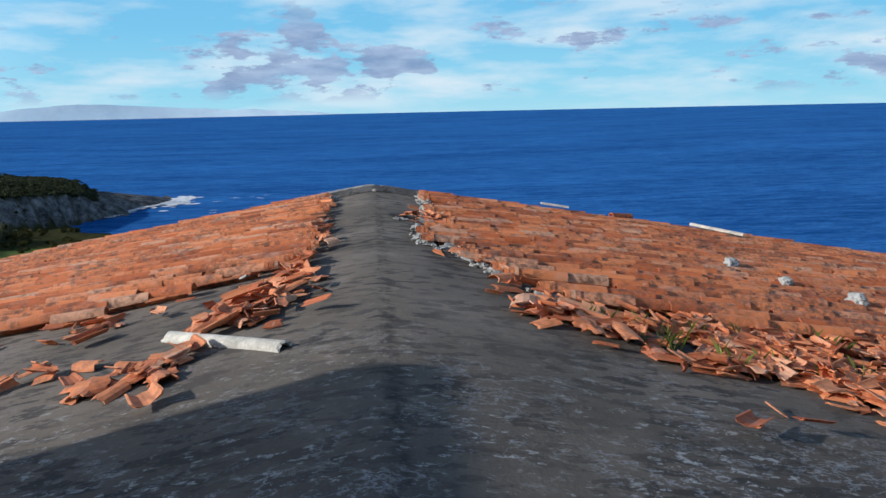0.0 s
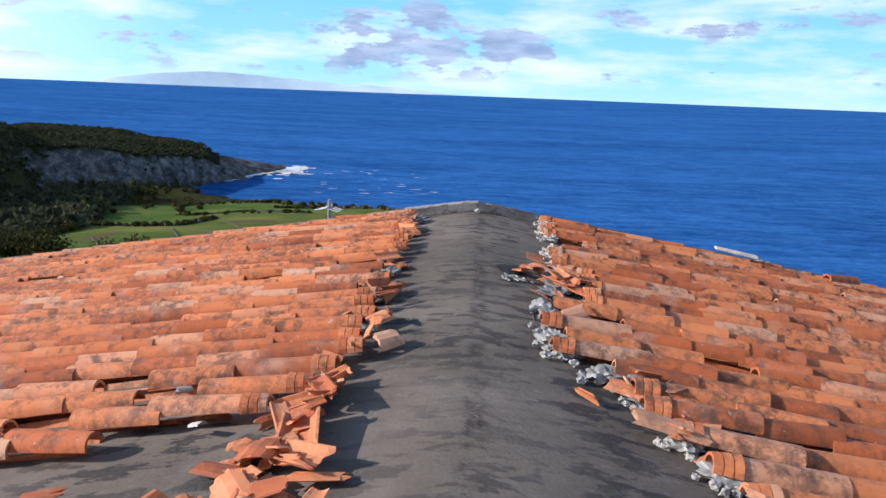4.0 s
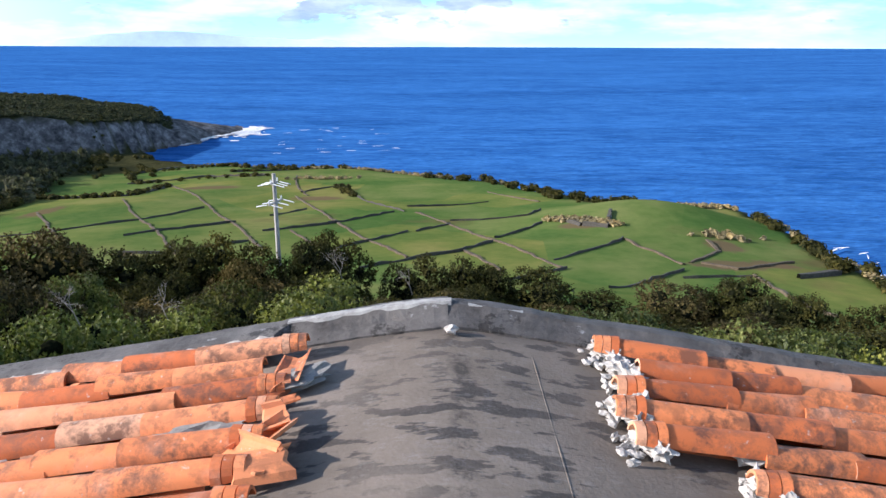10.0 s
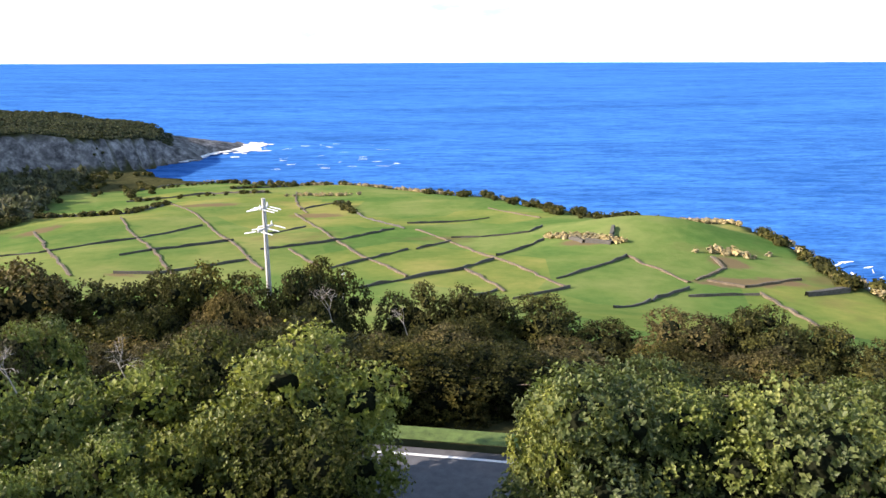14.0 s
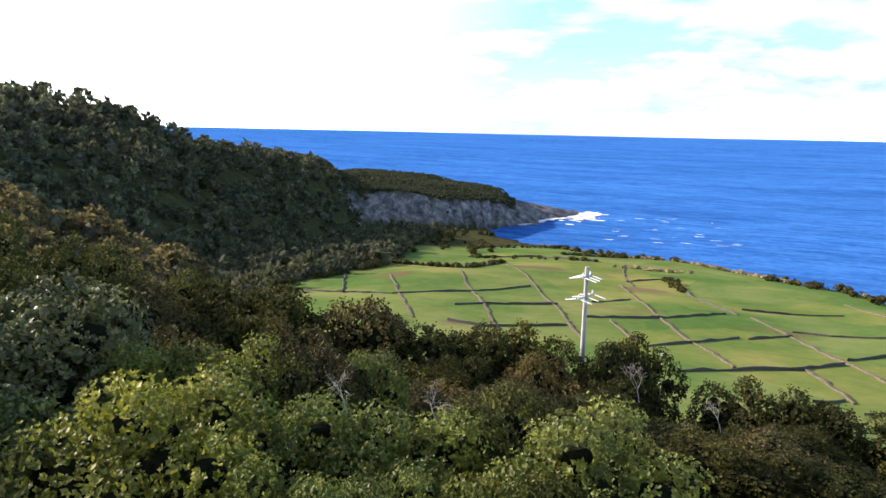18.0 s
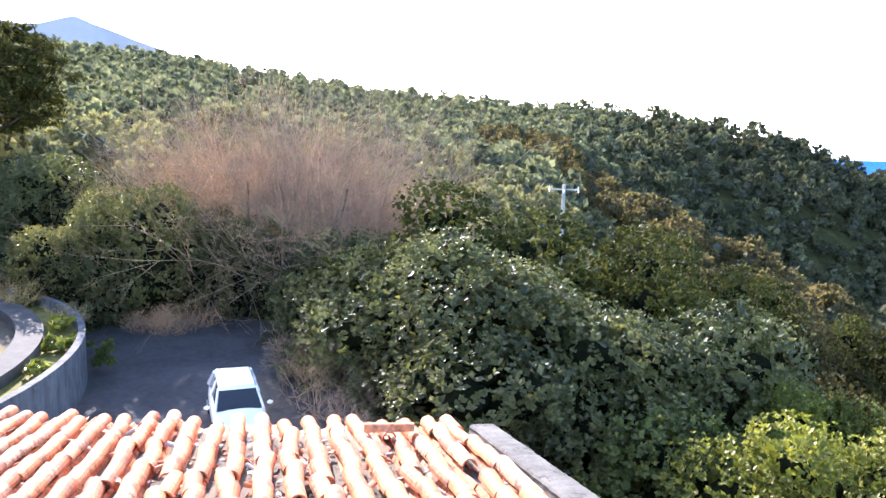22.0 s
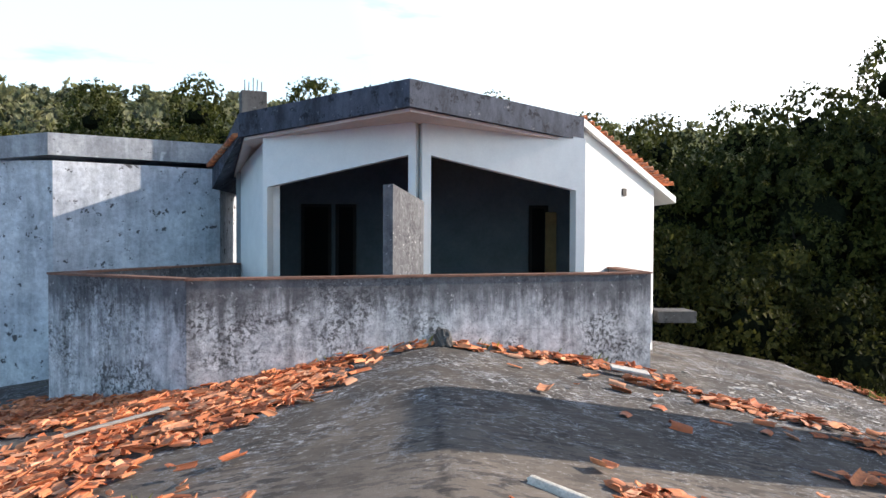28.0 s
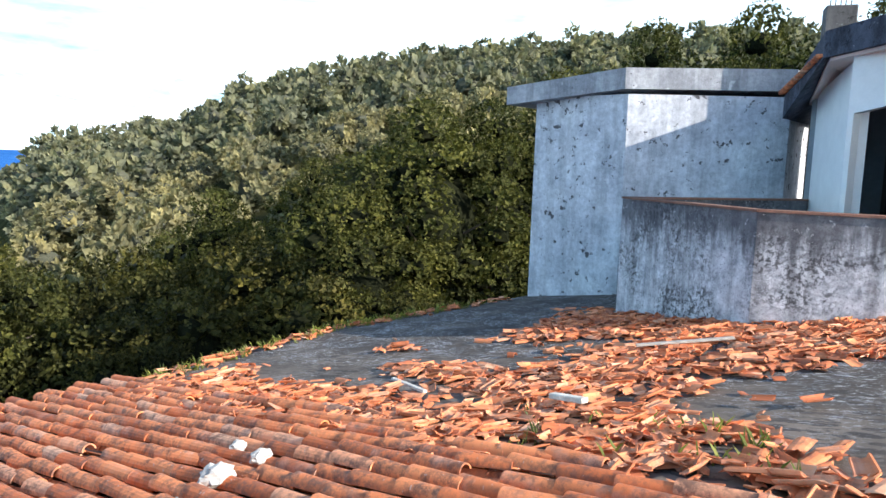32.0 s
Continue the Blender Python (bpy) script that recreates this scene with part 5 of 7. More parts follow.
def weeds():
    rng = np.random.default_rng(9)
    vs, fs = [], []
    spots = [(eave_l(y) + rng.uniform(0.0, 0.4), y) for y in rng.uniform(-5, 6.5, 60)] + [(eave_r(y) - rng.uniform(0.0, 0.5), y) for y in rng.uniform(-5, 4.6, 90)] + [(x, -0.95 + 0.3 * (x - 3.6) + 0.12) for x in rng.uniform(-3.5, 3.4, 26)] + [(rng.uniform(1.6, 4), rng.uniform(4.3, 5.3)) for _ in range(16)]
    for x, y in spots:
        for _ in range(9):
            a, h = rng.uniform(0, math.tau), rng.uniform(0.05, 0.2)
            px, py = x + rng.normal() * 0.05, y + rng.normal() * 0.05
            z = roof_z(px)
            dx, dy = math.cos(a), math.sin(a)
            o = len(vs)
            vs += [(px - dy * 0.008, py + dx * 0.008, z), (px + dy * 0.008, py - dx * 0.008, z), (px + dx * h * 0.3 + dy * 0.006, py + dy * h * 0.3 - dx * 0.006, z + h * 0.7), (px + dx * h * 0.6, py + dy * h * 0.6, z + h)]
            fs += [(o, o + 1, o + 2), (o, o + 2, o + 3)]
    tagged(from_arrays("weeds", vs, fs, M_LEAF_Y), "tufts of grass and weeds rooted in the roof debris", "weeds", kind="stuff")


weeds()


def screed_joint():
    """A thin screed joint down the seaward side of the ridge."""
    bm = bmesh.new()
    row = []
    for i in range(60):
        y = 7.6 + i * 0.085
        x = 0.45 + 0.01 * (12.6 - y) / 5 + 0.012 * noise.noise((2, y * 1.3, 0))
        row.append([bm.verts.new((x + o, y, deck_z(x + o, y) + h)) for o, h in ((-0.007, -0.006), (-0.002, 0.0006), (0.002, 0.0006), (0.007, -0.006))])
    for a, b in zip(row, row[1:]):
        for k in range(3):
            bm.faces.new((a[k], a[k + 1], b[k + 1], b[k]))
    bmesh.ops.recalc_face_normals(bm, faces=bm.faces)
    tagged(mesh_ob("screed_joint", bm, M_DECK), "thin raised joint in the roof screed", "joint", kind="structure")


M_HOLE_DARK = simple("hole_dark", (0.03, 0.028, 0.027), 0.8, 0.3, 12)
screed_joint()


for k in range(26):
    clod("hole_crumb", 0.36 + rnd.gauss(0, 0.07), 9.55 + rnd.gauss(0, 0.06), 0.02, 0.015, 0.01, M_MORTAR_G if k % 3 else M_MORTAR_W, "pale crumb of broken screed beside the hole", k, k * 37, 0.015)
# flat lump coloured dark to stand for the shade in a shallow hole
ob = mesh_ob("screed_hole", lump(17, 0.13, 0.16, 0.02, 2, 0.5), M_HOLE_DARK)
ob.matrix_world = on_roof(0.34, 9.85, 0.012)
tagged(ob, "flat dark lump painted as a shallow hole in the roof screed", "hole", kind="structure")


def channel_debris():
    """Chips of tile and mortar caught between the rows of tiles."""
    rng = random.Random(55)
    clay, pale = Heap(), Heap()
    for _ in range(900):
        left = rng.random() < 0.7
        y = 12.60 - ROW * rng.randrange(0, 25) - ROW * 0.5 + rng.gauss(0, 0.02)
        if y > 12.55:
            continue
        far = -eave_l(y) if left else 6.5
        x = rng.uniform(1.2, far - 0.2) * (-1 if left else 1)
        v, f = rng.choice(SHARDS)
        c = rng.uniform(0.14, 0.42)
        m = on_roof(x, y, 0.055) @ pose(0, 0, 0, rng.gauss(0, 16), rng.gauss(0, 16), rng.uniform(0, 360)) @ Matrix.Diagonal((c, c, c, 1))
        (pale if rng.random() < 0.5 else clay).add(v, f, m)
    tagged(clay.make("tile_debris", M_SHARD), "chips of broken clay caught between the tile rows", "debris", kind="stuff")
    for cx, cy, sx, sy, n in ((-8.0, 3.6, 0.5, 0.8, 110), (-7.2, 4.4, 0.6, 0.5, 40), (-8.3, 1.9, 0.3, 0.6, 40), (-6.6, 2.6, 0.8, 0.5, 24), (-7.6, -1.6, 0.9, 1.0, 90), (-6.0, -2.6, 0.8, 0.6, 50)):
        for _ in range(n):
            x, y = cx + rng.gauss(0, sx), cy + rng.gauss(0, sy)
            if not eave_l(y) + 0.1 < x < 10:
                continue
            v, f = rng.choice(SHARDS)
            c = rng.uniform(0.2, 0.7)
            pale.add(v, f, on_roof(x, y, 0.012) @ pose(0, 0, 0, rng.gauss(0, 5), rng.gauss(0, 5), rng.uniform(0, 360)) @ Matrix.Diagonal((c, c, c * 0.35, 1)))
    tagged(pale.make("mortar_debris", M_MORTAR_W), "crumbs of pale mortar caught between the tile rows", "debris", kind="stuff")


channel_debris()


def verge_tiles():
    """Clay tiles along the sloping edge of the upper roof."""
    t = tagged(empty("verge_tiling", 0, 0, 0), "row of clay tiles along the upper roof edge", "roof tiles", kind="structure")
    a, b = Vector((-3.05, -4.25, 4.10)), Vector((-5.95, -7.15, 2.95))
    d = b - a
    n = 16
    q = d.to_track_quat("X", "Z").to_matrix().to_4x4()
    for i in range(n):
        p = a + d * (i / n)
        for row, off in ((0, 0.0), (1, -0.22)):
            ob = new("tile", TILE_ME[i % 3])
            ob.parent = t
            side = Vector((-d.y, d.x, 0)).normalized() * off
            ob.matrix_world = Matrix.Translation(p - side) @ q @ pose(0, 0, 0, 0, 2, 90)
    heap = Heap()
    for i in range(24):
        p = Vector((3.45, -4.45, 3.74)) + Vector((1.25, -2.5, -0.38)) * (i / 24)
        heap.add(TILE_V, TILE_F, Matrix.Translation(p) @ pose(0, 0, 0, 0, 8, 20))
    tagged(heap.make("tile_run", M_TILE, t), kind="stuff")


verge_tiles()


def rough_bed(name, xs, y0, y1, z_at, h, seed, material, label, category):
    """A ragged bed of trowelled mortar lying along the gable."""
    bm = bmesh.new()
    rows = []
    for x in xs:
        wide = 1 + 0.35 * noise.noise((x * 5, seed, 0))
        c = (y0 + y1) * 0.5 + 0.012 * noise.noise((x * 7, seed, 5))
        half = (y1 - y0) * 0.5 * wide
        row = []
        for k in range(8):
            u = k / 7 * 2 - 1
            rise = h * (1 - u * u) ** 0.5 * (0.75 + 0.5 * noise.noise((x * 12, u * 2.5, seed)) + 0.35 * noise.noise((x * 30, u * 5, seed)))
            row.append(bm.verts.new((x, c + half * u, z_at(x) + rise - (0.015 if k in (0, 7) else 0))))
        rows.append(row)
    for a, b in zip(rows, rows[1:]):
        for k in range(7):
            bm.faces.new((a[k], a[k + 1], b[k + 1], b[k]))
        bm.faces.new((a[7], a[0], b[0], b[7]))
    bm.faces.new(rows[0])
    bm.faces.new(rows[-1][::-1])
    bmesh.ops.recalc_face_normals(bm, faces=bm.faces)
    tagged(mesh_ob(name, bm, material), label, category, kind="structure")


M_CAPPING = simple("pale_capping_mortar", (0.36, 0.355, 0.335), 0.95, 0.4, 14)
rough_bed("flashing", [-0.94 + i * 0.02 for i in range(49)], Y_GABLE + 0.135, Y_GABLE + 0.215, lambda x: roof_z(x) + 0.108, 0.014, 3, M_CAPPING, "thin pale mortar capping on the gable upstand", "flashing")
rough_bed("flashing", [0.12 + i * 0.02 for i in range(17)], Y_GABLE + 0.14, Y_GABLE + 0.18, lambda x: roof_z(x) + 0.094, 0.010, 9, M_CAPPING, "flake of pale mortar capping on the gable upstand", "flashing")
rough_bed("mortar_strip", [-2.75 + i * 0.025 for i in range(72)], Y_GABLE - 0.135, Y_GABLE - 0.005, lambda x: roof_z(x) + 0.07, 0.055, 6, M_MORTAR_W, "white flashing mortar along the gable upstand", "mortar")
ob = mesh_ob("landing_slab", box(-5.75, -6.9, -0.09, 0.9, 0.8, 0.27, 0, 0.01), M_KERB)
tagged(ob, "small concrete slab jutting out beside the side wall", "slab", kind="structure")

# ---- forecourt on the landward side ----
def arc_band(cx, cy, r0, r1, a0, a1, z0, z1, n=40):
    """A curved kerb or bench: a band between two radii."""
    bm = bmesh.new()
    rings = []
    for i in range(n + 1):
        a = radians(a0 + (a1 - a0) * i / n)
        c, s = math.cos(a), math.sin(a)
        rings.append([bm.verts.new((cx + r * c, cy + r * s, z)) for r, z in ((r0, z0), (r0, z1), (r1, z1), (r1, z0))])
    for a, b in zip(rings, rings[1:]):
        for k in range(4):
            bm.faces.new((a[k], a[(k + 1) % 4], b[(k + 1) % 4], b[k]))
    bm.faces.new(rings[0])
    bm.faces.new(rings[-1][::-1])
    bmesh.ops.recalc_face_normals(bm, faces=bm.faces)
    return bm


def arc_pts(cx, cy, r, a0, a1, n=24):
    return [(cx + r * math.cos(radians(a0 + (a1 - a0) * i / n)), cy + r * math.sin(radians(a0 + (a1 - a0) * i / n))) for i in range(n + 1)]


# bench, court and retaining wall colours are lowered for the forecourt's shade
M_CURB = simple("bench_concrete", (0.085, 0.080, 0.078), 0.9, 0.4, 2.5)
M_COURT = make_court()
M_RETAIN = make_plaster("retaining_concrete", (0.19, 0.195, 0.215), (0.05, 0.05, 0.056))
RC = (-22.3, -7.9)
WCX, WCY, WR = -23.0, -15.2, 13.1


def forecourt():
    inner = arc_pts(RC[0], RC[1], 11.2, 146, 20)
    bm = prism(inner + [(-12.0, -4.5), (-17.0, -3.4)] + arc_pts(WCX, WCY, WR - 0.2, 70, 121, 10), -6.6, -5.0)
    tagged(mesh_ob("court_floor", bm, M_COURT), "mossy gravel court with fallen leaves", "courtyard", kind="structure")
    tagged(mesh_ob("court_bench", arc_band(*RC, 11.2, 12.0, 150, 20, -6.6, -4.6), M_CURB), "long curved concrete bench round the court", "bench", kind="structure")
    tagged(mesh_ob("planter_soil", arc_band(*RC, 12.0, 13.0, 140, 20, -6.6, -4.95), M_GRASSY), "weedy planting strip behind the curved bench", "planter", kind="structure")
    tagged(mesh_ob("planter_wall", arc_band(*RC, 13.0, 13.22, 140, 20, -6.6, -4.55), M_RETAIN), "curved concrete planter wall above the drive", "wall", kind="structure")
    # curved ramp wall: low wall, posts and a broad top rail
    tagged(mesh_ob("ramp_wall", arc_band(WCX, WCY, WR - 0.3, WR, 50, 121, -6.6, -4.25), M_RETAIN), "curved grey retaining wall beside the ramp", "wall", kind="structure")
    rail = empty("ramp_rail", 0, 0, 0)
    part("top_rail", arc_band(WCX, WCY, WR - 1.0, WR - 0.5, 50, 121, -3.78, -3.5), M_CURB, rail)
    for i in range(6):
        a = radians(53 + i * 13)
        part("post", box(WCX + (WR - 0.75) * math.cos(a), WCY + (WR - 0.75) * math.sin(a), -4.02, 0.24, 0.24, 0.5, math.degrees(a)), M_CURB, rail)
    tagged(rail, "curved concrete balustrade with square posts and broad rail", "railing")
    bm = prism(arc_pts(WCX, WCY, WR - 0.3, 50, 121, 14) + [(-31, -5.4), (-33.5, -6.2), (-38, -9.5), (-36.5, -12.5), (-28, -12), (-18, -11), (-11, -9)], -6.6, -4.24)
    tagged(mesh_ob("ramp", bm, M_YARD), "asphalt ramp curving up past the house", "ramp", kind="structure")
    strip = arc_band(WCX, WCY, WR - 2.0, WR - 1.15, 66, 121, -4.3, -4.22)
    tagged(mesh_ob("verge", strip, M_GRASSY), "strip of yellow moss and leaves along the ramp", "verge", kind="structure")
    st = empty("steps", -29.9, -3.45, -5.0)
    for k in range(5):
        part("tread", box(-0.3 - 0.32 * k, 0, 0.195 + 0.2 * k, 0.38, 1.5, 0.045, 0, 0.012), M_CURB, st)
        part("riser", box(-0.33 - 0.32 * k, 0, 0.075 + 0.2 * k, 0.34, 1.46, 0.19), M_STONE, st)
    part("cheek", box(-1.75, 0.98, 0.7, 0.5, 0.4, 1.9, 0, 0.02), M_CURB, st)
    part("landing", box(-2.6, 0.1, 0.45, 1.5, 2.6, 1.1, 0, 0.02), M_CURB, st)
    tagged(st, "flight of five dark concrete steps with a side cheek", "steps")
    bm = prism([(-8.5, 4.0), (-8.6, 14.0), (-16, 14.2), (-23, 13.0), (-27, 11.9), (-33, 11.6), (-37, 13.5), (-39, 12.0), (-35.5, 8.8), (-36.5, 5.5), (-35, 2.0), (-33.5, 0.5)] + arc_pts(RC[0], RC[1], 13.2, 138, 55, 14), -6.9, -6.2)
    tagged(mesh_ob("drive", bm, M_YARD), "worn asphalt drive with pale patches", "drive", kind="structure")


forecourt()


def car():
    t = empty("car", -20.2, 9.95, -6.2, 7)
    paint, nt, b = mat("white_car_paint", 0.25, 0, 0.6)
    b.inputs["Base Color"].default_value = (0.86, 0.87, 0.88, 1)
    b.inputs["Coat Weight"].default_value = 0.6
    glass, nt, b = mat("car_glass", 0.06, 0, 0.6)
    b.inputs["Base Color"].default_value = (0.02, 0.025, 0.035, 1)
    tyre = simple("tyre", (0.02, 0.02, 0.02), 0.9, 0.2)
    rim = simple("wheel_metal", (0.5, 0.5, 0.52), 0.35, 0.1, metal=1.0)
    lampm, nt, b = mat("headlamp_glass", 0.1, 0, 0.6)
    b.inputs["Base Color"].default_value = (0.35, 0.37, 0.4, 1)
    # side outline: x forward, half width at each station
    st = [(-1.95, 0.62, 0.42, 0.78), (-1.9, 0.76, 0.3, 0.92), (-1.2, 0.84, 0.26, 0.98), (0.0, 0.86, 0.25, 0.96), (0.75, 0.85, 0.25, 0.94), (1.35, 0.82, 0.25, 0.86), (1.8, 0.72, 0.28, 0.74), (1.95, 0.55, 0.36, 0.62)]
    bm = bmesh.new()
    rings = []
    for x, w, z0, z1 in st:
        m = (z0 + z1) / 2
        rings.append([bm.verts.new(p) for p in ((x, -w * 0.9, z0), (x, -w, m), (x, -w * 0.93, z1 - 0.05), (x, -w * 0.8, z1), (x, 0, z1 + 0.04), (x, w * 0.8, z1), (x, w * 0.93, z1 - 0.05), (x, w, m), (x, w * 0.9, z0), (x, 0, z0 - 0.02))])
    for a, b2 in zip(rings, rings[1:]):
        for k in range(10):
            bm.faces.new((a[k], b2[k], b2[(k + 1) % 10], a[(k + 1) % 10]))
    bm.faces.new(rings[0])
    bm.faces.new(rings[-1][::-1])
    bmesh.ops.recalc_face_normals(bm, faces=bm.faces)
    bmesh.ops.subdivide_edges(bm, edges=bm.edges, cuts=1, use_grid_fill=True, smooth=0.35)
    part("body", bm, paint, t, smooth=True)
    # cabin: glass drum with a white roof and pillars
    def cabin(x0b, x1b, x0t, x1t, zb, zt, wb, wt):
        bm = bmesh.new()
        lo = [bm.verts.new((x, y, zb)) for x, y in ((x0b, -wb), (x1b, -wb * 0.94), (x1b, wb * 0.94), (x0b, wb))]
        hi = [bm.verts.new((x, y, zt)) for x, y in ((x0t, -wt), (x1t, -wt * 0.96), (x1t, wt * 0.96), (x0t, wt))]
        for i in range(4):
            bm.faces.new((lo[i], lo[(i + 1) % 4], hi[(i + 1) % 4], hi[i]))
        bm.faces.new(hi)
        bm.faces.new(lo[::-1])
        bmesh.ops.bevel(bm, geom=list(bm.edges), offset=0.05, segments=2, affect="EDGES", profile=0.5)
        bmesh.ops.recalc_face_normals(bm, faces=bm.faces)
        return bm
    part("cabin_glass", cabin(-1.85, 1.15, -1.45, 0.35, 0.9, 1.42, 0.78, 0.60), glass, t, "dark tinted car windows", True)
    part("roof", cabin(-1.72, 0.50, -1.5, 0.33, 1.36, 1.49, 0.645, 0.56), paint, t, smooth=True)
    for sy in (-1, 1):
        part("front_pillar", tube([(1.1, sy * 0.74, 0.92), (0.38, sy * 0.60, 1.42)], [0.045, 0.04], 6), paint, t)
        part("middle_pillar", tube([(-0.45, sy * 0.79, 0.92), (-0.5, sy * 0.61, 1.42)], [0.045, 0.04], 6), paint, t)
        part("rear_pillar", tube([(-1.72, sy * 0.76, 0.92), (-1.45, sy * 0.60, 1.42)], [0.09, 0.06], 6), paint, t)
        part("mirror", lump(3, 0.07, 0.11, 0.08, 1, 0.1), paint, t).location = (0.85, sy * 0.98, 0.98)
        part("headlight", lump(4, 0.14, 0.16, 0.09, 1, 0.1), lampm, t, "clear headlight").location = (1.72, sy * 0.56, 0.70)
        for x in (-1.22, 1.22):
            w = part("wheel", tube([(x, sy * 0.66, 0.31), (x, sy * 0.86, 0.31)], [0.31, 0.31], 18), tyre, t, "black tyre")
            part("rim", tube([(x, sy * 0.80, 0.31), (x, sy * 0.872, 0.31)], [0.2, 0.19], 14), rim, w, "metal wheel rim")
    part("grille", box(1.9, 0, 0.5, 0.08, 0.8, 0.12, 0, 0.02), tyre, t, "dark grille")
    part("number_plate", box(1.965, 0, 0.42, 0.02, 0.5, 0.1), M_LINE, t, "white number plate")
    t.scale = (0.85, 0.85, 0.85)
    tagged(t, "small white hatchback parked on the drive", "car")


car()


def bare_shrub(name, x, y, z, w, h, n, seed, material, label, thick=0.012):
    """A leafless thicket: many thin forking twigs from a few stems."""
    rng = np.random.default_rng(seed)
    vs, fs = [], []

    def twig(p, d, l, r, depth):
        q = p + d * l
        side = np.cross(d, rng.normal(size=3))
        side /= np.linalg.norm(side) + 1e-9
        up = np.cross(d, side)
        o = len(vs)
        for s in (side, -0.5 * side + 0.87 * up, -0.5 * side - 0.87 * up):
            vs.append(p + s * r)
            vs.append(q + s * r * 0.6)
        fs.extend([(o, o + 2, o + 3, o + 1), (o + 2, o + 4, o + 5, o + 3), (o + 4, o, o + 1, o + 5)])
        if depth:
            for _ in range(3 if depth > 1 else 4):
                nd = d + rng.normal(scale=0.55, size=3) + np.array([0, 0, 0.05])
                twig(q - d * l * rng.uniform(0, 0.45), nd / np.linalg.norm(nd), l * rng.uniform(0.55, 0.85), r * 0.6, depth - 1)

    for _ in range(n):
        a = rng.uniform(0, math.tau)
        rr = w * math.sqrt(rng.random()) * 0.7
        d = np.array([math.cos(a) * 0.5 * rr / w, math.sin(a) * 0.5 * rr / w, 1.0]) + rng.normal(scale=0.12, size=3)
        twig(np.array([rr * math.cos(a), rr * math.sin(a), 0.0]), d / np.linalg.norm(d), h * rng.uniform(0.25, 0.4), thick * 2.2, 4)
    if name != "bare_tree":
        ob = from_arrays(name, np.array(vs), fs, material)
        ob.location = (x, y, z)
        return tagged(ob, label, "shrub")
    t = empty(name, x, y, z)
    from_arrays("crown", np.array(vs), fs, material, t)
    for k in range(3):
        a = k * 2.1 + seed
        part("trunk", tube([(0.3 * math.cos(a), 0.3 * math.sin(a), -0.3), (1.0 * math.cos(a), 1.0 * math.sin(a), h * 0.25), (w * 0.5 * math.cos(a + 0.4), w * 0.5 * math.sin(a + 0.4), h * 0.55)], [0.2, 0.14, 0.05], 6), M_BARK, t)
    return tagged(t, label, "tree")


bx, by = -0.1 - 44 * math.sin(radians(89)), 10.6 + 44 * math.cos(radians(89))
for k, (yaw, r, h) in enumerate(((90, 37, 14.5), (85.5, 36, 15.5), (81, 36, 13.5), (77, 35, 11), (87, 41, 16.5), (93, 39, 13.5))):
    x, y = -0.1 - r * math.sin(radians(yaw)), 10.6 + r * math.cos(radians(yaw))
    bare_shrub("bare_tree", x, y, float(land_z(x, y)) - 0.2, 3.8, h, 46, 60 + k, M_TWIG, "leafless brown tree with a haze of fine twigs", 0.017)
for k, (x, y, h) in enumerate(((-20.6, 12.7, 1.7), (-22.0, 12.4, 1.9), (-23.6, 12.5, 2.1), (-19.0, 13.2, 1.6), (-25.4, 12.3, 1.9))):
    bare_shrub("dry_bush", x, y, -6.4, 1.5, h, 18, 90 + k, M_TWIG, "dry brown scrub on the bank beside the drive", 0.008)
bare_shrub("dry_bush", -25.5, 14.0, -6.4, 1.8, 1.8, 24, 71, M_TWIG, "dry brown bush at the edge of the drive", 0.008)
bare_shrub("dry_bush", -32.0, 6.8, float(land_z(-32.0, 6.8)) - 0.1, 2.3, 2.7, 60, 77, M_TWIG, "dense brown leafless bush at the far edge of the drive", 0.010)
bare_shrub("dry_bush", -22.5, 14.6, -6.5, 1.6, 1.5, 20, 72, M_TWIG, "dry brown bush at the edge of the drive", 0.008)
bare_shrub("dry_bush", -30.5, 0.9, -5.3, 1.4, 1.9, 22, 73, M_REED, "pale dry bush overhanging the curved planter", 0.008)
bare_shrub("dry_bush", -33.0, -1.6, -5.3, 1.8, 2.1, 24, 74, M_REED, "pale dry bush overhanging the steps", 0.008)
bare_shrub("dry_bush", -27.6, 3.8, -5.2, 0.9, 1.2, 14, 75, M_REED, "pale dry bush on the planter wall", 0.007)


for yaw, r, up, w, h in ((31, 15.5, -19.5, 0.5, 0.8), (9, 25.0, -18.5, 0.6, 0.9), (2.5, 24.0, -19.8, 0.5, 0.8), (-118, 19.0, -19.5, 1.0, 1.4), (24.5, 17.0, -20.5, 0.4, 0.7)):
    bare_shrub("dead_branch", -r * math.sin(radians(yaw)), 11.0 + r * math.cos(radians(yaw)), 1.65 + r * math.tan(radians(up)) - h, w, h * 2, 1, int(yaw) + 200, M_DEADWOOD, "bleached dead branch sticking out of the evergreen trees", 0.008)


# ---- utility poles ----
M_POLE = simple("pole_concrete", (0.42, 0.40, 0.37), 0.9, 0.15, 2)
M_INSUL = simple("insulator_glass", (0.80, 0.82, 0.84), 0.2, 0.05, 3, bumps=0)


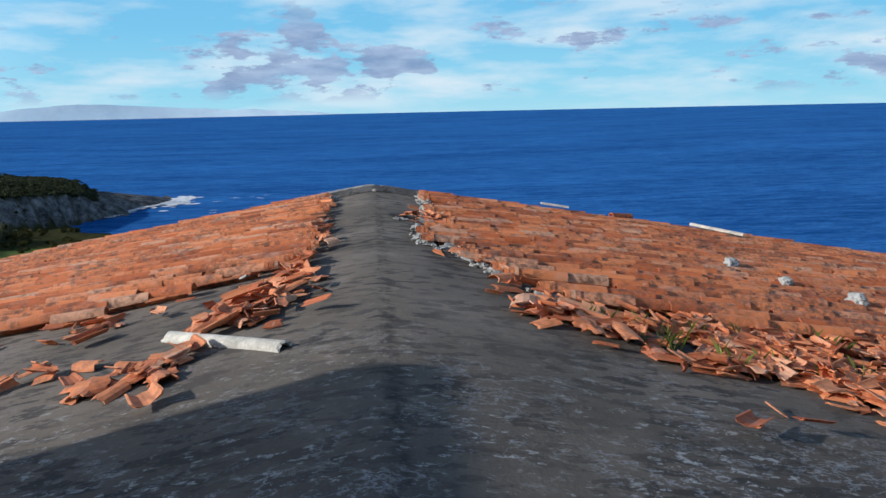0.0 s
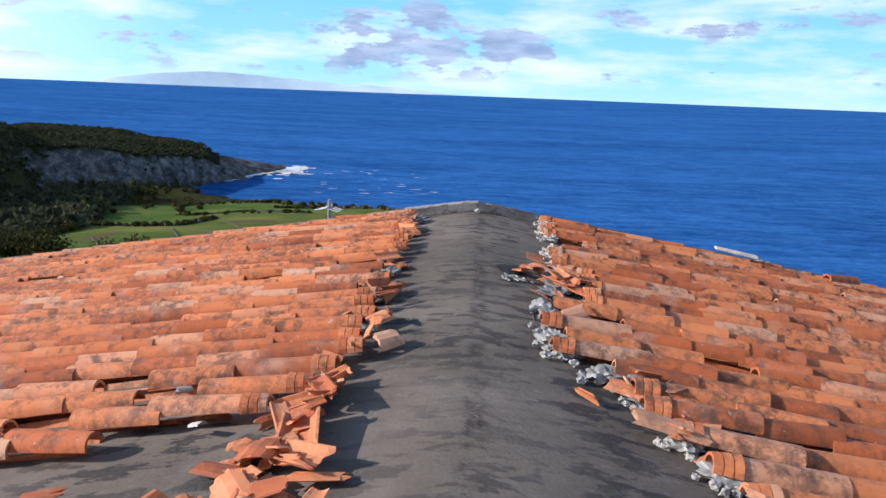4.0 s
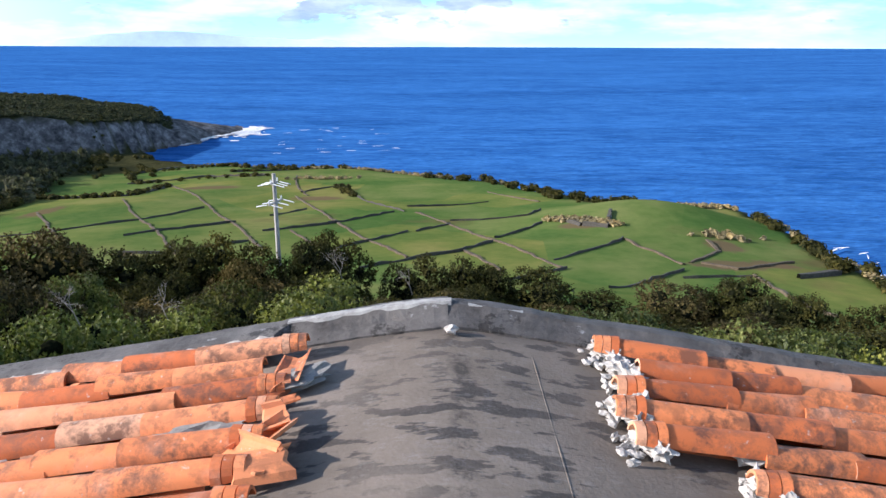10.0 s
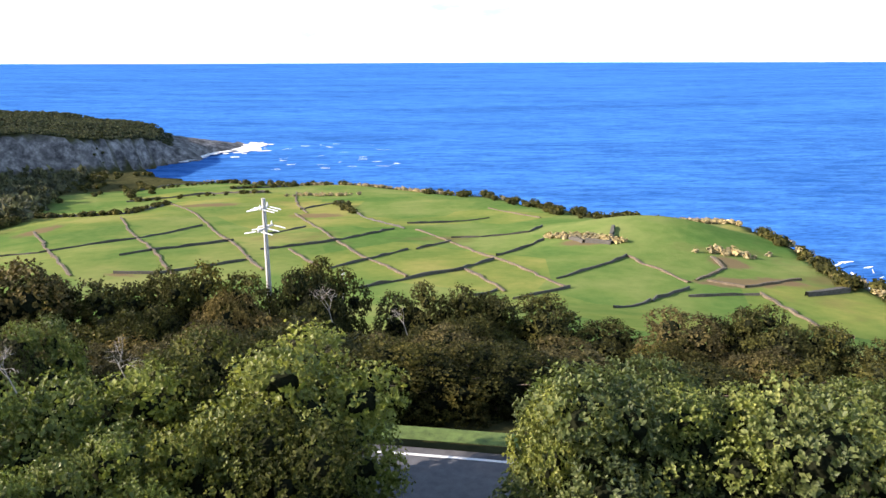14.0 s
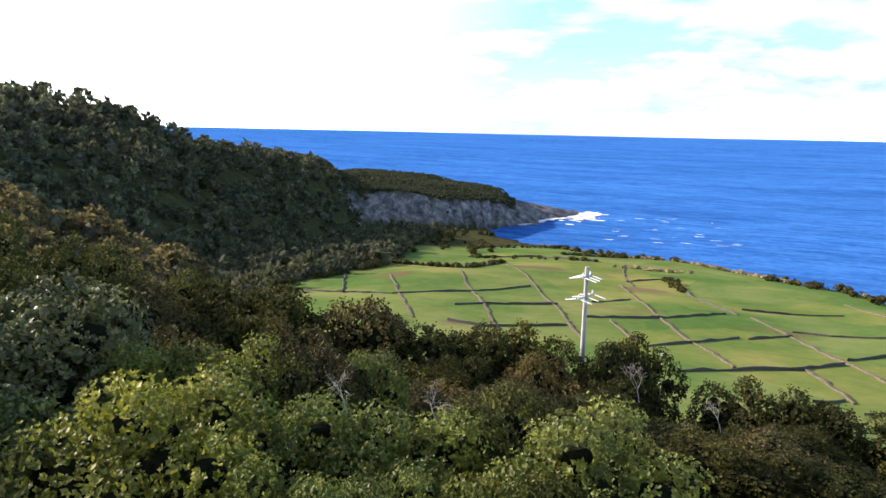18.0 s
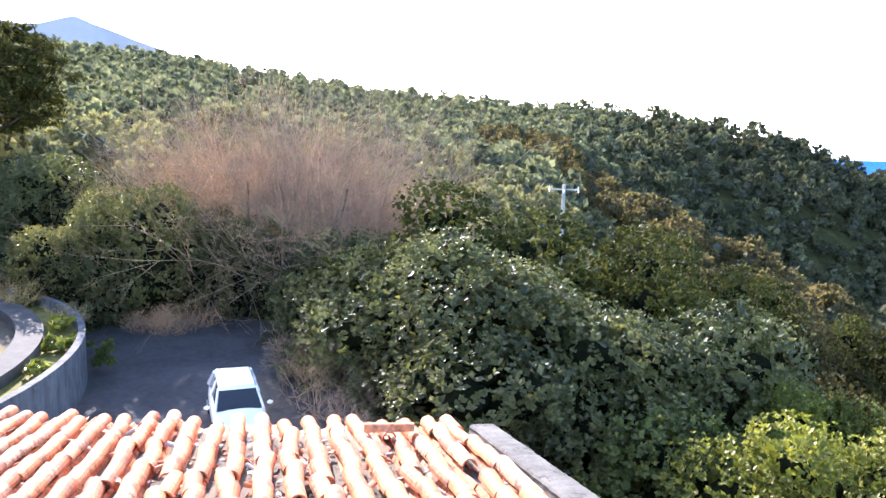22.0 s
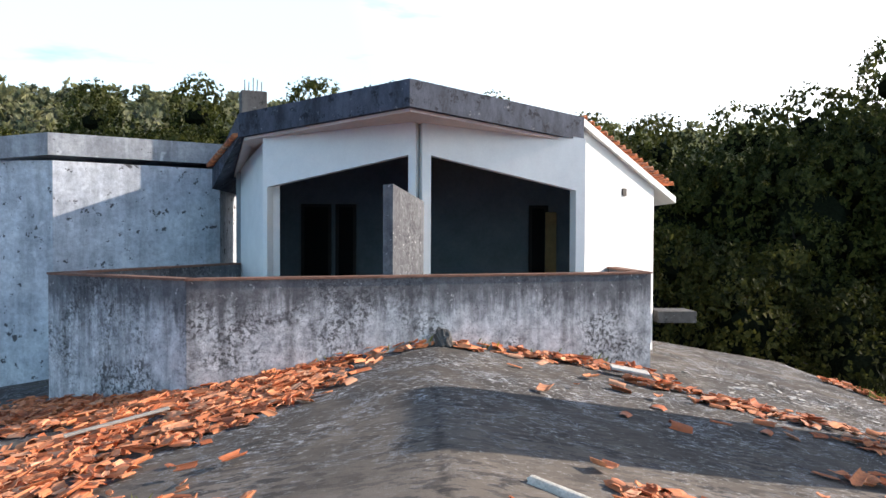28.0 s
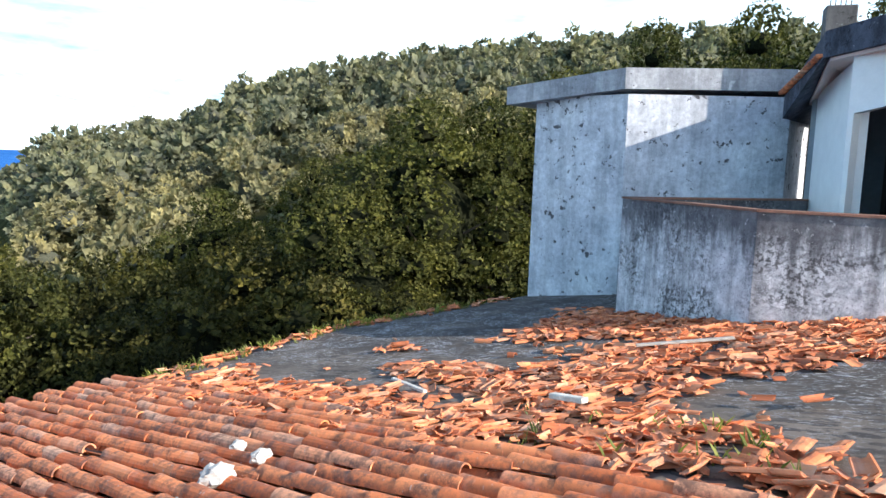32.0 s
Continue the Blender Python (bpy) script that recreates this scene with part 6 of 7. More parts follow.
def utility_pole(x, y, top, h, yaw, s=1.0, arms=((0.55, 1.0), (1.75, 1.9))):
    t = empty("utility_pole", x, y, top - h, yaw)
    part("pole", tube([(0, 0, 0), (0, 0, h)], [0.19 * s, 0.12 * s], 8), M_POLE, t)
    for dz, w in arms:
        arm = part("crossarm", box(0, 0, h - dz, 2 * w * 0.5 * s, 0.10 * s, 0.10 * s), M_POLE, t)
        for k in range(3):
            px = (k - 1) * w * 0.46 * s
            bm = join_bm([tube([(px, 0.0, h - dz + 0.05), (px, 0.0, h - dz + 0.24 * s)], [0.045 * s, 0.035 * s], 7), tube([(px, -0.15, h - dz - 0.02), (px, -0.85 * s, h - dz - 0.16)], [0.034 * s, 0.034 * s], 7), tube([(px, 0.15, h - dz - 0.02), (px, 0.85 * s, h - dz - 0.16)], [0.034 * s, 0.034 * s], 7)])
            part("insulator", bm, M_INSUL, arm, "pale glass insulator")
    return tagged(t, "grey concrete utility pole with crossarms and pale insulators", "utility pole")


def pole_at(yaw, r, up, h, turn, s=1.0, **kw):
    x, y = -r * math.sin(radians(yaw)), 11.0 + r * math.cos(radians(yaw))
    top = 1.65 + r * math.tan(radians(up))
    utility_pole(x, y, top, max(h, top - float(land_z(x, y)) + 0.3), turn, s, **kw)


pole_at(14.1, 42.0, -10.25, 8.0, 78)
pole_at(66.7, 52.0, -2.6, 8.0, 66, arms=((0.35, 2.2),))
pole_at(-129.3, 75.0, -2.9, 5.0, 40)
pole_at(-131.7, 150.0, 5.9, 9.0, 40)
pole_at(8.3, 100.0, -16.2, 3.0, 25, 0.5)


# ---- coast road below ----
def road():
    pts = []
    for i in range(60):
        u = -48 + i * 1.8
        pts.append((u, 29.6 - 0.16 * u - 0.0035 * u * u))
    def strip(o0, o1, dz, name, material, label, dash=False):
        bm = bmesh.new()
        row = []
        for i, (x, y) in enumerate(pts):
            a, b = pts[max(i - 1, 0)], pts[min(i + 1, len(pts) - 1)]
            d = Vector((b[0] - a[0], b[1] - a[1])).normalized()
            n = Vector((-d.y, d.x))
            z = ROAD_Z + dz
            row.append([bm.verts.new((x + n.x * o, y + n.y * o, z)) for o in (o0, o1)])
        for a, b in zip(row, row[1:]):
            bm.faces.new((a[0], b[0], b[1], a[1]))
        got = bmesh.ops.extrude_face_region(bm, geom=list(bm.faces))
        bmesh.ops.translate(bm, vec=(0, 0, -0.5 if dz == 0 else -0.012), verts=[v for v in got["geom"] if isinstance(v, bmesh.types.BMVert)])
        bmesh.ops.recalc_face_normals(bm, faces=bm.faces)
        tagged(mesh_ob(name, bm, material), label, "road", kind="structure")
    strip(-3.2, 2.75, 0.0, "road", M_TAR, "narrow asphalt coast road below the house")
    strip(2.25, 2.37, 0.008, "road_line", M_LINE, "white painted edge line")
    strip(-0.6, -0.48, 0.008, "road_line", M_LINE, "white painted line")
    strip(2.75, 3.6, 0.3, "verge", M_VERGE, "grassy roadside bank")


ROAD_Z = -10.7
road()


# ---- walls of the pasture ----
def stone_walls():
    rng = random.Random(4)
    parent = tagged(empty("pasture_walls", 0, 0, 0), "dark dry-stone walls dividing the green pasture", "stone wall", kind="structure")

    def inside(x, y):
        dx, dy = x, y - 6.0
        r, a = math.hypot(dx, dy), math.degrees(math.atan2(-dx, dy))
        return -62 < a < 40 and 88 < r < float(np.interp(a, COAST_YAW, COAST_R)) - 8 and r < 420

    def wall(pts, material, w0, h0):
        zs = land_z([a.x for a in pts], [a.y for a in pts])
        bm = bmesh.new()
        rings = []
        for i, (a, z) in enumerate(zip(pts, zs)):
            d = (pts[min(i + 1, len(pts) - 1)] - pts[max(i - 1, 0)]).normalized()
            nn = Vector((-d.y, d.x))
            w, h = w0 * rng.uniform(0.75, 1.3), h0 * rng.uniform(0.55, 1.35)
            o = rng.uniform(-0.2, 0.2)
            rings.append([bm.verts.new((a.x + nn.x * (k * w + o), a.y + nn.y * (k * w + o), float(z) + zz)) for k, zz in ((-1, -0.8), (-0.6, h), (0.6, h * rng.uniform(0.8, 1.0)), (1, -0.8))])
        for a, b in zip(rings, rings[1:]):
            for k in range(3):
                bm.faces.new((a[k], a[k + 1], b[k + 1], b[k]))
        bmesh.ops.recalc_face_normals(bm, faces=bm.faces)
        part("field_wall", bm, material, parent)

    def run(p, q, material, w0, h0, bow):
        n = max(3, int((q - p).length / 2.2))
        side = Vector((-(q - p).y, (q - p).x)).normalized()
        pts = [p.lerp(q, i / n) + side * (bow * math.sin(math.pi * i / n) + rng.uniform(-0.25, 0.25)) for i in range(n + 1)]
        pts = [a for a in pts if inside(a.x, a.y)]
        if len(pts) > 2:
            wall(pts, material, w0, h0)

    # plan corners of the dark stone walls, then of the brown earth banks
    stone = [
        [(-133, 172), (-111, 166), (-91, 167), (-78, 184), (-69, 211)], [(-105, 165), (-133, 208)], [(-68, 156), (-61, 164), (-50, 177)],
        [(-62, 140), (-54, 140), (-40, 152)], [(-40, 163), (-27, 174), (-13, 195)], [(-45, 191), (-38, 205)], [(-48, 247), (-38, 268)],
        [(-22, 141), (-15, 152), (-8, 165)], [(-14, 124), (2, 137), (10, 149)], [(-39, 270), (-26, 231), (-10, 196)], [(11, 154), (23, 169)],
        [(20, 130), (27, 138), (37, 149)], [(11, 116), (21, 124)], [(5, 118), (9, 122)], [(25, 109), (32, 116), (41, 124)],
        [(39, 119), (51, 121)], [(2, 181), (21, 182), (26, 191)], [(-10, 210), (14, 223)], [(-6, 165), (2, 176)],
    ]
    earth = [
        [(-104, 279), (-68, 213), (-41, 156), (-34, 142)], [(-98, 224), (-78, 188), (-50, 138)], [(-113, 203), (-96, 178), (-69, 138)], [(-48, 238), (-27, 180), (-6, 132)],
        [(-34, 164), (-24, 145)], [(-7, 194), (3, 172), (10, 152), (20, 124)], [(4, 139), (10, 121)], [(37, 149), (40, 138), (42, 128)], [(46, 130), (51, 126), (64, 134)],
        [(52, 122), (52, 110), (52, 96)], [(15, 241), (29, 219)], [(44, 130), (53, 141), (54, 150)], [(-60, 300), (-52, 262), (-44, 238)],
    ]
    hedge = [[(-137, 243), (-103, 239), (-104, 279)], [(-149, 347), (-140, 377), (-113, 386)], [(-130, 300), (-100, 310), (-72, 300)], [(-95, 330), (-70, 345)], [(59, 121), (68, 126)], [(25, 171), (31, 162), (36, 159), (39, 171)]]
    for lines, material, w0, h0 in ((stone, M_STONE, 0.2, 0.5), (earth, M_BANK, 0.42, 0.34), (hedge, M_STONE, 0.6, 0.8)):
        for line in lines:
            for p, q in zip(line, line[1:]):
                run(Vector(p), Vector(q), material, w0, h0, rng.uniform(-0.4, 0.4))


stone_walls()


def coast_scrub():
    """Reeds and low bushes along the cliff edge and the hedges."""
    rng = np.random.default_rng(14)
    for mat_, n, label, name, off, rr, leaf in ((M_REED, 1300, "beige cane brake along the cliff top", "reeds", (3, 9), (0.5, 1.15), 0.5), (M_LEAF_D, 520, "low dark scrub along the cliff top", "scrub", (-2, 18), (0.9, 2.2), 0.6)):
        c, r = [], []
        for _ in range(n):
            yaw = rng.uniform(-100, 22)
            if noise.noise((yaw * 0.12, 7 if name == "reeds" else 2, 0)) < -0.05:
                continue
            rad = float(np.interp(yaw, COAST_YAW, COAST_R)) - rng.uniform(*off)
            x, y = -rad * math.sin(radians(yaw)), 6 + rad * math.cos(radians(yaw))
            c.append((x, y))
            r.append(rng.uniform(*rr))
        for bx, by, sx, sy, k in ((-47, 290, 7, 1.5, 40), (59, 153, 3.5, 1.5, 24)) if name == "reeds" else ():
            for _ in range(k):
                c.append((bx + rng.normal() * sx, by + rng.normal() * sy))
                r.append(rng.uniform(0.6, 1.2))
        for p, q in (((-137, 243), (-103, 239)), ((-103, 239), (-104, 279)), ((-149, 347), (-113, 386)), ((-130, 300), (-72, 300)), ((-95, 330), (-70, 345)), ((-39, 268), (-28, 236))) if name == "scrub" else ():
            for _ in range(26):
                u = rng.random()
                c.append((p[0] + (q[0] - p[0]) * u + rng.normal(), p[1] + (q[1] - p[1]) * u + rng.normal()))
                r.append(rng.uniform(0.7, 1.6))
        for _ in range(150 if name == "scrub" else 0):
            yaw = rng.uniform(22, 42)
            rad = rng.uniform(330, 520)
            c.append((-rad * math.sin(radians(yaw)), 6 + rad * math.cos(radians(yaw))))
            r.append(rng.uniform(1.2, 2.6))
        for _ in range(1100 if name == "scrub" else 60):
            yaw = rng.uniform(25, 41)
            rad = float(np.interp(yaw, WOOD_YAW, WOOD_R)) * rng.uniform(0.97, 1.30)
            if noise.noise((yaw * 0.5, rad * 0.02, 5)) < -0.1:
                continue
            c.append((-rad * math.sin(radians(yaw)), 6 + rad * math.cos(radians(yaw))))
            r.append(rng.uniform(0.9, 2.2))
        for _ in range(90 if name == "reeds" else 0):
            u = rng.random()
            c.append((24 + 14 * u + rng.normal() * 0.7, 171.5 - 11 * u + rng.normal() * 1.2))
            r.append(rng.uniform(0.5, 1.0))
        xs, ys = np.array(c).T
        zs = land_z(xs, ys)
        cen = np.stack([xs, ys, zs + np.array(r) * 0.45], 1)
        q, f = leaf_cloud(rng, cen, r, 14, leaf)
        cv, cf = blob_core(rng, cen, r, 0.7)
        tagged(from_arrays(name, np.concatenate([q, cv]), f.tolist() + (cf + len(q)).tolist(), mat_), label, name, kind="stuff")
    # wood on the headland
    c, r = [], []
    for _ in range(5200):
        yaw, d = rng.uniform(20.5, 45), rng.uniform(17, 190)
        hr = float(np.interp(yaw, [14.9, 16.0, 20.4, 26, 40], [742, 715, 634, 560, 520]))
        rad = hr + d
        c.append((-rad * math.sin(radians(yaw)), 6 + rad * math.cos(radians(yaw))))
        r.append(rng.uniform(1.3, 2.7))
    xs, ys = np.array(c).T
    zs = land_z(xs, ys)
    ok = zs > -74
    cen = np.stack([xs, ys, zs + np.array(r) * 0.3], 1)[ok]
    r = np.array(r)[ok]
    q, f = leaf_cloud(rng, cen, r, 3.2, 0.9, 0.6)
    cv, cf = blob_core(rng, cen, r, 0.7, 0.5)
    tagged(from_arrays("woodland", np.concatenate([q, cv]), f.tolist() + (cf + len(q)).tolist(), M_LEAF_HEAD), "dark low wood on the far headland", "woodland", kind="stuff")


def surf():
    rng = np.random.default_rng(3)
    vs, fs = [], []

    def patch(x, y, l, w, a):
        o = len(vs)
        n = 9
        z = SEA_Z + 0.2 + 0.004 * len(fs)
        for k in range(n):
            t = k * math.tau / n
            rr = 0.7 + 0.4 * rng.random()
            px, py = math.cos(t) * l * rr, math.sin(t) * w * rr
            vs.append((x + px * math.cos(a) - py * math.sin(a), y + px * math.sin(a) + py * math.cos(a), z))
        fs.append(tuple(range(o, o + n)))

    def at(yaw, rad, l, w, a):
        patch(-rad * math.sin(radians(yaw)), 6 + rad * math.cos(radians(yaw)), l, w, a)

    # broken water round the point, a thin line under the cliff, a few white horses off shore
    for _ in range(170):
        yaw = 15.0 + rng.normal() * 0.55
        at(yaw, 728 + rng.normal() * 17 - (yaw - 15) * 22, rng.uniform(2, 6), rng.uniform(1.5, 5), rng.uniform(0, 0.6))
    for _ in range(150):
        yaw = rng.uniform(15.4, 20.0)
        at(yaw, float(np.interp(yaw, [14.9, 16.0, 20.4], [742, 715, 634])) - abs(rng.normal()) * 4, rng.uniform(2, 5), rng.uniform(1, 2.6), rng.uniform(0, 0.6))
    for _ in range(26):
        at(rng.uniform(3, 14), rng.uniform(560, 740), rng.uniform(2, 7), rng.uniform(0.4, 1.2), rng.uniform(-0.2, 0.4))
    for _ in range(90):
        at(rng.uniform(-38, -29), rng.uniform(210, 330), rng.uniform(1.5, 5), rng.uniform(0.2, 0.7), rng.uniform(-0.2, 1.2))
    tagged(from_arrays("surf", vs, fs, M_FOAM), "white surf round the headland", "surf", kind="stuff")


surf()


# ---- distance ----
# base colours of these ridges are paled: the haze of distance is painted in
def far_ridge(name, r, yaws, ups, base_up, colour, label, rough_up=0.25, seed=0):
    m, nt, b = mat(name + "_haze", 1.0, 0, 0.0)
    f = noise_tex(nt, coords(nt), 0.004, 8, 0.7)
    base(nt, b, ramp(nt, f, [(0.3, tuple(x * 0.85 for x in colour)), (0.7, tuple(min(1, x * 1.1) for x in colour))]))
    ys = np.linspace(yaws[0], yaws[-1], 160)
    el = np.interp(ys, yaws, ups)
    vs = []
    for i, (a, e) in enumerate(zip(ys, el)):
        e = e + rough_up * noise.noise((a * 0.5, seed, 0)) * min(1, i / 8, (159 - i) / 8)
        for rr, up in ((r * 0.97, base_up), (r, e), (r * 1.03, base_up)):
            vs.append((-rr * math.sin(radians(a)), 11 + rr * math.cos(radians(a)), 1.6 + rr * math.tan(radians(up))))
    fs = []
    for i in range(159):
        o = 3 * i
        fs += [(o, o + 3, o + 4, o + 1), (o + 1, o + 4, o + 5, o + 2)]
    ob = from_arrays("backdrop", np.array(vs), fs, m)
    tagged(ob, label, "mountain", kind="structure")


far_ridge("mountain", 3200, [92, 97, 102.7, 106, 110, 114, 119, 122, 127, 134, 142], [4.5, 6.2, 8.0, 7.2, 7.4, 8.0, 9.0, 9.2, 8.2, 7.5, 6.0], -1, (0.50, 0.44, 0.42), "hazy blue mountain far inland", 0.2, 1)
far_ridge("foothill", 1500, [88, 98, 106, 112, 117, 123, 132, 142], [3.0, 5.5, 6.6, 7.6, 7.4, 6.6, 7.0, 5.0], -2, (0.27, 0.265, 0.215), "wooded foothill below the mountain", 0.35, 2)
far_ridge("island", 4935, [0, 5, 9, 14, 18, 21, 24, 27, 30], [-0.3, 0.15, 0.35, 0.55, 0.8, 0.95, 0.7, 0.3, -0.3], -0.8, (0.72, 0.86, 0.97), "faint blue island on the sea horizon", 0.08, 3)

# ---- trees ----
def leaf_cloud(rng, centres, radii, per, size, squash=0.8):
    """Leaf cards round clump centres: arrays of verts and quads."""
    out = []
    for c, r in zip(centres, radii):
        n = max(6, int(per * r * r))
        d = rng.normal(size=(n, 3))
        d /= np.linalg.norm(d, axis=1)[:, None]
        d[:, 2] = np.where(d[:, 2] < -0.25, -d[:, 2], d[:, 2])
        rad = r * (0.66 + 0.34 * rng.random(n))
        p = c + d * rad[:, None] * np.array([1, 1, squash])
        nrm = d + rng.normal(scale=0.4, size=(n, 3)) + np.array([0, 0, 0.3])
        nrm /= np.linalg.norm(nrm, axis=1)[:, None]
        t = np.cross(nrm, rng.normal(size=(n, 3)))
        t /= np.linalg.norm(t, axis=1)[:, None] + 1e-9
        b = np.cross(nrm, t)
        s = size * (0.6 + 0.8 * rng.random(n))[:, None]
        w = s * 0.42
        out.append(np.stack([p - t * s, p - b * w + nrm * s * 0.08, p + t * s, p + b * w + nrm * s * 0.08], 1))
    q = np.concatenate(out).reshape(-1, 3)
    f = np.arange(len(q)).reshape(-1, 4)
    return q, f


def blob_core(rng, centres, radii, scale=0.74, squash=0.8, sub=1):
    bm = bmesh.new()
    bmesh.ops.create_icosphere(bm, subdivisions=sub, radius=1.0)
    bv = np.array([v.co[:] for v in bm.verts])
    bf = np.array([[v.index for v in f.verts] for f in bm.faces])
    bm.free()
    vs, fs, o = [], [], 0
    for c, r in zip(centres, radii):
        k = bv * (1 + 0.22 * rng.normal(size=(len(bv), 1))) * r * scale * np.array([1, 1, squash])
        vs.append(k + c)
        fs.append(bf + o)
        o += len(bv)
    return np.concatenate(vs), np.concatenate(fs)


def sprays(rng, pts, dirs, n, size):
    """Rosettes of n pointed leaves, each opening round its own direction: arrays of verts and quads."""
    m = len(pts)
    p = np.repeat(pts, n, 0)
    ax = np.repeat(dirs, n, 0)
    t = np.cross(ax, rng.normal(size=(m * n, 3)))
    t /= np.linalg.norm(t, axis=1)[:, None] + 1e-9
    way = ax * rng.uniform(0.35, 1.3, (m * n, 1)) + t + np.array([0, 0, 0.12])
    way /= np.linalg.norm(way, axis=1)[:, None]
    side = np.cross(way, ax)
    side /= np.linalg.norm(side, axis=1)[:, None] + 1e-9
    s = size * rng.uniform(0.65, 1.25, (m * n, 1))
    mid = p + way * s * 0.5 + ax * s * 0.06
    q = np.stack([p, mid + side * s * 0.28, p + way * s - ax * s * 0.05, mid - side * s * 0.28], 1).reshape(-1, 3)
    return q, np.arange(len(q)).reshape(-1, 4)


BALLS = {}
for sub in (1, 2):
    bm = bmesh.new()
    bmesh.ops.create_icosphere(bm, subdivisions=sub, radius=1.0)
    BALLS[sub] = (np.array([v.co[:] for v in bm.verts]), np.array([[v.index for v in f.verts] for f in bm.faces]))
    bm.free()


def spread_lobes(rng, n, rx, rz):
    """Lobe centres spaced out over the upper shell of a crown."""
    got = []
    while len(got) < n:
        d = rng.normal(size=(14, 3))
        d /= np.linalg.norm(d, axis=1)[:, None]
        d[:, 2] = np.where(d[:, 2] < -0.72, -d[:, 2], d[:, 2])
        if got:
            gap = np.linalg.norm(d[:, None] - np.array(got)[None], axis=2).min(1)
            got.append(d[gap.argmax()])
        else:
            got.append(d[0])
    return np.array(got) * np.array([rx, rx, rz]) * rng.uniform(0.72, 1.1, (n, 1))


def lobed_crown(seed, rx, rz, lobes, lobe_r, dens, per, leaf, sub=2):
    """A crown of rounded lobes: leaf quads, and core triangles coloured dark for inner shade."""
    rng = np.random.default_rng(seed)
    c = spread_lobes(rng, lobes, rx - lobe_r * 0.75, rz - lobe_r * 0.6)
    r = lobe_r * rng.uniform(0.72, 1.25, lobes)
    bv, bf = BALLS[sub]
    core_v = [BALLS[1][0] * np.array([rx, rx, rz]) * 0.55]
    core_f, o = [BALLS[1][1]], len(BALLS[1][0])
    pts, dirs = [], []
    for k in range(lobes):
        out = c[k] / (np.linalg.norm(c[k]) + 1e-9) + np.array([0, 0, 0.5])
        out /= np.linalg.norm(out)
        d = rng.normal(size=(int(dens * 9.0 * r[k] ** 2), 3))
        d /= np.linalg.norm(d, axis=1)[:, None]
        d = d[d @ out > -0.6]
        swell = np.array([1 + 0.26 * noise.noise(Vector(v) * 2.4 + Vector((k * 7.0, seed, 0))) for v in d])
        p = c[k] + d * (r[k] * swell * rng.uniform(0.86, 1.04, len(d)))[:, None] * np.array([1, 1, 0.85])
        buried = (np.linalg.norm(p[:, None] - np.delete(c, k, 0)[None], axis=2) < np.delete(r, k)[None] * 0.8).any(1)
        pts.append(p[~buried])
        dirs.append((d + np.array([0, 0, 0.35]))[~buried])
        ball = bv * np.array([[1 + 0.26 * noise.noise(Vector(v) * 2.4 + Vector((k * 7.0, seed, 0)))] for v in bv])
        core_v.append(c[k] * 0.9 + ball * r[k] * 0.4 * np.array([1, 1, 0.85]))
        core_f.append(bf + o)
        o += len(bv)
    dirs = np.concatenate(dirs)
    dirs /= np.linalg.norm(dirs, axis=1)[:, None]
    pts = np.concatenate(pts)
    q, f = sprays(rng, pts, dirs, per, leaf)
    deep = rng.random(len(pts)) < 0.6
    q2, f2 = sprays(rng, pts[deep] - dirs[deep] * lobe_r * 0.22, dirs[deep], max(3, per - 2), leaf * 2.0)
    f = np.concatenate([f, f2 + len(q)])
    q = np.concatenate([q, q2])
    return q, f, np.concatenate(core_v), np.concatenate(core_f)


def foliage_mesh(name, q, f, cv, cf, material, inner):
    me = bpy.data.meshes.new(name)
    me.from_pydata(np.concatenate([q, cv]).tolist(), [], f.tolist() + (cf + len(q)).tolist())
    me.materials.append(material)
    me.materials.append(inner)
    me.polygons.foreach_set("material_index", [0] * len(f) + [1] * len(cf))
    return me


def trunk_bm(rng, h, r0, limbs, spread):
    parts = [tube([(0, 0, -0.6), (0.05 * h * rng.normal(), 0.05 * h * rng.normal(), h * 0.5), (0.08 * h * rng.normal() * 0.5, 0.05 * h * rng.normal(), h)], [r0, r0 * 0.75, r0 * 0.45])]
    for k in range(limbs):
        a = k * math.tau / limbs + rng.random()
        z = h * (0.45 + 0.5 * rng.random())
        d = spread * (0.6 + 0.4 * rng.random())
        parts.append(tube([(0, 0, z), (math.cos(a) * d * 0.5, math.sin(a) * d * 0.5, z + d * 0.45), (math.cos(a) * d, math.sin(a) * d, z + d * 0.75)], [r0 * 0.45, r0 * 0.3, r0 * 0.1], 5))
    return join_bm(parts)


def make_tree(name, seed, h, rx, rz, lobes, lobe_r, dens, per, leaf, material, label, sub=1):
    """One tree at the origin: trunk foot at z 0, crown centre at height h."""
    rng = np.random.default_rng(seed + 500)
    t = empty(name)
    part("trunk", trunk_bm(rng, h, 0.05 * rx + 0.06, 5, rx * 0.75), M_BARK, t)
    ob = new("crown", foliage_mesh("crown", *lobed_crown(seed, rx, rz, lobes, lobe_r, dens, per, leaf, sub), material, M_CORE_SHADE))
    ob.parent = t
    ob.location = (0, 0, h)
    return tagged(t, label, "tree")


def polar(yaw, r, cx=0.2, cy=11.0):
    return cx - r * math.sin(radians(yaw)), cy + r * math.cos(radians(yaw))


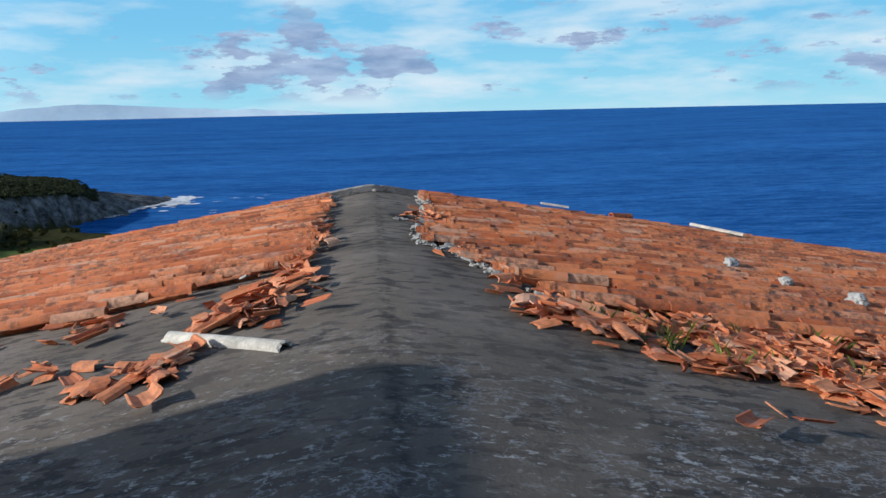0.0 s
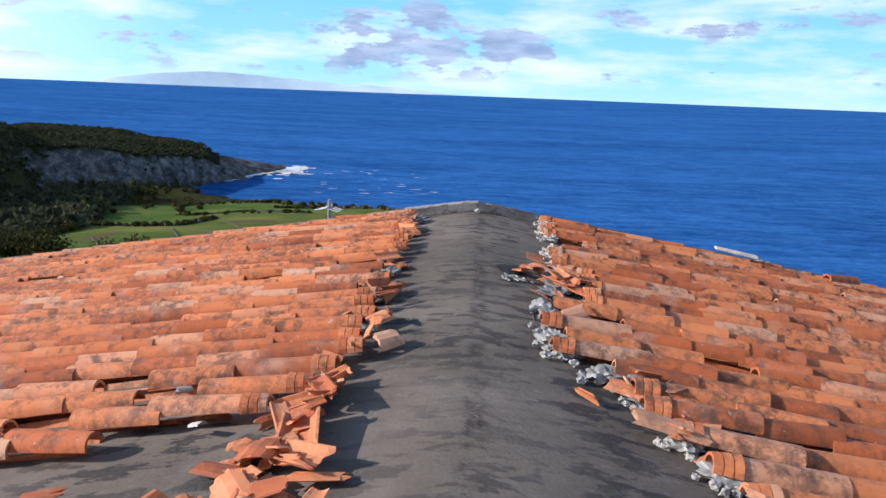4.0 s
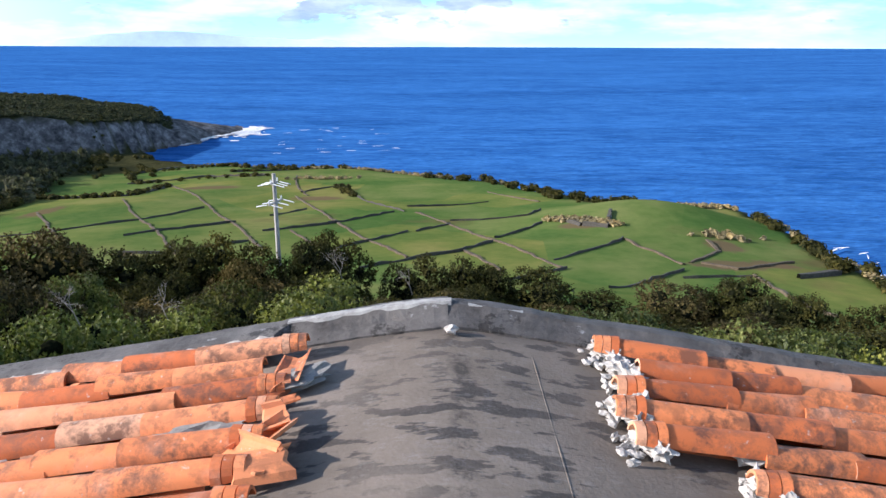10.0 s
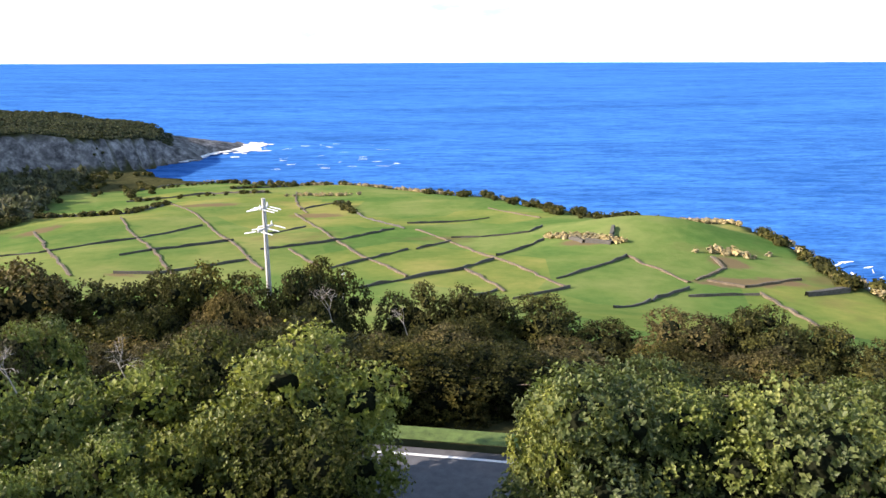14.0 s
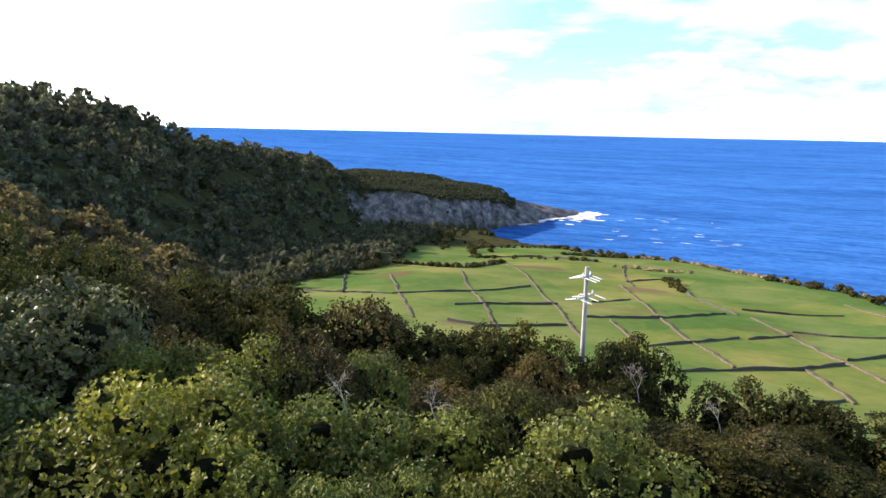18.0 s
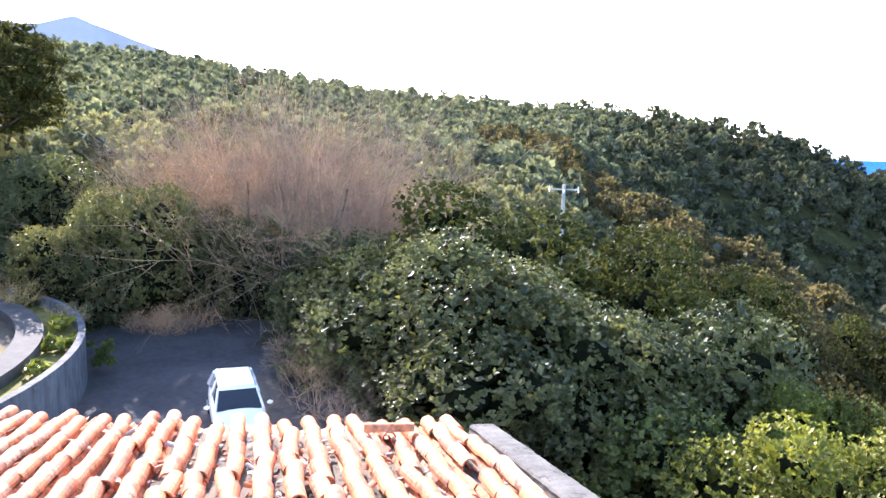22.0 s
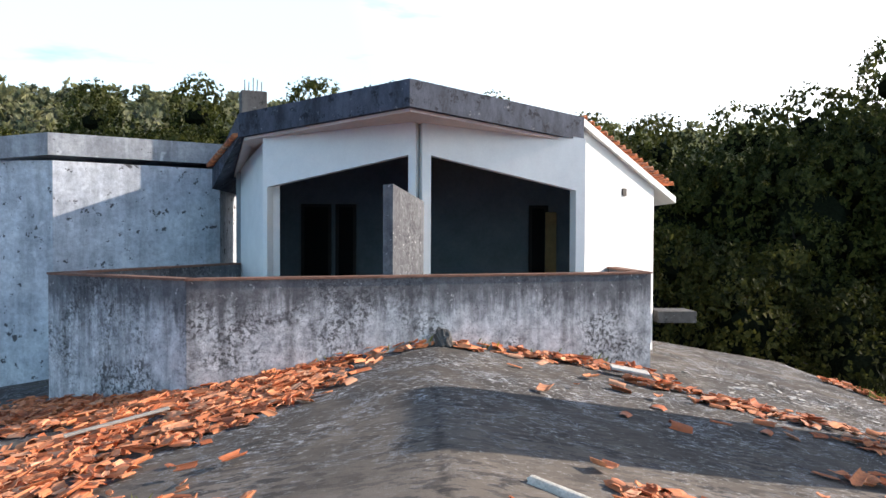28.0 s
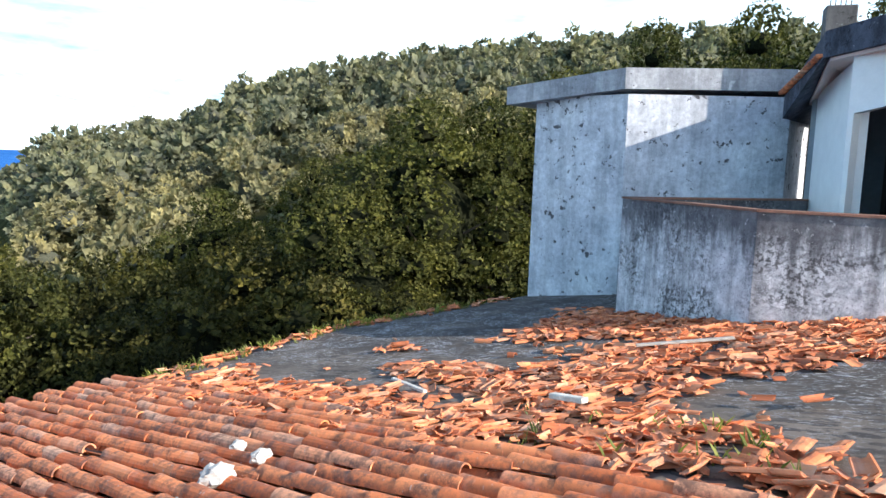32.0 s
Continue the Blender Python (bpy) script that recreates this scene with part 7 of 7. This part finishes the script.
KINDS = {
    "fine": (make_tree("evergreen_tree", 1, 2.9, 3.4, 3.9, 19, 1.16, 21, 6, 0.12, M_LEAF, "dense glossy evergreen tree close below the house", 2), 6.6, 3.4),
    "tips": (make_tree("evergreen_tree", 2, 2.8, 3.2, 4.0, 17, 1.16, 28, 6, 0.10, M_LEAF_Y, "rounded evergreen tree with yellowish sunlit tips", 2), 6.6, 3.2),
    "belt": (make_tree("evergreen_tree", 3, 3.2, 3.7, 4.2, 20, 1.35, 13, 5, 0.15, M_BELT, "broad evergreen tree in the belt round the house"), 7.2, 3.7),
    "dark": (make_tree("evergreen_tree", 4, 3.2, 3.7, 4.2, 22, 1.3, 13, 5, 0.15, M_LEAF_D, "dark evergreen tree in the belt round the house"), 7.2, 3.7),
    "olive": (make_tree("evergreen_tree", 5, 3.2, 3.7, 4.2, 18, 1.4, 13, 5, 0.15, M_BELT_B, "brownish olive-leaved tree in the belt round the house"), 7.2, 3.7),
    "tall": (make_tree("evergreen_tree", 6, 6.4, 4.6, 6.6, 42, 1.35, 11.0, 5, 0.16, M_LEAF_T, "tall dark evergreen tree at the edge of the wood"), 12.6, 4.6),
    "soft": (make_tree("evergreen_tree", 9, 3.2, 3.7, 4.2, 21, 1.3, 15, 5, 0.14, M_LEAF_GLARE, "mid-green evergreen tree beside the drive, lightened for sun glare"), 7.2, 3.7),
    "broad": (make_tree("evergreen_tree", 12, 2.9, 3.5, 3.9, 26, 1.15, 26, 6, 0.105, M_LEAF_GLARE, "broad glossy evergreen tree beside the drive", 2), 6.6, 3.5),
    "deep": (make_tree("evergreen_tree", 8, 2.9, 3.4, 3.9, 18, 1.16, 21, 6, 0.12, M_LEAF_T, "deep green evergreen tree close below the roof gable", 2), 6.6, 3.4),
}


def plant(kind, x, y, top, rz=0.0, wide=1.0):
    """Stand a copy of a kind so that its crown ends at height top."""
    zg = float(land_z(x, y)) - 0.1
    h = max(2.2, top - zg)
    if kind in ("belt", "dark", "olive", "soft") and h > 9.5:
        kind = "tall"
    t, high, _ = KINDS[kind]
    sc = h / high
    w = wide * min(1.25, max(0.75, sc))
    m = pose(x, y, zg, 0, 0, rz) @ Matrix.Diagonal((w, w, sc, 1))
    c = copy_thing(t, m)
    c.matrix_basis = m
    return c


rng_t = np.random.default_rng(11)
# close in front of the gable: heading, distance, elevation of the top, kind, width
NEAR = [
    (47, 16.0, -17.5, "tips", 0.95), (37, 16.5, -20.2, "tips", 0.8), (57, 17.5, -18.6, "fine", 1.0), (28, 17.0, -21.0, "tips", 0.95), (13.0, 16.5, -20.3, "tips", 0.95), (20, 19, -21.5, "deep", 0.95),
    (21, 14.5, -26, "tips", 0.8), (30, 13.6, -26, "tips", 0.8), (38, 13.0, -25, "tips", 0.8), (14, 13.5, -28, "deep", 0.75),
    (50, 23.0, -15.4, "tips", 0.8), (45.5, 23.5, -15.8, "fine", 0.75), (41, 24.0, -16.0, "tips", 0.8), (36, 24.0, -17.0, "olive", 0.75), (31.5, 24.5, -17.0, "tips", 0.7),
    # dark-leaved trees here stand for the shaded undergrowth behind the road
    (0.5, 26.5, -22.3, "dark", 0.9), (5.5, 26.0, -21.8, "dark", 0.9), (-4.5, 27.0, -22.0, "dark", 0.9),
    (-11, 15.5, -25.0, "tips", 0.7), (-13, 16.0, -23.0, "fine", 1.0), (-21, 17.0, -23.5, "tips", 1.0), (-29, 17.0, -22.5, "fine", 1.0), (-37, 18.0, -23, "tips", 1.0), (-45, 18.0, -22, "fine", 1.0), (-17, 20, -22.0, "fine", 0.9), (-33, 21.5, -21.0, "fine", 0.9),
]
for yaw, r, el, k, w in NEAR:
    x, y = polar(yaw, r)
    plant(k, x, y, 1.65 + r * math.tan(radians(el)), rng_t.random() * 360, w)
# the belt beyond the road, down to the pasture
for yaw in np.arange(-52, 64, 4.3):
    for r in (26, 30.5, 35, 40):
        a = yaw + rng_t.uniform(-2, 2) + (r % 2) * 2.0
        rr = r + rng_t.uniform(-1.5, 1.5)
        if r < 28 and -34 < a < 5 or (r < 40 and rng_t.random() < 0.22):
            continue
        crest = float(np.interp(a, [-52, -35, -29, -24.5, -19, -12, -5, 2, 9, 18, 25.6, 30.7, 36, 44, 52, 64], [-20, -19.3, -19.0, -18.7, -19.7, -20.2, -19.0, -18.2, -16.7, -15.9, -15.7, -15.0, -13.8, -12.5, -9.5, -6.0]))
        el = crest - (40 - r) * 0.36 + (rng_t.uniform(-1.8, 0.7) if r < 40 else rng_t.uniform(0.2, 1.3))
        x, y = polar(a, rr)
        plant(("dark", "belt", "olive")[int(rng_t.random() * 2.8)], x, y, 1.65 + rr * math.tan(radians(el)), rng_t.random() * 360, rng_t.uniform(0.66, 1.02))
# beside and behind the drive, the ramp and the upper storey: heading, distance, height of the top
DRIVE_SIDE = [
    (64, 22, -3.0, "broad", 1.1), (70, 21, -2.0, "broad", 1.15), (76, 24.0, -1.2, "broad", 1.25), (83.5, 28.0, -2.6, "broad", 0.8), (70, 27, -1.1, "soft", 1.2), (77, 28, -0.2, "soft", 1.1),
    (84, 29, -2.0, "soft", 0.9), (62, 29, -1.6, "soft", 1.1), (56, 25, -3.4, "soft", 1.0), (60, 18.5, -5.0, "tips", 0.7), (88, 41, -2.2, "soft", 0.9), (97, 38, -1.6, "soft", 0.95),
    (101, 37, -1.0, "soft", 0.95), (94, 43, -1.6, "soft", 0.9), (104.5, 42, 0.6, "soft", 1.0), (112, 46, 1.0, "soft", 0.9), (117.5, 47, 2.0, "tall", 0.9), (99, 33.5, -0.4, "soft", 0.85),
    (95.5, 34.5, -2.2, "soft", 0.75), (91, 34, -1.8, "soft", 0.7), (87.5, 33, -2.8, "soft", 0.65), (102.5, 34, -2.2, "soft", 0.75),
]
COURT_SIDE = [
    (124, 42, 3.8, "tall", 0.8), (128.5, 42, 3.4, "tall", 0.8), (133, 41, 5.2, "tall", 0.85), (138, 40, 7.2, "tall", 0.85), (142, 39, 9.0, "tall", 0.85), (146.5, 40, 10.2, "tall", 0.8),
    (152, 38, 8.0, "tall", 0.9), (157, 38, 7.4, "tall", 0.9), (162, 37, 6.8, "tall", 0.9), (168, 37, 7.0, "tall", 0.9), (174, 40, 8.6, "tall", 0.9), (-178, 42, 9.4, "tall", 0.9),
    (-171, 46, 10.4, "tall", 0.9), (-164, 46, 10.2, "tall", 0.9), (-157, 48, 9.8, "tall", 0.9), (99, 36, -4.6, "soft", 0.9), (103, 37, -4.2, "soft", 0.9), (107, 39, -3.4, "soft", 0.9),
    (111, 41, -3.0, "soft", 0.9), (115, 41, -2.4, "soft", 0.9), (119, 40, -1.8, "soft", 0.9), (123, 38, -1.6, "soft", 0.9),
]
# dark kinds at negative headings carry that slope's shade in their leaf colour
WOOD_EDGE = [
    (126.5, 36, -1.5, "belt", 0.9), (130, 33, -1.5, "belt", 0.9), (136, 31, -0.5, "dark", 0.9), (142, 30, -0.5, "dark", 0.9), (149, 29, 0.4, "dark", 0.9), (156, 30, 1.5, "belt", 0.9),
    (163, 30, 2.0, "belt", 0.8), (-150, 46, 6.8, "belt", 1.0), (-145, 42, 4.6, "belt", 1.0), (-140, 38, 4.2, "soft", 1.15), (-134.5, 33, 0.0, "dark", 1.15), (-129, 32, -2.2, "belt", 1.1),
    (-124, 30, -3.6, "belt", 1.1), (-119, 27, -4.6, "dark", 1.0), (-113, 25, -5.6, "dark", 1.0), (-107, 25, -6.0, "belt", 1.0), (-138, 52, 3.6, "belt", 1.1), (-131, 50, 1.2, "belt", 1.0),
    (-124, 44, -0.8, "belt", 1.0), (-117, 40, -3.4, "dark", 1.0), (-110, 38, -4.0, "belt", 1.0), (-127, 38, -2.0, "dark", 1.0),
]
BACK_SLOPE = [
    (94.5, 37.0, -1.6, "soft", 0.72), (101.5, 33.5, -1.2, "soft", 0.72), (105, 33, -2.0, "soft", 0.7), (91, 37.5, -2.4, "fine", 0.6),
    (-121, 35, -3.6, "dark", 1.0), (-115, 32, -5.0, "belt", 1.0), (-128, 26, -5.4, "dark", 0.9), (-134, 27, -4.6, "dark", 0.9), (-140, 29, -3.6, "dark", 0.9),
]
for yaw, r, top, k, w in DRIVE_SIDE + COURT_SIDE + WOOD_EDGE + BACK_SLOPE:
    x, y = polar(yaw, r)
    plant(k, x, y, top, rng_t.random() * 360, w)
for i, (t, _, _) in enumerate(KINDS.values()):
    x, y = polar(-62 - 9 * i, 34)
    t.matrix_basis = pose(x, y, float(land_z(x, y)) - 0.1)


def umbrella_pine():
    yaw, r = 108.4, 58.0
    x, y = -r * math.sin(radians(yaw)), 10.6 + r * math.cos(radians(yaw))
    top = 1.8 + r * math.tan(radians(7.1))
    zg = float(land_z(x, y))
    t = empty("pine_tree", x, y, zg)
    rng = np.random.default_rng(77)
    h = top - zg
    limbs = [tube([(0, 0, -0.5), (0.2, 0.1, h * 0.45), (0.1, -0.1, h * 0.8)], [0.42, 0.32, 0.18])]
    tips = []
    for k in range(13):
        a = k * 2.4 + rng.random()
        z = h * (0.42 + 0.4 * k / 13)
        d = 5.0 * (1.0 - 0.35 * k / 13) * rng.uniform(0.8, 1.1)
        e = (math.cos(a) * d, math.sin(a) * d, z + 1.4 + rng.random())
        limbs.append(tube([(0.15, 0, z), (e[0] * 0.5, e[1] * 0.5, z + 0.9), e], [0.14, 0.10, 0.05], 5))
        tips.append(e)
    part("trunk", join_bm(limbs), M_BARK, t)
    c, rr = [], []
    for e in tips:
        for _ in range(5):
            c.append((e[0] + rng.normal() * 0.9, e[1] + rng.normal() * 0.9, e[2] + 0.3 + rng.normal() * 0.35))
            rr.append(rng.uniform(0.6, 1.15))
    for _ in range(250):
        u = rng.uniform(0.46, 0.97)
        q = 5.3 * math.sqrt(max(0.02, 1 - ((u - 0.71) / 0.29) ** 2)) * (0.55 + 0.45 * rng.random())
        a = rng.uniform(0, math.tau)
        c.append((q * math.cos(a), q * math.sin(a), h * u + rng.normal() * 0.3))
        rr.append(rng.uniform(0.55, 1.0))
    c = np.array(c)
    q, f = leaf_cloud(rng, c, rr, 95, 0.15, 0.7)
    cv, cf = leaf_cloud(rng, c, np.array(rr) * 0.6, 40, 0.3, 0.7)
    from_arrays("crown", np.concatenate([q, cv]), f.tolist() + (cf + len(q)).tolist(), M_LEAF_D, t)
    tagged(t, "tall umbrella-shaped pine standing above the wood", "pine tree")


umbrella_pine()


def bush(x, y, z, rx, h, material, label, seed):
    rng = np.random.default_rng(seed)
    n = 16
    c = np.stack([rng.normal(size=n) * rx * 0.45, rng.normal(size=n) * rx * 0.45, rng.uniform(0.2, 1.0, n) * h * 0.75], 1)
    r = rx * rng.uniform(0.25, 0.45, n)
    q, f = leaf_cloud(rng, c, r, 130, 0.10)
    cv, cf = leaf_cloud(rng, c, r * 0.6, 80, 0.2)
    ob = from_arrays("bush", np.concatenate([q, cv]), f.tolist() + (cf + len(q)).tolist(), material)
    ob.location = (x, y, z)
    tagged(ob, label, "bush")


bush(-33.2, 6.2, -6.3, 2.3, 2.6, M_LEAF_D, "low spreading dark bush on the drive", 1)
bush(-35.5, 5.2, -6.3, 2.0, 2.8, M_LEAF_D, "low spreading dark bush on the drive", 2)
bush(-26.2, 3.9, -4.95, 0.5, 0.7, M_LEAF_Y, "yellow-green weeds in the planter", 3)
bush(-24.0, 4.6, -4.95, 0.45, 0.5, M_LEAF_Y, "yellow-green weeds in the planter", 4)
bush(-21.5, 4.7, -4.95, 0.45, 0.5, M_LEAF_Y, "yellow-green weeds in the planter", 5)
bush(-17.0, -2.6, -4.3, 0.6, 0.6, M_LEAF, "leafy weeds beside the ramp wall", 6)
bush(-25.6, 5.6, -6.2, 0.5, 1.5, M_LEAF, "ivy hanging down the planter wall", 7)


def forest():
    """The wood on the hillsides, as many small lumpy crowns."""
    rng = np.random.default_rng(5)
    pts = []
    for _ in range(17000):
        a = rng.uniform(27, 252)
        r = 48 + (470 - 48) * rng.random() ** 0.62
        yaw = a if a <= 180 else a - 360
        if 0 < yaw < 46 and r < float(np.interp(yaw, WOOD_YAW, WOOD_R)):
            continue
        if 60 < yaw < 125 and r < 56:
            continue
        if r > float(np.interp(yaw, [-180, -125, -110, 30, 44, 94, 120, 146, 180], [190, 170, 200, 480, 380, 380, 380, 200, 190])) + 25:
            continue
        pts.append((yaw, r))
    keep, grid = [], {}
    for yaw, r in pts:
        x, y = -r * math.sin(radians(yaw)), 6 + r * math.cos(radians(yaw))
        cell = 3.9 + r * 0.010
        key = (int(x / cell), int(y / cell))
        if key in grid:
            continue
        grid[key] = 1
        keep.append((x, y, r))
    xs, ys, rs = (np.array(v) for v in zip(*keep))
    zs = land_z(xs, ys)
    head = np.degrees(np.arctan2(-xs, ys - 6))
    near = rs < 110
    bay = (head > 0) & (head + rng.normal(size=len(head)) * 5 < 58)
    spur = (head > 40) & (head < 72) & (np.abs(rs - np.interp(head, [44, 66], [112, 190])) < 42)
    for sel, lobes, dens, per, leaf, material, label in (
            (near & ~spur, 6, 3.6, 3, 0.38, M_LEAF_HAZE, "evergreen wood on the near hillside, leaf colour paled for haze"),
            (spur, 5, 3.4, 5, 0.38, M_LEAF_B, "brownish wood on the spur of the hillside"),
            (~near & ~spur & ~bay, 4, 1.3, 3, 0.74, M_LEAF_HAZE, "evergreen wood on the far hillside, leaf colour paled for haze"),
            (~near & ~spur & bay, 4, 1.3, 3, 0.74, M_LEAF_BAY_SHADE, "deep green wood on the slope above the bay, darkened for its shade")):
        kinds = [lobed_crown(300 + k, 2.6, 2.2, lobes, 1.35, dens, per, leaf, 1) for k in range(6)]
        pick = rng.integers(0, 6, len(xs))
        qs, fs, cvs, cfs, nq, nc = [], [], [], [], 0, 0
        for k, (q, f, cv, cf) in enumerate(kinds):
            low = (cv[cf].mean(1)[:, 2] > -1.3)
            cf = cf[low]
            for i in np.nonzero(sel & (pick == k))[0]:
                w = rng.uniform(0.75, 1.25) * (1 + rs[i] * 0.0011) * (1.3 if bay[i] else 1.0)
                a = rng.uniform(0, math.tau)
                turn = np.array([[math.cos(a), math.sin(a), 0], [-math.sin(a), math.cos(a), 0], [0, 0, rng.uniform(0.8, 1.25)]]) * w
                foot = np.array([xs[i], ys[i], zs[i] + (rng.uniform(2.2, 4.6) if rs[i] < 150 else rng.uniform(0.6, 2.2))])
                qs.append(q @ turn + foot)
                fs.append(f + nq)
                cvs.append(cv @ turn + foot)
                cfs.append(cf + nc)
                nq += len(q)
                nc += len(cv)
        me = foliage_mesh("woodland", np.concatenate(qs), np.concatenate(fs), np.concatenate(cvs), np.concatenate(cfs), material, M_HILL_CORE_SHADE)
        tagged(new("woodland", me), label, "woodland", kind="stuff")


# core colour of the hillside crowns, standing for the shade between leaves
M_HILL_CORE_SHADE = simple("hill_crown_core_shade", (0.07, 0.074, 0.05), 1.0, 0.4, 0.5)
forest()
coast_scrub()
